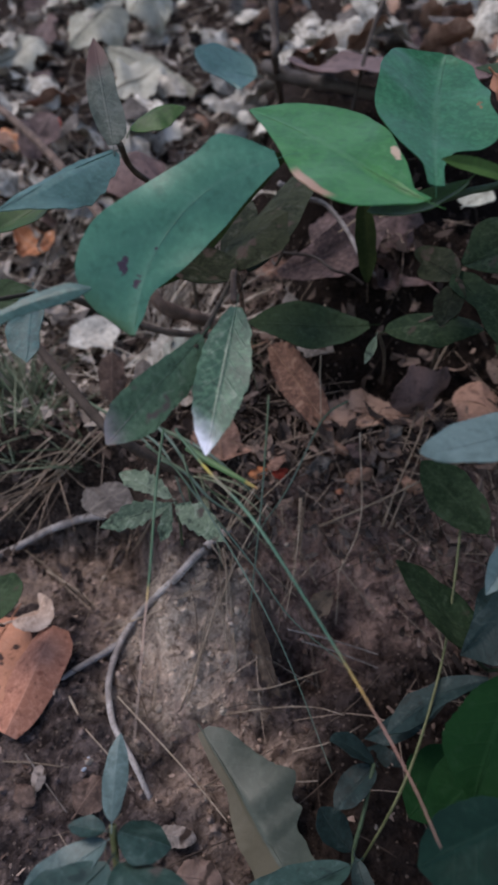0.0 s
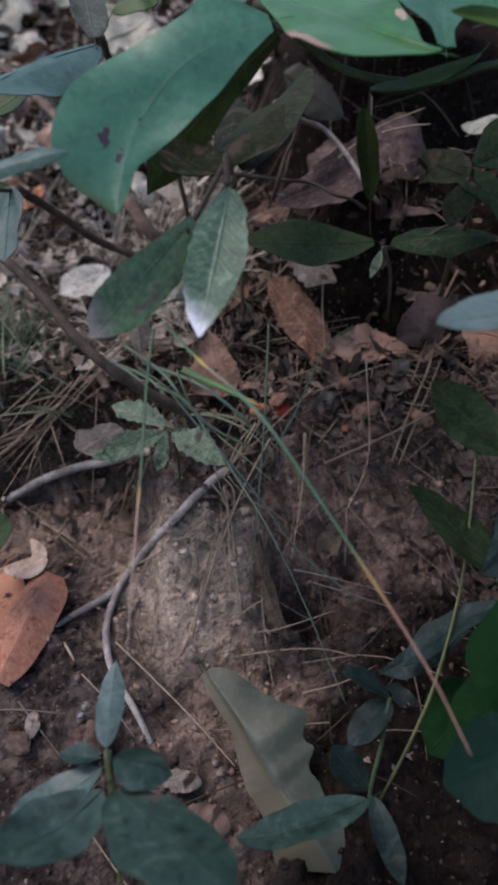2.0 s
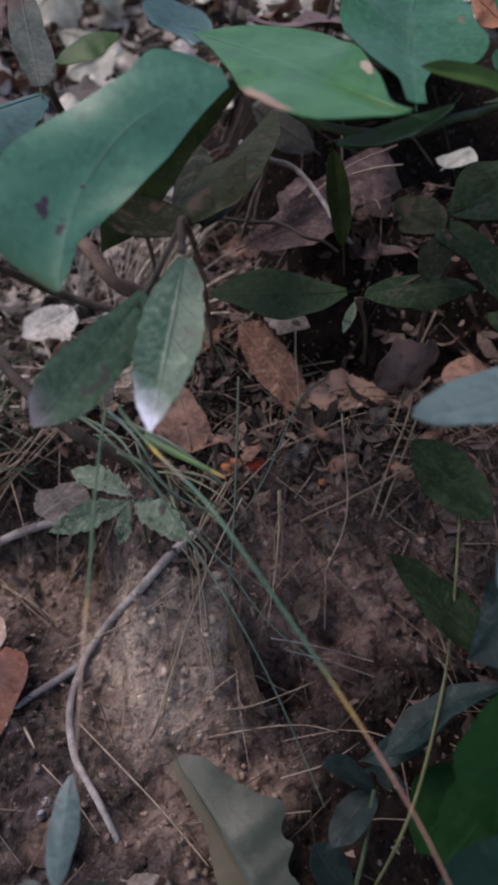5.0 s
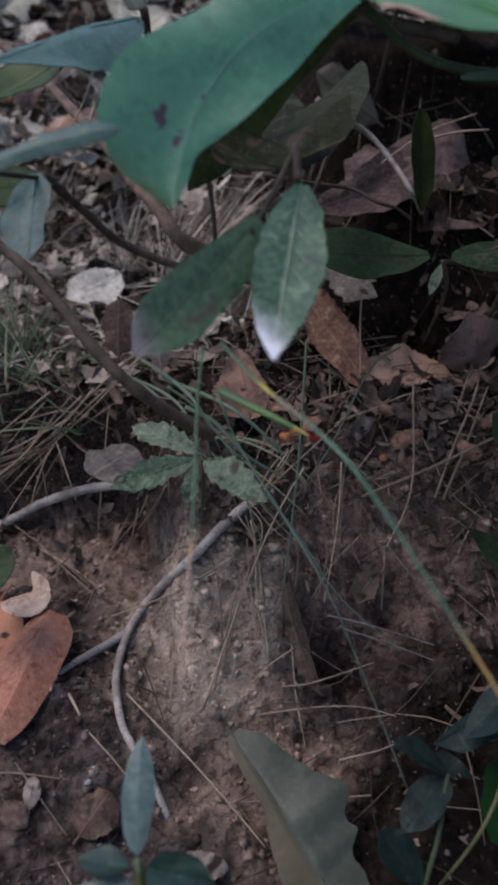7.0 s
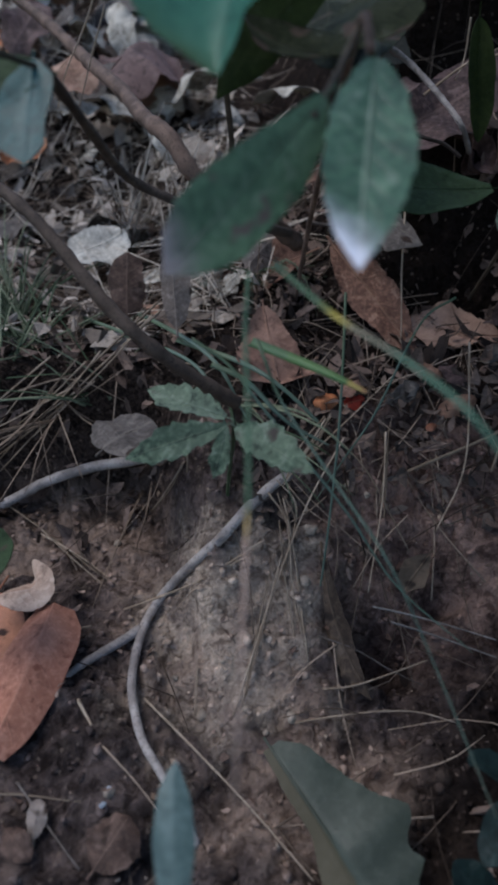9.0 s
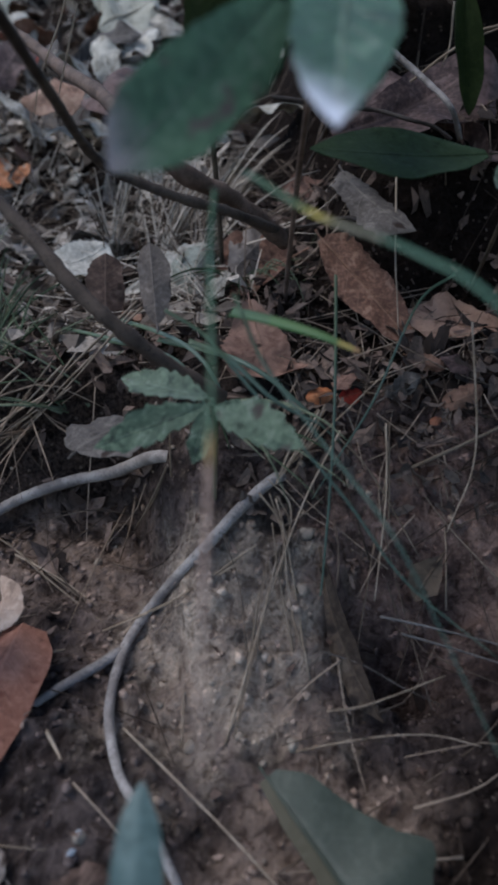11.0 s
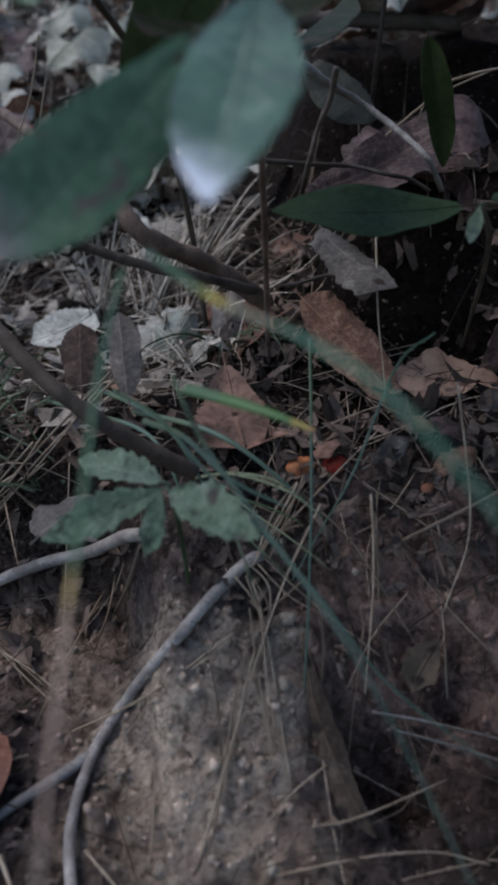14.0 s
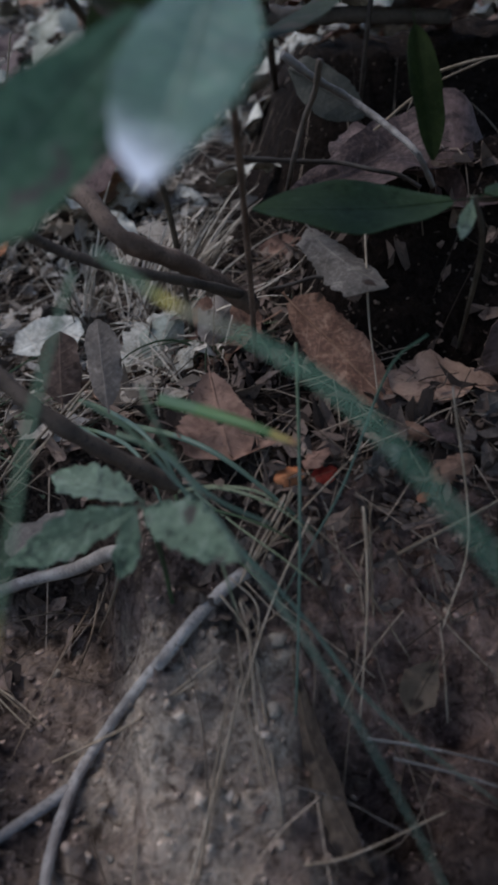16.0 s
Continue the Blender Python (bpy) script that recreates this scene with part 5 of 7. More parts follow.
stalk([(-0.0058, 0.2320, 0.2955), (-0.0060, 0.2500, 0.2990), (-0.0040, 0.2900, 0.2700), (-0.0030, 0.3400, 0.2200), (-0.0030, 0.3800, 0.1600), (-0.0030, 0.3900, 0.1350)], p, BARK_BROWN, 0.0013)
stalk([(-0.0200, 0.2155, 0.2852), (-0.0140, 0.2300, 0.2900), (-0.0060, 0.2500, 0.2985)], p, STEM_BROWN, 0.0011)

# seedling above the bank with a cluster of leaves
p = plant("leafy_seedling", "leafy seedling with narrow blue-green leaves", "seedling")
live_leaf((-0.0622, 0.3236, 0.3257), (-0.0762, 0.3799, 0.3593), (-0.0768, 0.3498, 0.3425), (-0.0616, 0.3537, 0.3424), p, REDTIP, fold=-0.06, wave=0.06, wl=(0.26, 0.51, 0.76, 0.83, 0.88, 0.93, 0.99, 0.91, 0.82, 0.72, 0.56, 0.28, 0.00), wr=(0.26, 0.91, 0.98, 0.99, 1.00, 0.98, 0.91, 0.84, 0.77, 0.67, 0.56, 0.34, 0.00), seed=51, label="dull leaf reddening at its tip")
live_leaf((-0.0506, 0.3076, 0.3364), (-0.0269, 0.3138, 0.3438), (-0.0416, 0.3240, 0.3404), (-0.0371, 0.3032, 0.3389), p, LEAFGREEN, fold=0.5, p=0.65, q=0.85, seed=52)
live_leaf((-0.0612, 0.3233, 0.3233), (-0.1004, 0.2623, 0.3187), (-0.0961, 0.3022, 0.3269), (-0.0655, 0.2834, 0.3151), p, TEAL, fold=-0.08, wave=0.08, teeth=7, tooth=0.12, wl=(0.12, 0.16, 0.21, 0.23, 0.22, 0.21, 0.20, 0.20, 0.21, 0.20, 0.14, 0.07, 0.00), wr=(0.12, 0.37, 0.57, 0.69, 0.80, 0.92, 1.00, 0.94, 0.88, 0.64, 0.37, 0.18, 0.00), seed=53)
live_leaf((-0.0822, 0.2930, 0.3167), (-0.1080, 0.2715, 0.3066), (-0.1015, 0.2899, 0.3130), (-0.0929, 0.2730, 0.3084), p, LEAFGREEN, fold=0.3, p=0.65, q=0.85, seed=54)
live_leaf((-0.0928, 0.1880, 0.3067), (-0.0515, 0.2026, 0.3161), (-0.0753, 0.2019, 0.3153), (-0.0709, 0.1927, 0.3099), p, TEAL, fold=0.3, wave=0.04, wl=(0.23, 0.74, 1.00, 0.66, 0.35, 0.36, 0.49, 0.65, 0.72, 0.73, 0.77, 0.48, 0.00), wr=(0.23, 0.38, 0.52, 0.56, 0.48, 0.41, 0.49, 0.54, 0.56, 0.55, 0.46, 0.32, 0.00), seed=55)
live_leaf((-0.0908, 0.2586, 0.2873), (-0.0895, 0.2288, 0.2700), (-0.0999, 0.2438, 0.2776), (-0.0805, 0.2436, 0.2796), p, TEALDARK, fold=0.12, wave=0.04, wl=(0.15, 0.40, 0.64, 0.80, 0.87, 0.93, 1.00, 1.00, 0.94, 0.88, 0.75, 0.38, 0.00), wr=(0.15, 0.36, 0.57, 0.60, 0.57, 0.54, 0.51, 0.50, 0.49, 0.49, 0.48, 0.26, 0.00), seed=56)
live_leaf((-0.0867, 0.2548, 0.2847), (-0.1222, 0.2583, 0.2826), (-0.1039, 0.2653, 0.2888), (-0.1050, 0.2478, 0.2785), p, DULL, fold=0.15, wave=0.05, wl=(0.11, 0.35, 0.59, 0.74, 0.81, 0.88, 0.94, 0.88, 0.83, 0.78, 0.54, 0.27, 0.00), wr=(0.11, 0.45, 0.61, 0.68, 0.74, 0.83, 0.91, 1.00, 0.80, 0.60, 0.40, 0.20, 0.00), seed=57)
live_leaf((-0.1104, 0.2558, 0.2834), (-0.1079, 0.2319, 0.2696), (-0.1197, 0.2436, 0.2751), (-0.0986, 0.2442, 0.2780), p, TEALDARK, fold=0.12, wave=0.03, wl=(0.11, 0.46, 0.81, 0.88, 0.91, 0.94, 0.97, 1.00, 0.81, 0.61, 0.41, 0.20, 0.00), wr=(0.11, 0.27, 0.43, 0.56, 0.55, 0.54, 0.53, 0.53, 0.52, 0.51, 0.40, 0.20, 0.00), seed=58)
live_leaf((0.0054, 0.5129, 0.3156), (-0.0291, 0.4930, 0.3230), (-0.0114, 0.5367, 0.3284), (-0.0158, 0.4866, 0.3154), p, TEAL, fold=0.15, p=0.65, q=0.85, seed=59)
stalk([(-0.0593, 0.3250, 0.3260), (-0.0585, 0.3483, 0.3071), (-0.0459, 0.3870, 0.2755), (-0.0380, 0.4177, 0.2187), (-0.0351, 0.4366, 0.1351)], p, STEM_BROWN, 0.0016)
stalk([(-0.0928, 0.1880, 0.3067), (-0.1000, 0.2200, 0.3000), (-0.0895, 0.2600, 0.2850)], p, STEM_BROWN, 0.0010)

# shrub at the side with narrow dark leaves
p = plant("low_shrub", "low shrub with narrow dark green leaves", "shrub")
live_leaf((0.0662, 0.3249, 0.2316), (-0.0010, 0.3213, 0.2353), (0.0320, 0.3394, 0.2382), (0.0333, 0.3050, 0.2282), p, DULL, fold=0.08, wave=0.05, wl=(0.11, 0.29, 0.46, 0.61, 0.76, 0.86, 0.93, 1.00, 0.91, 0.79, 0.63, 0.32, 0.00), wr=(0.11, 0.40, 0.62, 0.77, 0.87, 0.93, 0.93, 0.84, 0.74, 0.60, 0.45, 0.26, 0.00), seed=61)
live_leaf((0.0718, 0.3105, 0.2358), (0.1209, 0.3019, 0.2415), (0.0978, 0.3277, 0.2381), (0.0930, 0.2956, 0.2367), p, DULL, fold=0.12, p=0.70, q=0.90, seed=62)
live_leaf((0.0669, 0.3075, 0.2352), (0.0594, 0.2914, 0.2280), (0.0614, 0.3016, 0.2309), (0.0660, 0.3010, 0.2304), p, SILVER, fold=0.1, p=0.9, q=1.0, seed=63)
live_leaf((0.0636, 0.3774, 0.2823), (0.0689, 0.3617, 0.2379), (0.0602, 0.3654, 0.2631), (0.0724, 0.3670, 0.2614), p, LEAFDARK, fold=0.5, p=0.55, q=0.75, seed=64)
live_leaf((0.1000, 0.3021, 0.2733), (0.1222, 0.2291, 0.2601), (0.1205, 0.2680, 0.2694), (0.1034, 0.2637, 0.2645), p, DULL, fold=-0.2, wave=0.06, wl=(0.25, 0.77, 0.84, 0.92, 1.00, 0.92, 0.84, 0.76, 0.69, 0.55, 0.40, 0.23, 0.00), wr=(0.25, 0.89, 0.77, 0.58, 0.43, 0.58, 0.72, 0.81, 0.80, 0.79, 0.70, 0.39, 0.00), seed=65)
live_leaf((0.1040, 0.3064, 0.2753), (0.1554, 0.3286, 0.2923), (0.1208, 0.3361, 0.2864), (0.1386, 0.2989, 0.2811), p, DULL, fold=-0.15, wave=0.08, wl=(0.08, 0.31, 0.53, 0.72, 0.88, 0.94, 0.94, 0.88, 0.68, 0.48, 0.29, 0.15, 0.00), wr=(0.08, 0.65, 0.85, 1.00, 1.00, 0.97, 0.95, 0.86, 0.69, 0.52, 0.35, 0.17, 0.00), seed=66)
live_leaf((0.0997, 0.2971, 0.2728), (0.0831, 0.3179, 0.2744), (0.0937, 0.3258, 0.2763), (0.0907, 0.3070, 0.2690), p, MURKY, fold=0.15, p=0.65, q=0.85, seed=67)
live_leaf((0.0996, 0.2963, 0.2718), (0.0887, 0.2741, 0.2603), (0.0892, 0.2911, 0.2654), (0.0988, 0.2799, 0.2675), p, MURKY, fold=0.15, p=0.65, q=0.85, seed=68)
stalk([(0.0996, 0.2966, 0.2722), (0.1096, 0.3150, 0.2474), (0.1094, 0.3314, 0.2200), (0.1220, 0.3823, 0.1412)], p, STEM_BROWN, 0.0014)
stalk([(0.0673, 0.3100, 0.2350), (0.0817, 0.3154, 0.2339), (0.1078, 0.3184, 0.2458)], p, STEM_BROWN, 0.001)
stalk([(0.0684, 0.3099, 0.2350), (0.0754, 0.3194, 0.2150), (0.0936, 0.3902, 0.1465)], p, STEM_BROWN, 0.001)
live_leaf((0.1144, 0.1876, 0.2770), (0.0547, 0.1636, 0.2785), (0.0805, 0.1813, 0.2783), (0.0784, 0.1604, 0.2780), p, SKY_TINTED, fold=0.06, p=0.70, q=0.75, seed=69, label="narrow blunt leaf mirroring the sky")
stalk([(0.1144, 0.1876, 0.2770), (0.1355, 0.2076, 0.2542), (0.1691, 0.2308, 0.1722)], p, STEM_BROWN, 0.0013)

# plant at the bank's foot with broad dark leaves
p = plant("broadleaf_plant", "bushy plant with broad dark green leaves", "plant")
live_leaf((0.1108, 0.1948, 0.2452), (0.0853, 0.1509, 0.2215), (0.0956, 0.1742, 0.2334), (0.1046, 0.1691, 0.2333), p, SKY_TINTED, fold=0.3, wave=0.03, wl=(0.33, 0.55, 0.75, 0.89, 0.88, 0.85, 0.82, 0.77, 0.85, 0.97, 0.75, 0.50, 0.00), wr=(0.33, 0.53, 0.76, 1.00, 0.96, 0.95, 0.91, 0.86, 0.85, 0.88, 0.93, 0.65, 0.00), seed=71)
live_leaf((0.1196, 0.2304, 0.1667), (0.0902, 0.2650, 0.1851), (0.1139, 0.2603, 0.1796), (0.0975, 0.2397, 0.1700), p, DULL, fold=0.15, p=0.65, q=0.85, seed=72, teeth=7, tooth=0.05)
live_leaf((0.1148, 0.1730, 0.1446), (0.0730, 0.2201, 0.1592), (0.1049, 0.2077, 0.1475), (0.0824, 0.1849, 0.1565), p, DULL, fold=0.15, wave=0.05, wl=(0.12, 0.39, 0.67, 0.79, 0.85, 0.89, 0.80, 0.72, 0.68, 0.70, 0.71, 0.44, 0.00), wr=(0.12, 0.37, 0.63, 0.82, 1.00, 0.97, 0.89, 0.81, 0.68, 0.55, 0.39, 0.20, 0.00), seed=73)
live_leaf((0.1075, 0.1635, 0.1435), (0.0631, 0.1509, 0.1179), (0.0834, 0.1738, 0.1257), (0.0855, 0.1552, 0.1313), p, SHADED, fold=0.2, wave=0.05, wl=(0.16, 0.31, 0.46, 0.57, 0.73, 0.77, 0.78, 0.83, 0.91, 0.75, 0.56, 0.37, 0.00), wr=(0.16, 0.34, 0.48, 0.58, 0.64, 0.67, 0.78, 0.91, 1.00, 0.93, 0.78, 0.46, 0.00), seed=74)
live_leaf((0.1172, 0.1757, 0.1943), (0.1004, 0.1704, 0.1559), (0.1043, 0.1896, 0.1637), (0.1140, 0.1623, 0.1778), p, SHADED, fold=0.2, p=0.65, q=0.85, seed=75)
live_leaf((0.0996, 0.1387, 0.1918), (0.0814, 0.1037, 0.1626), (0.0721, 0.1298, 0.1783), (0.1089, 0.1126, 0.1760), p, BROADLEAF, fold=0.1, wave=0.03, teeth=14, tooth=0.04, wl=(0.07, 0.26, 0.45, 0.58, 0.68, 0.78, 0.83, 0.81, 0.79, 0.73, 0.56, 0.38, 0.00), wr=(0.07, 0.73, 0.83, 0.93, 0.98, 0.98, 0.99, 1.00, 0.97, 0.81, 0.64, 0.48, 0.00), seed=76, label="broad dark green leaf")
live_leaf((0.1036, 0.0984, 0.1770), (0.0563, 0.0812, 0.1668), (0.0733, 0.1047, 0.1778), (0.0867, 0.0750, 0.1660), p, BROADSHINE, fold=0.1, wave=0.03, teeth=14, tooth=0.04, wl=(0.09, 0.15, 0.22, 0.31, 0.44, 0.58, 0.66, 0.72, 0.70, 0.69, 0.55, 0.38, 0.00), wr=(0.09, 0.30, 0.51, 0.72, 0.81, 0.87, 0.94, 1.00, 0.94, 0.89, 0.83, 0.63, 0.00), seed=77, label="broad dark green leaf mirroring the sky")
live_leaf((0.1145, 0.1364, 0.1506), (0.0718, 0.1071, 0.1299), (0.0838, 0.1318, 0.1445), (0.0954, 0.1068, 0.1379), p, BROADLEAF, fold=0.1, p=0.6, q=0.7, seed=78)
# four leaves added to fill the shaded gap with near-black colour
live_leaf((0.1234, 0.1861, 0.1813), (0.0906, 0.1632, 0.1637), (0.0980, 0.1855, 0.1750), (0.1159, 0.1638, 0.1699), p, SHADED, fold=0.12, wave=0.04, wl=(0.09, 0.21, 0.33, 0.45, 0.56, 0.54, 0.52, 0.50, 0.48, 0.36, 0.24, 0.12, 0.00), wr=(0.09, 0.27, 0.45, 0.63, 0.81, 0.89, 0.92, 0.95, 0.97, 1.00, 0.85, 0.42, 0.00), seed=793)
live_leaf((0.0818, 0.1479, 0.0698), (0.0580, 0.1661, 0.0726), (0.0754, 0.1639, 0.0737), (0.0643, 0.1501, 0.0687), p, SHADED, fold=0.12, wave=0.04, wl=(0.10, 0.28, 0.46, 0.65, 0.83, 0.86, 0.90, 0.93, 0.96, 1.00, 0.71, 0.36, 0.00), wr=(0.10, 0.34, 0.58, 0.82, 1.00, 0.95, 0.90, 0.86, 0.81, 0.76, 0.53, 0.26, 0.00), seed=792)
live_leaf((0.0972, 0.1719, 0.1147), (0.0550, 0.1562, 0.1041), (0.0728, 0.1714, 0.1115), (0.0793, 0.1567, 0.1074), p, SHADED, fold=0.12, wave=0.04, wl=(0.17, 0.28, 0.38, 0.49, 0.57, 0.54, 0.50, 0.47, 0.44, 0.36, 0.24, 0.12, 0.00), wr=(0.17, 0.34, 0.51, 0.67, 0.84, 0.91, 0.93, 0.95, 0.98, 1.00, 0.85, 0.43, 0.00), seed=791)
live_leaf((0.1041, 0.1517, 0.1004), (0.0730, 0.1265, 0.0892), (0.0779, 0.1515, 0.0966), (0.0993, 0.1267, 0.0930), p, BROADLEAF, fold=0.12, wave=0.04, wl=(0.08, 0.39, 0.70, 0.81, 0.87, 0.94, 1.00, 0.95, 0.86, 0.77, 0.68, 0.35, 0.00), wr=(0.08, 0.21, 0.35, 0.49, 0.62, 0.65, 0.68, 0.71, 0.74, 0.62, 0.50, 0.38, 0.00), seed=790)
stalk([(0.1101, 0.2421, 0.1649), (0.0998, 0.2056, 0.1516), (0.0916, 0.1784, 0.1340), (0.0743, 0.1412, 0.1279), (0.0613, 0.1203, 0.1180), (0.0514, 0.1149, 0.0632)], p, STEM_YELLOW, 0.0007)
stalk([(0.0993, 0.1424, 0.2089), (0.1084, 0.1480, 0.1921), (0.1424, 0.1445, 0.1327)], p, STEM_GREEN, 0.0012)
stalk([(0.1027, 0.1707, 0.1492), (0.1132, 0.1761, 0.1314), (0.1151, 0.1640, 0.1483), (0.1372, 0.1757, 0.0995)], p, STEM_GREEN, 0.001)
# unseen stems and leaves added at the right to shade the bank's foot
rng = random.Random(77)
for pts in (((0.150, 0.130, 0.06), (0.150, 0.125, 0.15), (0.140, 0.105, 0.24)), ((0.175, 0.175, 0.06), (0.180, 0.165, 0.16), (0.165, 0.150, 0.25)), ((0.165, 0.060, 0.06), (0.165, 0.055, 0.14), (0.150, 0.035, 0.22))):
    stalk(pts, p, STEM_GREEN, 0.0016)
    line = spline(pts, 30)
    for k in range(9):
        base = line[rng.randint(8, 30)]
        out = Vector((rng.uniform(-0.35, 1), rng.uniform(-0.8, 0.8), rng.uniform(-0.2, 0.3))).normalized()
        st, ln = base + out * 0.012, rng.uniform(0.045, 0.07)
        if st.x + out.x * ln < 0.125:
            continue
        flat = out.cross(Vector((rng.uniform(-0.2, 0.2), rng.uniform(-0.2, 0.2), 1))).normalized() * ln * rng.uniform(0.3, 0.38)
        mid = st + out * ln * 0.5
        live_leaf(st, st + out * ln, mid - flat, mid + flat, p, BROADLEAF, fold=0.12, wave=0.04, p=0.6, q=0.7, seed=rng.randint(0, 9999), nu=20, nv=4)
        stalk([base, (base + st) / 2 + Vector((0, 0, 0.002)), st], p, STEM_GREEN, 0.0007)
p = plant("small_seedling", "low seedling with small blue-grey leaves", "seedling")
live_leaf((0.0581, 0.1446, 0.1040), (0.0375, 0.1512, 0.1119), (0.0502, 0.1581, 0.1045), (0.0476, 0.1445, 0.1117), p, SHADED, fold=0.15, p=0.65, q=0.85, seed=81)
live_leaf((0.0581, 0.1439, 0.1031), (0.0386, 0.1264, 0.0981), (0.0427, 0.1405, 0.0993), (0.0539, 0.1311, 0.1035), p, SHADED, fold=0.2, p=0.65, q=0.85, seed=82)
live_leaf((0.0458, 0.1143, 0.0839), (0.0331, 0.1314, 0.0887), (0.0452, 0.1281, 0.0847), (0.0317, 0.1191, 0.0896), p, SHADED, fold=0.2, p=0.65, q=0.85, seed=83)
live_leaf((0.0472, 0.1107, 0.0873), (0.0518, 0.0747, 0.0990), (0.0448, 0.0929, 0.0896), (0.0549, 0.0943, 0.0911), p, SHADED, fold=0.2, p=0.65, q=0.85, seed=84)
live_leaf((0.0413, 0.1003, 0.1106), (-0.0082, 0.0877, 0.1115), (0.0156, 0.0992, 0.1095), (0.0151, 0.0818, 0.1198), p, WAXY, fold=0.15, p=0.60, q=0.85, seed=85)
stalk([(0.0581, 0.1445, 0.1039), (0.0514, 0.1250, 0.0964), (0.0469, 0.1128, 0.0820), (0.0493, 0.1001, 0.0625)], p, STEM_GREEN, 0.001)

# rosette seedling at the bank's foot
p = plant("rosette_seedling", "seedling with a whorl of narrow blue-green leaves", "seedling")
live_leaf((-0.0486, 0.0967, 0.1632), (-0.0520, 0.1342, 0.1533), (-0.0564, 0.1159, 0.1549), (-0.0466, 0.1158, 0.1547), p, SKY_TINTED, fold=0.15, p=0.65, q=0.85, seed=91)
live_leaf((-0.0510, 0.0947, 0.1609), (-0.0652, 0.0976, 0.1581), (-0.0589, 0.1005, 0.1584), (-0.0566, 0.0927, 0.1616), p, WAXY, fold=0.15, p=0.65, q=0.85, seed=92)
live_leaf((-0.0506, 0.0924, 0.1581), (-0.0757, 0.0753, 0.1614), (-0.0686, 0.0898, 0.1552), (-0.0595, 0.0778, 0.1595), p, SKY_TINTED, fold=0.15, p=0.65, q=0.85, seed=93)
live_leaf((-0.0465, 0.0943, 0.1604), (-0.0274, 0.0909, 0.1562), (-0.0381, 0.1013, 0.1531), (-0.0376, 0.0832, 0.1626), p, WAXY, fold=0.15, p=0.65, q=0.85, seed=94)
live_leaf((-0.0490, 0.0853, 0.1590), (-0.0768, 0.0651, 0.1725), (-0.0673, 0.0815, 0.1609), (-0.0549, 0.0618, 0.1684), p, WAXY, fold=0.15, wave=0.03, p=0.65, q=0.85, seed=95)
live_leaf((-0.0445, 0.0852, 0.1589), (-0.0056, 0.0502, 0.1777), (-0.0206, 0.0767, 0.1626), (-0.0295, 0.0533, 0.1815), p, WAXY, fold=0.1, wave=0.03, p=0.65, q=0.85, seed=96)
stalk([(-0.0483, 0.0961, 0.1625), (-0.0471, 0.0878, 0.1527), (-0.0463, 0.0803, 0.1361), (-0.0573, 0.0831, 0.0563)], p, STEM_YELLOW, 0.0013)

# hairy herb with divided silvery leaves
p = plant("hairy_herb", "small herb with hairy silvery-green leaves", "herb")
live_leaf((-0.0400, 0.2457, 0.1772), (-0.0712, 0.2714, 0.1703), (-0.0512, 0.2647, 0.1768), (-0.0600, 0.2524, 0.1708), p, SILVER, fold=0.15, wave=0.08, teeth=6, tooth=0.3, wl=(0.15, 0.32, 0.49, 0.65, 0.76, 0.84, 0.92, 1.00, 0.93, 0.78, 0.62, 0.37, 0.00), wr=(0.15, 0.25, 0.31, 0.37, 0.42, 0.46, 0.50, 0.54, 0.58, 0.58, 0.38, 0.19, 0.00), seed=101)
live_leaf((-0.0398, 0.2417, 0.1770), (-0.0763, 0.2363, 0.1649), (-0.0602, 0.2443, 0.1750), (-0.0560, 0.2338, 0.1670), p, SILVER, fold=0.15, wave=0.08, teeth=6, tooth=0.3, wl=(0.17, 0.23, 0.44, 0.66, 0.81, 0.90, 1.00, 0.95, 0.83, 0.70, 0.54, 0.27, 0.00), wr=(0.17, 0.50, 0.54, 0.57, 0.65, 0.81, 0.96, 0.88, 0.80, 0.72, 0.50, 0.25, 0.00), seed=102)
live_leaf((-0.0364, 0.2400, 0.1772), (-0.0111, 0.2148, 0.1784), (-0.0191, 0.2323, 0.1822), (-0.0283, 0.2226, 0.1734), p, SILVER, fold=-0.15, wave=0.1, teeth=6, tooth=0.3, wl=(0.13, 0.46, 0.67, 0.84, 1.00, 0.96, 0.92, 0.87, 0.73, 0.60, 0.46, 0.25, 0.00), wr=(0.13, 0.41, 0.55, 0.60, 0.65, 0.70, 0.71, 0.66, 0.61, 0.56, 0.43, 0.22, 0.00), seed=103)
live_leaf((-0.0394, 0.2406, 0.1766), (-0.0443, 0.2271, 0.1645), (-0.0457, 0.2346, 0.1713), (-0.0381, 0.2331, 0.1699), p, SILVER, fold=0.15, wave=0.06, teeth=4, tooth=0.25, wl=(0.14, 0.35, 0.56, 0.77, 0.84, 0.84, 0.84, 0.85, 0.85, 0.66, 0.44, 0.22, 0.00), wr=(0.14, 0.29, 0.44, 0.59, 0.74, 0.82, 0.86, 0.91, 0.95, 1.00, 0.83, 0.42, 0.00), seed=104)
stalk([(-0.0370, 0.2415, 0.1770), (-0.0372, 0.2480, 0.1640), (-0.0385, 0.2600, 0.1400), (-0.0400, 0.2700, 0.1080)], p, STEM_GREEN, 0.0009)

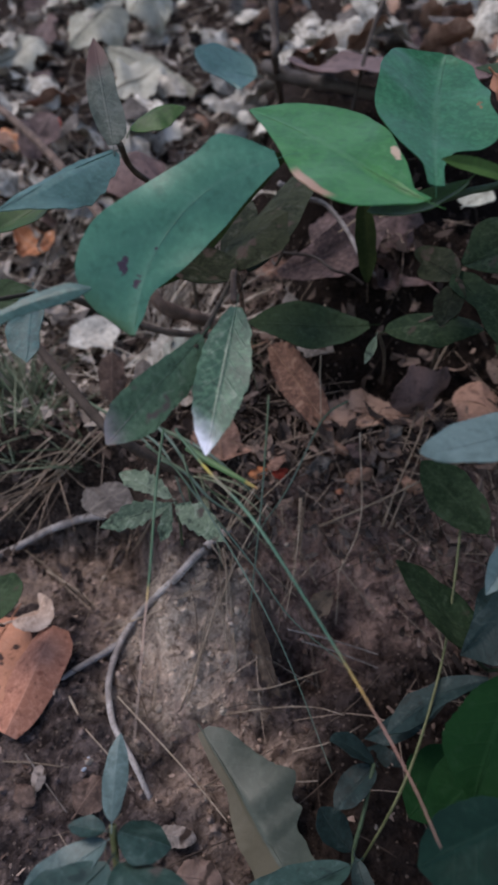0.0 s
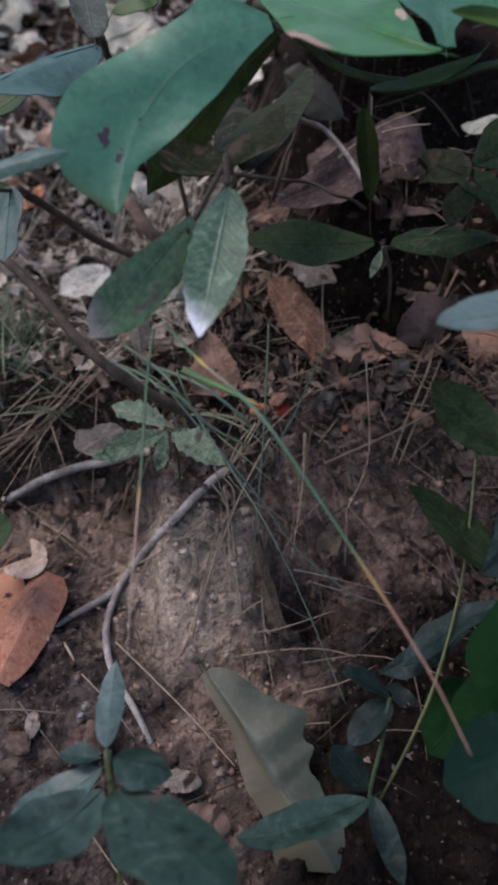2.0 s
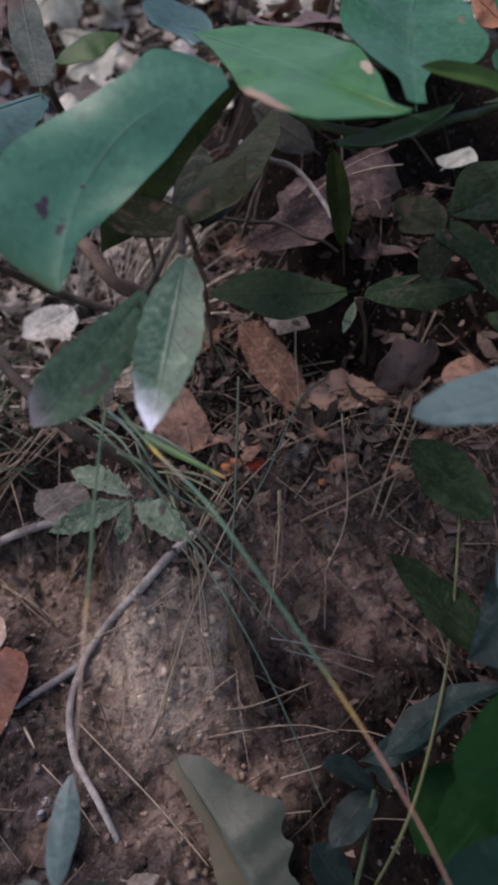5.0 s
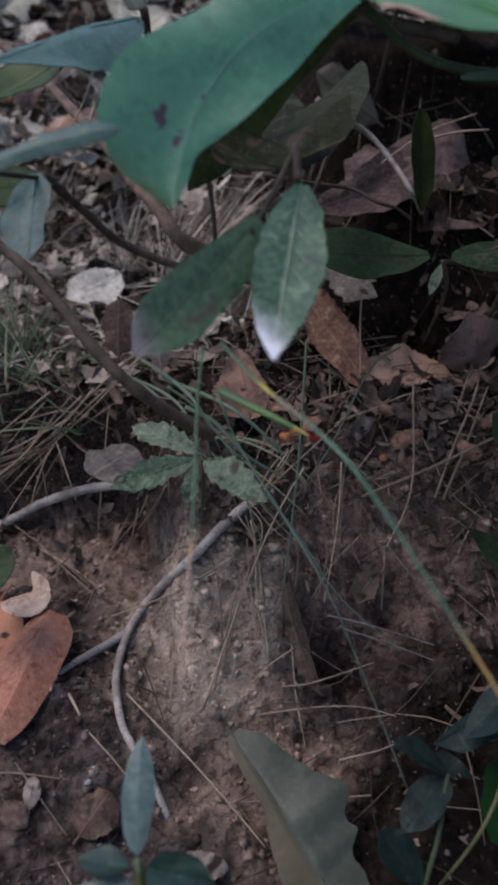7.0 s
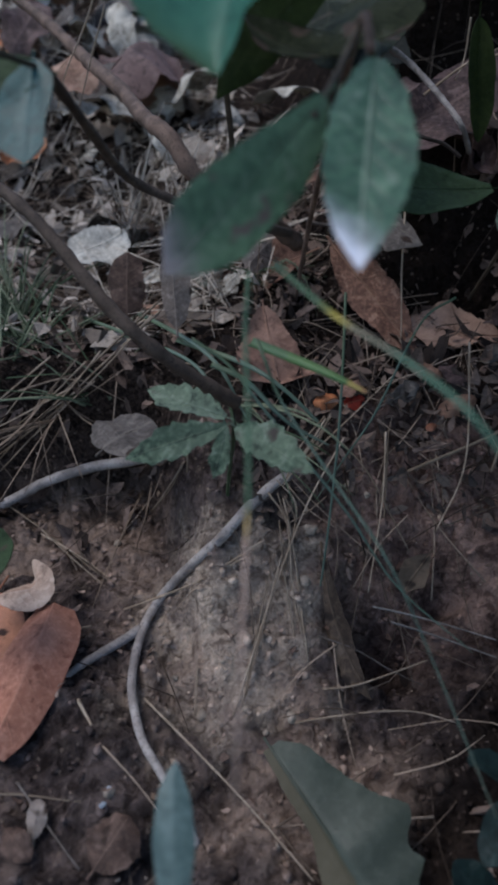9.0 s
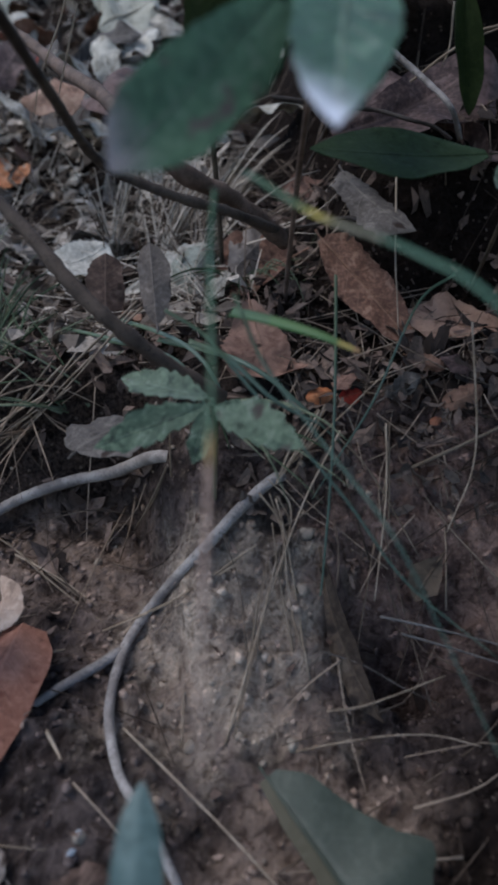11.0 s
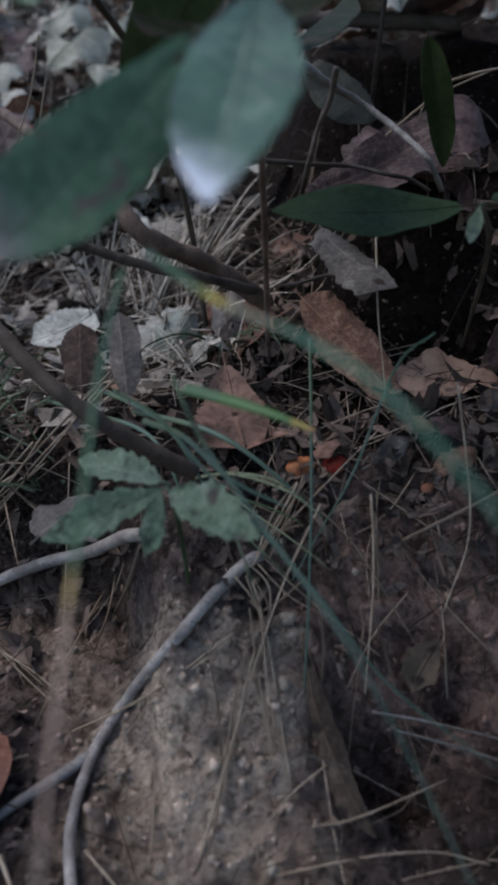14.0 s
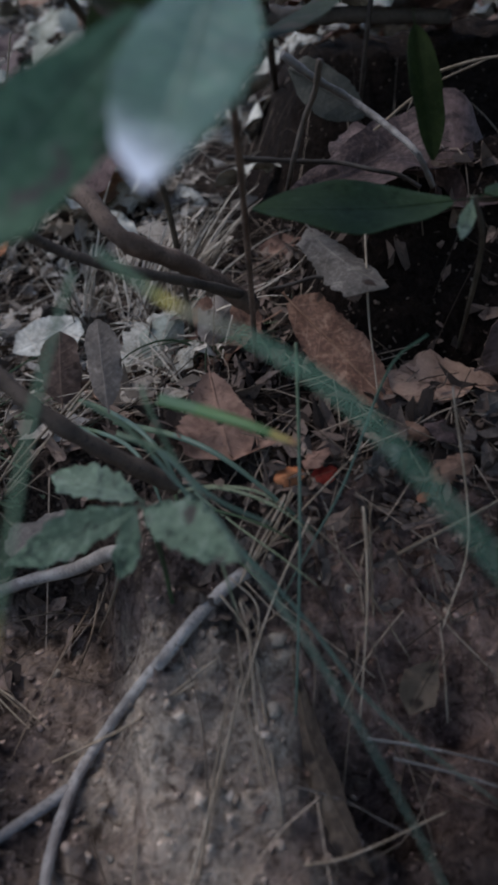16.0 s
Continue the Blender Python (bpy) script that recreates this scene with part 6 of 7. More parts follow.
# unseen shrub added further to the side, to block sky light from the right
p = plant("side_shrub", "unseen dark green shrub added beside the bank to shade it", "shrub")
rng = random.Random(30)
for pts, radius, count in (
    (((0.20, 0.30, 0.09), (0.20, 0.31, 0.20), (0.22, 0.33, 0.32), (0.23, 0.36, 0.44)), 0.003, 26),
    (((0.32, 0.38, 0.09), (0.33, 0.37, 0.30), (0.36, 0.40, 0.55), (0.38, 0.44, 0.85)), 0.005, 44),
    (((0.34, 0.38, 0.38), (0.33, 0.25, 0.50), (0.36, 0.10, 0.68)), 0.0025, 30),
    (((0.35, 0.39, 0.46), (0.33, 0.55, 0.60), (0.34, 0.72, 0.72)), 0.0025, 26),
    (((0.20, 0.31, 0.16), (0.22, 0.22, 0.24), (0.25, 0.16, 0.33)), 0.002, 16),
    (((0.21, 0.32, 0.26), (0.19, 0.42, 0.34), (0.18, 0.52, 0.40)), 0.002, 14),
    (((0.34, 0.38, 0.40), (0.25, 0.33, 0.58), (0.20, 0.30, 0.76)), 0.0025, 20),
):
    stalk(pts, p, BARK_DARK, radius)
    line = spline(pts, 40)
    for k in range(count):
        base = line[rng.randint(9, 40)]
        out = Vector((rng.gauss(0, 1), rng.gauss(0, 1), rng.uniform(-0.3, 0.35))).normalized()
        st, ln = base + out * rng.uniform(0.008, 0.02), rng.uniform(0.032, 0.08)
        if st.x + out.x * ln < 0.135 or (st.z < 0.15 and st.x < 0.19):
            continue
        flat = out.cross(Vector((rng.uniform(-0.2, 0.2), rng.uniform(-0.2, 0.2), 1))).normalized() * ln * rng.uniform(0.2, 0.27)
        mid = st + out * ln * 0.5
        live_leaf(st, st + out * ln, mid - flat, mid + flat, p, DULL, fold=0.15, wave=0.04, p=0.6, q=0.8, seed=rng.randint(0, 9999), nu=14, nv=3)
        stalk([base, (base + st) / 2 + Vector((0, 0, 0.002)), st], p, STEM_BROWN, 0.0006)

# roots and woody stems
root([(-0.0060, 0.2810, 0.1130), (-0.0153, 0.2737, 0.1202), (-0.0305, 0.2612, 0.1144), (-0.0426, 0.2478, 0.1094), (-0.0565, 0.2470, 0.0917), (-0.0685, 0.2450, 0.0754), (-0.0746, 0.2328, 0.0743), (-0.0767, 0.2242, 0.0742), (-0.0781, 0.2114, 0.0752), (-0.0772, 0.1963, 0.0772), (-0.0716, 0.1773, 0.0784), (-0.0631, 0.1640, 0.0779), (-0.0559, 0.1536, 0.0757), (-0.0494, 0.1434, 0.0674)], 0.0025, "smooth grey root lying on the bare soil, forked", tip=0.6)
root([(-0.0772, 0.2275, 0.0740), (-0.0850, 0.2208, 0.0745), (-0.0928, 0.2143, 0.0755), (-0.1002, 0.2076, 0.0768), (-0.1052, 0.2023, 0.0775), (-0.1102, 0.1974, 0.0765)], 0.0022, "thin grey side root on the soil", tip=0.6)
root([(-0.0500, 0.2950, 0.1108), (-0.0600, 0.3010, 0.1121), (-0.0713, 0.3079, 0.1063), (-0.0894, 0.3170, 0.0920), (-0.1077, 0.3170, 0.0880), (-0.1244, 0.3140, 0.0845), (-0.1383, 0.3110, 0.0800), (-0.1491, 0.3075, 0.0750), (-0.1631, 0.3006, 0.0715), (-0.1767, 0.2890, 0.0740), (-0.2000, 0.2700, 0.0650)], 0.0032, "grey-brown root crossing the bank", tip=0.7)
woody_stem([(-0.0020, 0.4030, 0.1720), (-0.0280, 0.3880, 0.1980), (-0.0530, 0.3740, 0.2160), (-0.0669, 0.3850, 0.2313), (-0.0814, 0.4100, 0.2340), (-0.0966, 0.4500, 0.2362), (-0.1229, 0.5000, 0.2407), (-0.1451, 0.5350, 0.2487), (-0.1735, 0.5750, 0.2579), (-0.2218, 0.6300, 0.2748)], 0.0046, "brown woody stem leaning over the litter", BARK_BROWN)
woody_stem([(-0.0020, 0.4050, 0.1760), (-0.0300, 0.3700, 0.1980), (-0.0550, 0.3560, 0.2100), (-0.0820, 0.3500, 0.2250), (-0.0880, 0.3100, 0.2550), (-0.0893, 0.2620, 0.2850)], 0.0025, "thin dark woody stem above the litter", BARK_DARK)
woody_stem([(-0.0354, 0.2952, 0.1458), (-0.0570, 0.2921, 0.1644), (-0.0744, 0.2905, 0.1819), (-0.0900, 0.2993, 0.1947), (-0.1081, 0.3143, 0.2116), (-0.1278, 0.3314, 0.2231), (-0.1529, 0.3475, 0.2332)], 0.0034, "dark brown woody stem at an angle", BARK_UMBER)
woody_stem([(0.0183, 0.4212, 0.2754), (0.0325, 0.4267, 0.2649), (0.0505, 0.4417, 0.2541), (0.0633, 0.4241, 0.2443), (0.0714, 0.3972, 0.2355), (0.0827, 0.4106, 0.2188)], 0.0018, "pale bare twig leaning in the shade", BARK_PALE)
woody_stem([(-0.0093, 0.4135, 0.2380), (0.0209, 0.4117, 0.2342), (0.0410, 0.4108, 0.2320), (0.0529, 0.3939, 0.2308), (0.0636, 0.3925, 0.2281), (0.0718, 0.3895, 0.2231)], 0.0012, "thin dark twig lying across stems", BARK_DARK)
woody_stem([(0.0318, 0.4007, 0.2730), (0.0297, 0.4049, 0.2608), (0.0243, 0.4086, 0.2480), (0.0183, 0.4171, 0.2239), (0.0204, 0.5688, 0.1575)], 0.0014, "thin dark upright stem in the shade", BARK_DARK)
woody_stem([(0.0141, 0.6538, 0.2944), (0.0418, 0.6247, 0.2908), (0.0734, 0.6100, 0.2888), (0.1015, 0.5943, 0.2857), (0.1330, 0.5785, 0.2823)], 0.0062, "grey fallen branch lying over a hollow", BARK_GREY)
woody_stem([(0.0179, 0.6650, 0.3569), (0.0212, 0.6354, 0.3216), (0.0216, 0.6207, 0.3040), (0.0341, 0.7455, 0.2346)], 0.004, "brown woody stem rising from the litter", BARK_DARK)
woody_stem([(0.1000, 0.5938, 0.3498), (0.0895, 0.5750, 0.3274), (0.0770, 0.5427, 0.2889), (0.0777, 0.5899, 0.2145)], 0.0018, "straight grey-brown twig in the litter", BARK_DARK)
woody_stem([(0.0370, 0.3754, 0.1854), (0.0314, 0.4086, 0.1822), (0.0164, 0.4264, 0.1734), (0.0078, 0.4914, 0.1503)], 0.0012, "short dark twig beside a leaf", BARK_DARK)

# grass blades
grass_blade([(-0.1060, 0.4138, 0.1302), (-0.0506, 0.3191, 0.1575), (-0.0314, 0.2932, 0.1397)], 0.0024, BLADE, "blue-green blade of grass bent over the bank")
grass_blade([(-0.1047, 0.3759, 0.1344), (-0.0548, 0.3159, 0.1520), (-0.0377, 0.2844, 0.1327)], 0.0020, BLADE, "blue-green blade of grass bent over the bank")
grass_blade([(-0.0652, 0.3433, 0.1487), (-0.0236, 0.3051, 0.1546), (0.0124, 0.2832, 0.1305)], 0.0026, BLADE, "blue-green blade of grass bent over the bank")
grass_blade([(-0.1239, 0.3994, 0.1287), (-0.0758, 0.3376, 0.1480), (-0.0485, 0.3085, 0.1417)], 0.0020, BLADE, "blue-green blade of grass bent over the bank")
grass_blade([(-0.0281, 0.2031, 0.2570), (-0.0264, 0.1980, 0.2573), (-0.0151, 0.1819, 0.2543), (-0.0021, 0.1630, 0.2542), (0.0092, 0.1457, 0.2498), (0.0344, 0.1156, 0.2228), (0.0485, 0.0939, 0.2090), (0.0575, 0.0765, 0.1972)], 0.0012, BLADE_DRY, "green grass blade turning yellow and pink at its end")
grass_blade([(-0.0339, 0.2084, 0.2521), (-0.0348, 0.1890, 0.2464), (-0.0346, 0.1709, 0.2421), (-0.0346, 0.1528, 0.2347), (-0.0352, 0.1390, 0.2278), (-0.0363, 0.1209, 0.2158), (-0.0375, 0.1047, 0.2029)], 0.0010, BLADE_LOW, "narrow grass blade with a withered lower end")
grass_blade([(-0.0303, 0.2320, 0.2183), (-0.0279, 0.2250, 0.2148), (-0.0225, 0.2191, 0.2035), (-0.0081, 0.1987, 0.1910), (0.0061, 0.1759, 0.1802), (0.0194, 0.1584, 0.1571), (0.0350, 0.1282, 0.1301)], 0.0010, BLADE, "long narrow green grass blade")
grass_blade([(-0.0312, 0.2575, 0.2011), (-0.0195, 0.2425, 0.2050), (-0.0069, 0.2314, 0.2057), (0.0041, 0.2245, 0.2037)], 0.0036, BLADE_TIP, "short green grass blade with a yellow tip")
grass_blade([(0.0569, 0.3113, 0.1903), (0.0422, 0.3052, 0.1808), (0.0233, 0.2811, 0.1521), (0.0104, 0.2704, 0.1353), (-0.0014, 0.2607, 0.1201)], 0.0011, BLADE, "thin green grass blade")
grass_blade([(0.0116, 0.3205, 0.1874), (0.0095, 0.2961, 0.1673), (0.0062, 0.2670, 0.1394), (-0.0002, 0.2332, 0.0948), (-0.0062, 0.2204, 0.0743)], 0.0013, BLADE, "thin upright grass blade")
grass_blade([(-0.0518, 0.2578, 0.2022), (-0.0391, 0.2507, 0.1962), (-0.0271, 0.2406, 0.1851), (0.0014, 0.2192, 0.1574), (0.0206, 0.2032, 0.1349), (0.0480, 0.1884, 0.1159)], 0.0012, BLADE, "bluish grass blade trailing over the soil")
grass_blade([(-0.0453, 0.2615, 0.1891), (-0.0325, 0.2543, 0.1866), (-0.0184, 0.2430, 0.1774), (-0.0029, 0.2386, 0.1698)], 0.0020, BLADE, "short bluish grass blade")
grass_blade([(-0.0976, 0.1859, 0.2912), (-0.0951, 0.1721, 0.2797), (-0.0929, 0.1531, 0.2636), (-0.0906, 0.1370, 0.2495), (-0.0882, 0.1243, 0.2393)], 0.0022, BLADE, "near green grass blade standing upright")
p = plant("round_leaved_seedling", "tiny seedling with a rounded green leaf", "seedling")
live_leaf((-0.1524, 0.2252, 0.1256), (-0.1193, 0.2167, 0.1318), (-0.1421, 0.2369, 0.1241), (-0.1307, 0.2067, 0.1275), p, DULL, fold=0.1, wave=0.03, p=0.5, q=0.5, seed=111)
stalk([(-0.1524, 0.2252, 0.1256), (-0.1674, 0.2288, 0.0986), (-0.1790, 0.2185, 0.0620)], p, STEM_GREEN, 0.0008)

# straws and needles told apart one by one
straw([(0.0417, 0.2777, 0.1209), (0.0785, 0.2886, 0.1318), (0.1174, 0.2983, 0.1486), (0.1550, 0.3121, 0.1549)], 0.0008)
straw([(0.0804, 0.2786, 0.1202), (0.0911, 0.2985, 0.1372), (0.1066, 0.3264, 0.1517), (0.1173, 0.3555, 0.1551)], 0.0008)
straw([(0.0841, 0.2769, 0.1195), (0.0962, 0.2965, 0.1387), (0.1152, 0.3326, 0.1528)], 0.0008)
straw([(0.1331, 0.3863, 0.1841), (0.1192, 0.3687, 0.1632), (0.0948, 0.3155, 0.1483)], 0.0008)
straw([(0.0297, 0.2568, 0.1030), (0.0320, 0.2757, 0.1191), (0.0345, 0.2949, 0.1313)], 0.0005)
straw([(-0.0114, 0.2121, 0.0854), (-0.0153, 0.2349, 0.1004), (-0.0173, 0.2553, 0.1131)], 0.0005)
straw([(-0.0371, 0.1869, 0.0748), (-0.0242, 0.2195, 0.0931), (-0.0165, 0.2419, 0.1059)], 0.0005)
straw([(-0.0242, 0.2481, 0.1081), (-0.0510, 0.2375, 0.0948), (-0.0756, 0.2428, 0.0736)], 0.0005)
straw([(-0.0081, 0.2750, 0.1272), (0.0148, 0.2921, 0.1397), (0.0388, 0.3188, 0.1450)], 0.0005)
straw([(-0.1367, 0.2896, 0.0678), (-0.1114, 0.2717, 0.0694), (-0.0909, 0.2537, 0.0704)], 0.0005)
straw([(-0.1597, 0.3090, 0.0715), (-0.1290, 0.2862, 0.0682), (-0.0964, 0.2567, 0.0695)], 0.0005)
straw([(-0.1397, 0.2958, 0.0683), (-0.1114, 0.2671, 0.0693), (-0.0853, 0.2426, 0.0712)], 0.0005)
straw([(-0.0149, 0.2391, 0.0993), (-0.0096, 0.2603, 0.1153), (-0.0183, 0.2680, 0.1249)], 0.0005)
straw([(-0.0077, 0.2103, 0.0844), (-0.0102, 0.2400, 0.1019), (-0.0138, 0.2533, 0.1157)], 0.0005)
straw([(-0.0521, 0.1880, 0.0724), (-0.0517, 0.2077, 0.0766)], 0.0005)
straw([(-0.0321, 0.1951, 0.0765), (-0.0262, 0.2187, 0.0920), (-0.0211, 0.2387, 0.1036)], 0.0005)
straw([(-0.0860, 0.2390, 0.0719), (-0.0576, 0.2405, 0.0861), (-0.0307, 0.2407, 0.1067)], 0.0005)
straw([(-0.0117, 0.2716, 0.1244), (-0.0050, 0.2784, 0.1314), (0.0065, 0.2912, 0.1418)], 0.0005)
straw([(-0.0149, 0.2679, 0.1225), (-0.0068, 0.2805, 0.1350), (0.0032, 0.2894, 0.1432)], 0.0005)
straw([(0.0319, 0.2914, 0.1323), (0.0312, 0.2789, 0.1234), (0.0276, 0.2641, 0.1123)], 0.0005)
straw([(0.0081, 0.2863, 0.1349), (0.0232, 0.2740, 0.1226), (0.0409, 0.2497, 0.0981)], 0.0005)
straw([(-0.0220, 0.2628, 0.1222), (-0.0138, 0.2524, 0.1130), (-0.0124, 0.2304, 0.0992), (-0.0083, 0.2126, 0.0863)], 0.0005)
straw([(-0.0013, 0.1959, 0.0784), (0.0134, 0.1976, 0.0790), (0.0435, 0.2084, 0.0786)], 0.0005)
straw([(-0.0148, 0.2378, 0.1016), (-0.0131, 0.2504, 0.1096), (-0.0180, 0.2631, 0.1216)], 0.0005)
straw([(-0.0583, 0.2843, 0.1141), (-0.0573, 0.2934, 0.1368), (-0.0526, 0.2913, 0.1506)], 0.0005)
straw([(-0.0809, 0.3031, 0.0672), (-0.0673, 0.2914, 0.0969), (-0.0605, 0.2876, 0.1172)], 0.0005)
straw([(0.0639, 0.3016, 0.1745), (0.0659, 0.2761, 0.1284), (0.0534, 0.2575, 0.1031)], 0.0005)
straw([(0.0490, 0.3925, 0.2074), (0.0457, 0.3630, 0.1790), (0.0463, 0.3527, 0.1624), (0.0471, 0.3373, 0.1376)], 0.0005)
straw([(0.0772, 0.4345, 0.2741), (0.0783, 0.4353, 0.2564), (0.0741, 0.4298, 0.2478)], 0.0005)
straw([(-0.0988, 0.4425, 0.2925), (-0.1103, 0.4509, 0.2685), (-0.1267, 0.4575, 0.2417), (-0.1361, 0.4684, 0.2216)], 0.0005)
straw([(-0.1004, 0.4466, 0.2745), (-0.1115, 0.4514, 0.2489), (-0.1224, 0.4561, 0.2231)], 0.0005)
straw([(-0.0747, 0.3564, 0.1620), (-0.1180, 0.3370, 0.1270), (-0.1639, 0.3173, 0.0857)], 0.0007)
straw([(-0.0727, 0.3530, 0.1600), (-0.1150, 0.3340, 0.1260), (-0.1580, 0.3150, 0.0860)], 0.0006)
straw([(-0.1170, 0.3312, 0.1285), (-0.1477, 0.3248, 0.1129), (-0.1799, 0.3208, 0.0974)], 0.0005)
straw([(-0.1141, 0.3364, 0.1416), (-0.1313, 0.3299, 0.1233), (-0.1499, 0.3235, 0.1026)], 0.0005)
straw([(-0.1140, 0.3328, 0.1262), (-0.1407, 0.3239, 0.1097), (-0.1696, 0.3187, 0.0906)], 0.0005)
straw([(-0.1281, 0.3410, 0.1399), (-0.1580, 0.3274, 0.1192), (-0.1914, 0.3186, 0.0933)], 0.0005)
straw([(-0.1052, 0.3446, 0.1366), (-0.1206, 0.3318, 0.1262), (-0.1386, 0.3253, 0.1074)], 0.0005)
straw([(-0.1065, 0.3349, 0.1295), (-0.1357, 0.3243, 0.1098), (-0.1668, 0.3171, 0.0875)], 0.0005)
straw([(-0.1230, 0.3541, 0.1364), (-0.1378, 0.3321, 0.1297), (-0.1581, 0.3248, 0.1070)], 0.0005)
straw([(-0.1102, 0.3379, 0.1391), (-0.1305, 0.3289, 0.1218), (-0.1524, 0.3241, 0.1045)], 0.0005)
straw([(-0.0156, 0.2612, 0.1203), (-0.0119, 0.2483, 0.1085), (-0.0068, 0.2054, 0.0830)], 0.00045)
straw([(-0.0175, 0.2581, 0.1188), (-0.0133, 0.2517, 0.1127), (-0.0142, 0.2391, 0.1000)], 0.00045)
straw([(-0.0151, 0.2607, 0.1220), (-0.0105, 0.2518, 0.1124), (-0.0197, 0.2304, 0.0993), (-0.0353, 0.1847, 0.0739)], 0.00045)
straw([(0.0056, 0.2880, 0.1460), (-0.0015, 0.2770, 0.1363), (-0.0090, 0.2682, 0.1246)], 0.00045)
straw([(0.0032, 0.2858, 0.1449), (-0.0099, 0.2709, 0.1304), (-0.0152, 0.2662, 0.1232)], 0.00045)
straw([(0.0108, 0.2788, 0.1397), (-0.0068, 0.2566, 0.1165), (-0.0270, 0.2141, 0.0889)], 0.00045)
straw([(0.0302, 0.2840, 0.1390), (0.0282, 0.2628, 0.1173), (0.0209, 0.2332, 0.0913)], 0.00045)
straw([(-0.0593, 0.2855, 0.1197), (-0.0680, 0.2931, 0.0970), (-0.0775, 0.3022, 0.0726)], 0.00045)
straw([(-0.1014, 0.3344, 0.1476), (-0.1199, 0.3288, 0.1267), (-0.1410, 0.3236, 0.1093)], 0.00045)
straw([(-0.0760, 0.3426, 0.1632), (-0.1035, 0.3330, 0.1353), (-0.1393, 0.3223, 0.1036)], 0.00045)
straw([(0.0584, 0.4248, 0.2421), (0.0826, 0.4340, 0.2562), (0.1117, 0.4404, 0.2656)], 0.0007)
straw([(0.0771, 0.3910, 0.2658), (0.0911, 0.3928, 0.2682), (0.1042, 0.3935, 0.2690)], 0.0007)

straw([(-0.0130, 0.1848, 0.0730), (0.0010, 0.1867, 0.0738), (0.0200, 0.1892, 0.0730), (0.0377, 0.1912, 0.0685), (0.0525, 0.1875, 0.0670)], 0.00045)
straw([(-0.0989, 0.2282, 0.0752), (-0.1046, 0.2220, 0.0785), (-0.1046, 0.1990, 0.0805)], 0.0006)
straw([(0.0221, 0.2269, 0.0900), (0.0407, 0.2263, 0.0840), (0.0577, 0.2217, 0.0822), (0.0735, 0.2156, 0.0820)], 0.00055, BARK_PALE, "thin brown twig beside a hollow")
straw([(0.0299, 0.2233, 0.0842), (0.0478, 0.2201, 0.0793), (0.0641, 0.2139, 0.0780), (0.0728, 0.2097, 0.0781)], 0.00055, BARK_PALE, "thin brown twig beside a hollow")
straw([(-0.0018, 0.2142, 0.0876), (0.0128, 0.2107, 0.0836), (0.0275, 0.2055, 0.0765), (0.0423, 0.2015, 0.0701)], 0.00035, BARK_GREY, "thin dark rootlet on the soil")
straw([(-0.0978, 0.1924, 0.0782), (-0.0906, 0.1816, 0.0787)], 0.0009)
straw([(-0.0719, 0.1934, 0.0766), (-0.0505, 0.1729, 0.0751), (-0.0300, 0.1532, 0.0719), (-0.0102, 0.1316, 0.0701)], 0.0005)
straw([(-0.1294, 0.1597, 0.0726), (-0.1122, 0.1586, 0.0740), (-0.0905, 0.1550, 0.0763)], 0.00045)
straw([(-0.1151, 0.1630, 0.0744), (-0.1021, 0.1492, 0.0741), (-0.0882, 0.1352, 0.0722)], 0.0006, BARK_GREY, "thin dark twig lying on the soil")

# pebbles in the soil
pebble((-0.0951, 0.2818), 0.0022)
pebble((-0.0321, 0.1883), 0.0017)
pebble((-0.0136, 0.1872), 0.0022)
pebble((-0.0490, 0.1922), 0.0025)
pebble((-0.0043, 0.2531), 0.0028)
pebble((-0.0067, 0.2345), 0.0025)
pebble((-0.0035, 0.2540), 0.0025)
pebble((-0.0034, 0.2800), 0.0019)
pebble((-0.0612, 0.2062), 0.0014)
pebble((-0.0412, 0.2055), 0.0012)
pebble((-0.0809, 0.1578), 0.0017)
pebble((-0.0244, 0.1824), 0.0015)
pebble((-0.0219, 0.1424), 0.0014)
pebble((-0.0891, 0.2958), 0.0012)
pebble((0.0148, 0.2717), 0.0019)
pebble((0.0227, 0.2688), 0.0015)

# bright scraps of fallen fruit and leaf
scrap((0.0184, 0.3058, 0.1376), RED_SCRAP, 1.5)
scrap((0.0046, 0.3043, 0.1392), RUST_SCRAP, 1.6)
scrap((0.0560, 0.3009, 0.1273), REDDISH, 0.8, "small brown-orange scrap of leaf on the soil")
# two scraps whose bluish white stands for glints on the soil
scrap((-0.0815, 0.1583, 0.0784), GLINT_SCRAP, 0.35, 'tiny scrap coloured bluish white for a glint on the soil')
scrap((-0.0827, 0.1534, 0.0776), GLINT_SCRAP, 0.35, 'tiny scrap coloured bluish white for a glint on the soil')

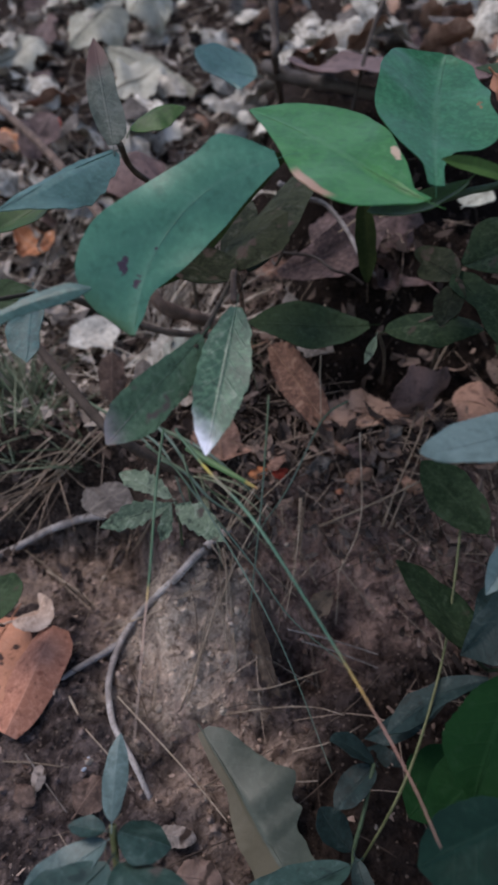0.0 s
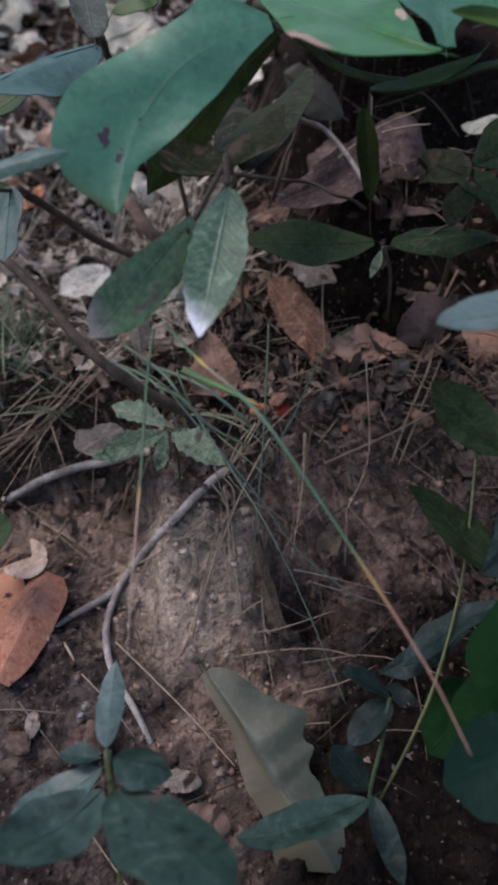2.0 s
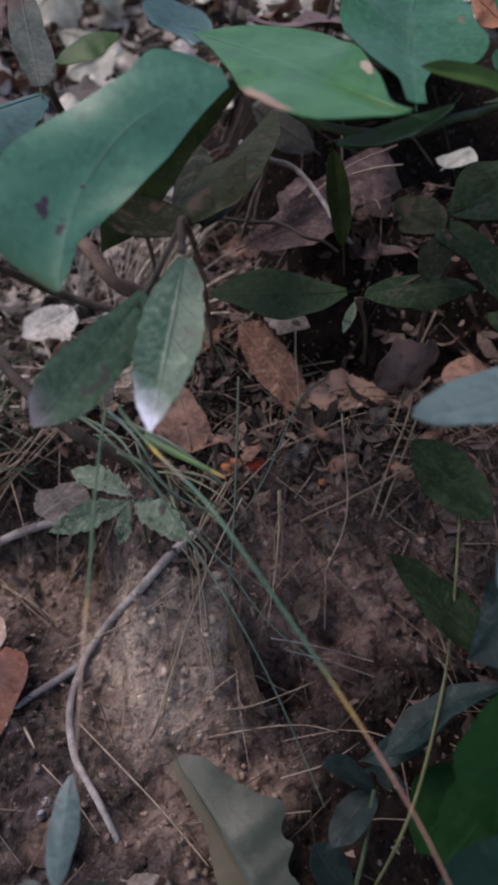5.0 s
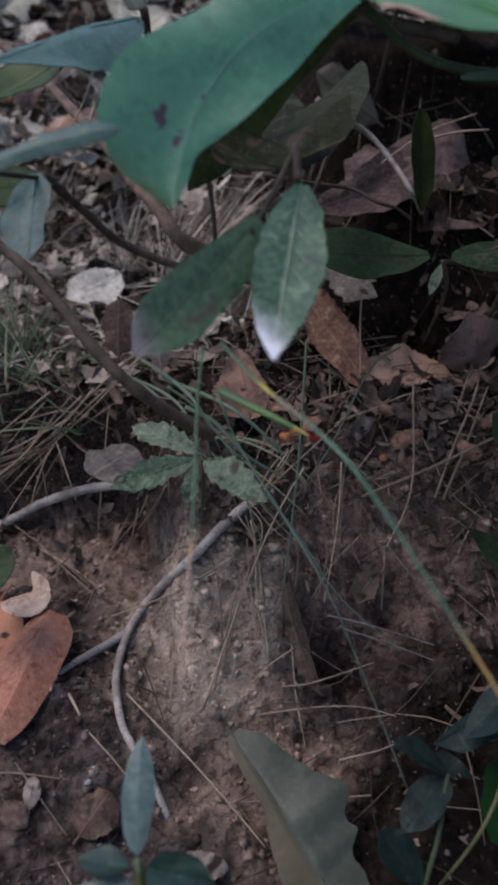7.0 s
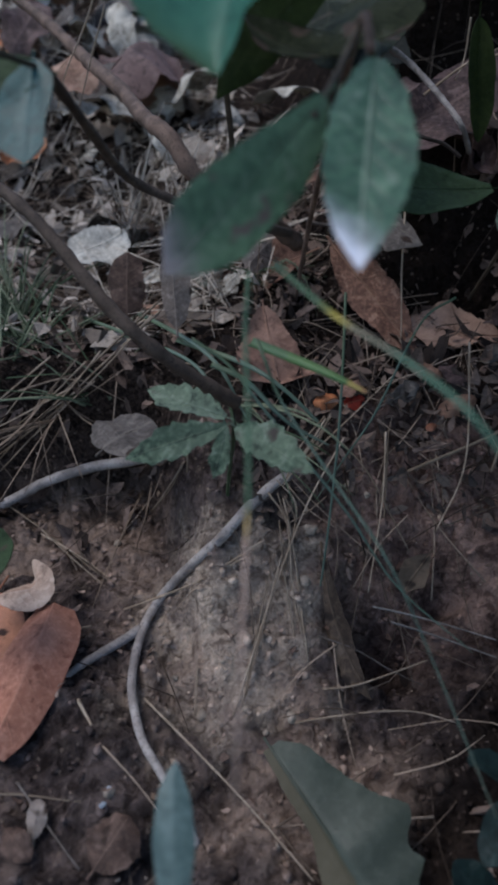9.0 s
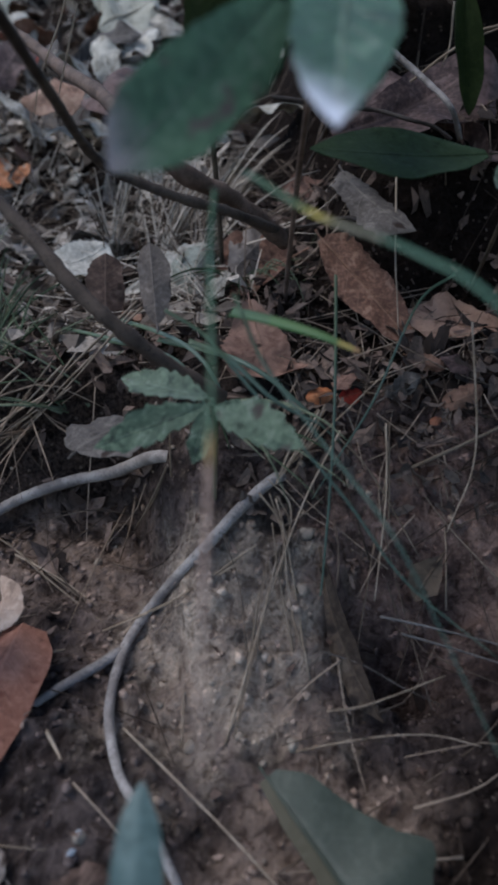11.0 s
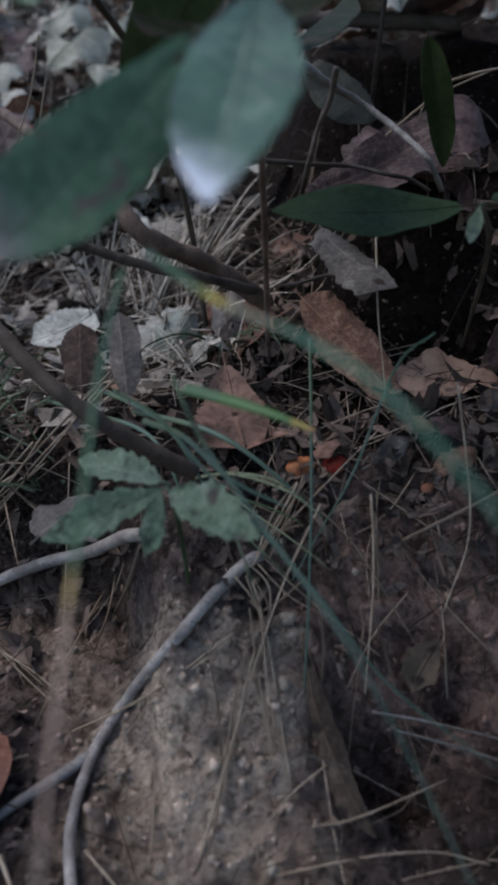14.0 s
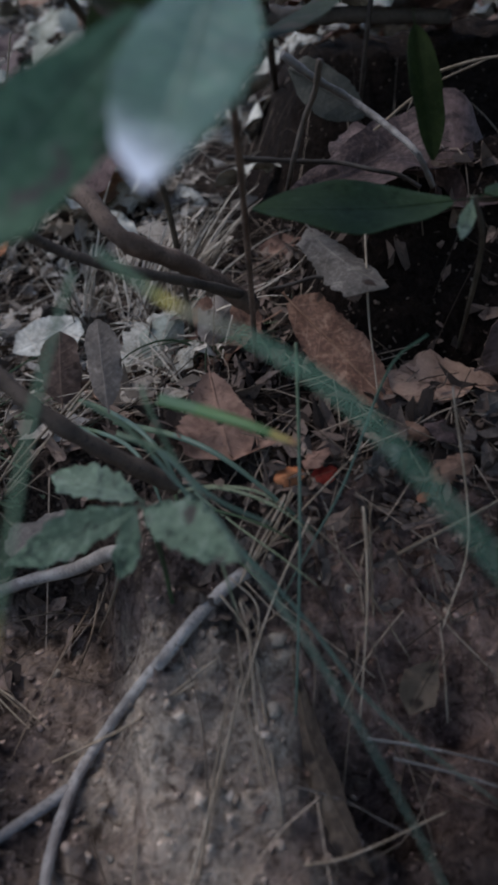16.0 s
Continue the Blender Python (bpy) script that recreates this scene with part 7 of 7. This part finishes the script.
# grass tufts at the bank's edge
tuft((-0.085, 0.315), 5, TUFT_DRY, "tuft of dry tan grass spilling down the bank", "dry_grass_tuft", 0.45, 0.075, 3.95, 1, 0.0010, (0.03, 0.25), 0.5)
tuft((-0.13, 0.33), 22, TUFT_DRY, "tuft of dry tan grass on the bank", "dry_grass_tuft", 0.6, 0.07, 4.2, 2, 0.0010, (0.03, 0.3), 0.5)
tuft((-0.14, 0.36), 26, TUFT_GREEN, "tuft of thin green grass by a woody stem", "green_grass_tuft", 0.9, 0.06, 2.6, 3, 0.0011, (0.1, 0.6), 0.6)
tuft((-0.106, 0.497), 34, PALE_NEEDLES, "upright fan of pale dry straw in the litter", "dry_grass_tuft", 1.1, 0.026, 1.0, 21, 0.0012, (1.6, 3.4), 1.0)
tuft((-0.075, 0.487), 40, PALE_NEEDLES, "upright fan of pale dry straw in the litter", "dry_grass_tuft", 0.5, 0.038, 0.7, 22, 0.0012, (0.9, 2.0), 1.0)
tuft((-0.045, 0.515), 40, PALE_NEEDLES, "upright fan of pale dry straw in the litter", "dry_grass_tuft", 0.4, 0.045, 0.5, 23, 0.0012, (0.7, 1.5), 1.0)
tuft((-0.165, 0.40), 70, TUFT_GREEN, "dense tuft of grey-green grass by a woody stem", "green_grass_tuft", 0.8, 0.05, 2.4, 24, 0.0013, (0.4, 1.3), 0.8)
tuft((-0.05, 0.45), 40, PALE_NEEDLES, "tuft of dry straw in the litter", "dry_grass_tuft", 0.8, 0.08, 1.2, 4, 0.0012, (0.1, 0.7), 0.8)
tuft((-0.03, 0.385), 8, PALE_NEEDLES, "fan of pale dry straw behind the bank", "dry_grass_tuft", 0.7, 0.07, 1.9, 8, 0.0010, (0.1, 0.7), 0.9)
tuft((-0.10, 0.40), 16, PALE_NEEDLES, "pale dry straw strewn beside a stem", "dry_grass_tuft", 1.2, 0.08, 1.4, 9, 0.0010, (0.05, 0.4), 0.7)
tuft((-0.155, 0.335), 24, TUFT_GREEN, "tuft of pale green grass at the bank's edge", "green_grass_tuft", 0.8, 0.06, 1.9, 10, 0.0014, (0.2, 0.9), 0.8)
tuft((-0.105, 0.335), 16, TUFT_GREEN, "green grass at the foot of a stem", "green_grass_tuft", 0.9, 0.05, 2.4, 11, 0.0013, (0.1, 0.8), 0.8)
tuft((-0.035, 0.30), 9, TUFT_GREEN, "small tuft of green grass on the bank", "green_grass_tuft", 0.4, 0.06, -0.9, 5, 0.0015, (0.1, 0.6), 0.5)
tuft((-0.02, 0.42), 30, TUFT_GREEN, "thin green grass among stems", "green_grass_tuft", 1.2, 0.05, 1.5, 6)

# loose cover of the ground, last
scatter_crumbs()
scatter_needles()
scatter_scraps()
scatter_leaves()
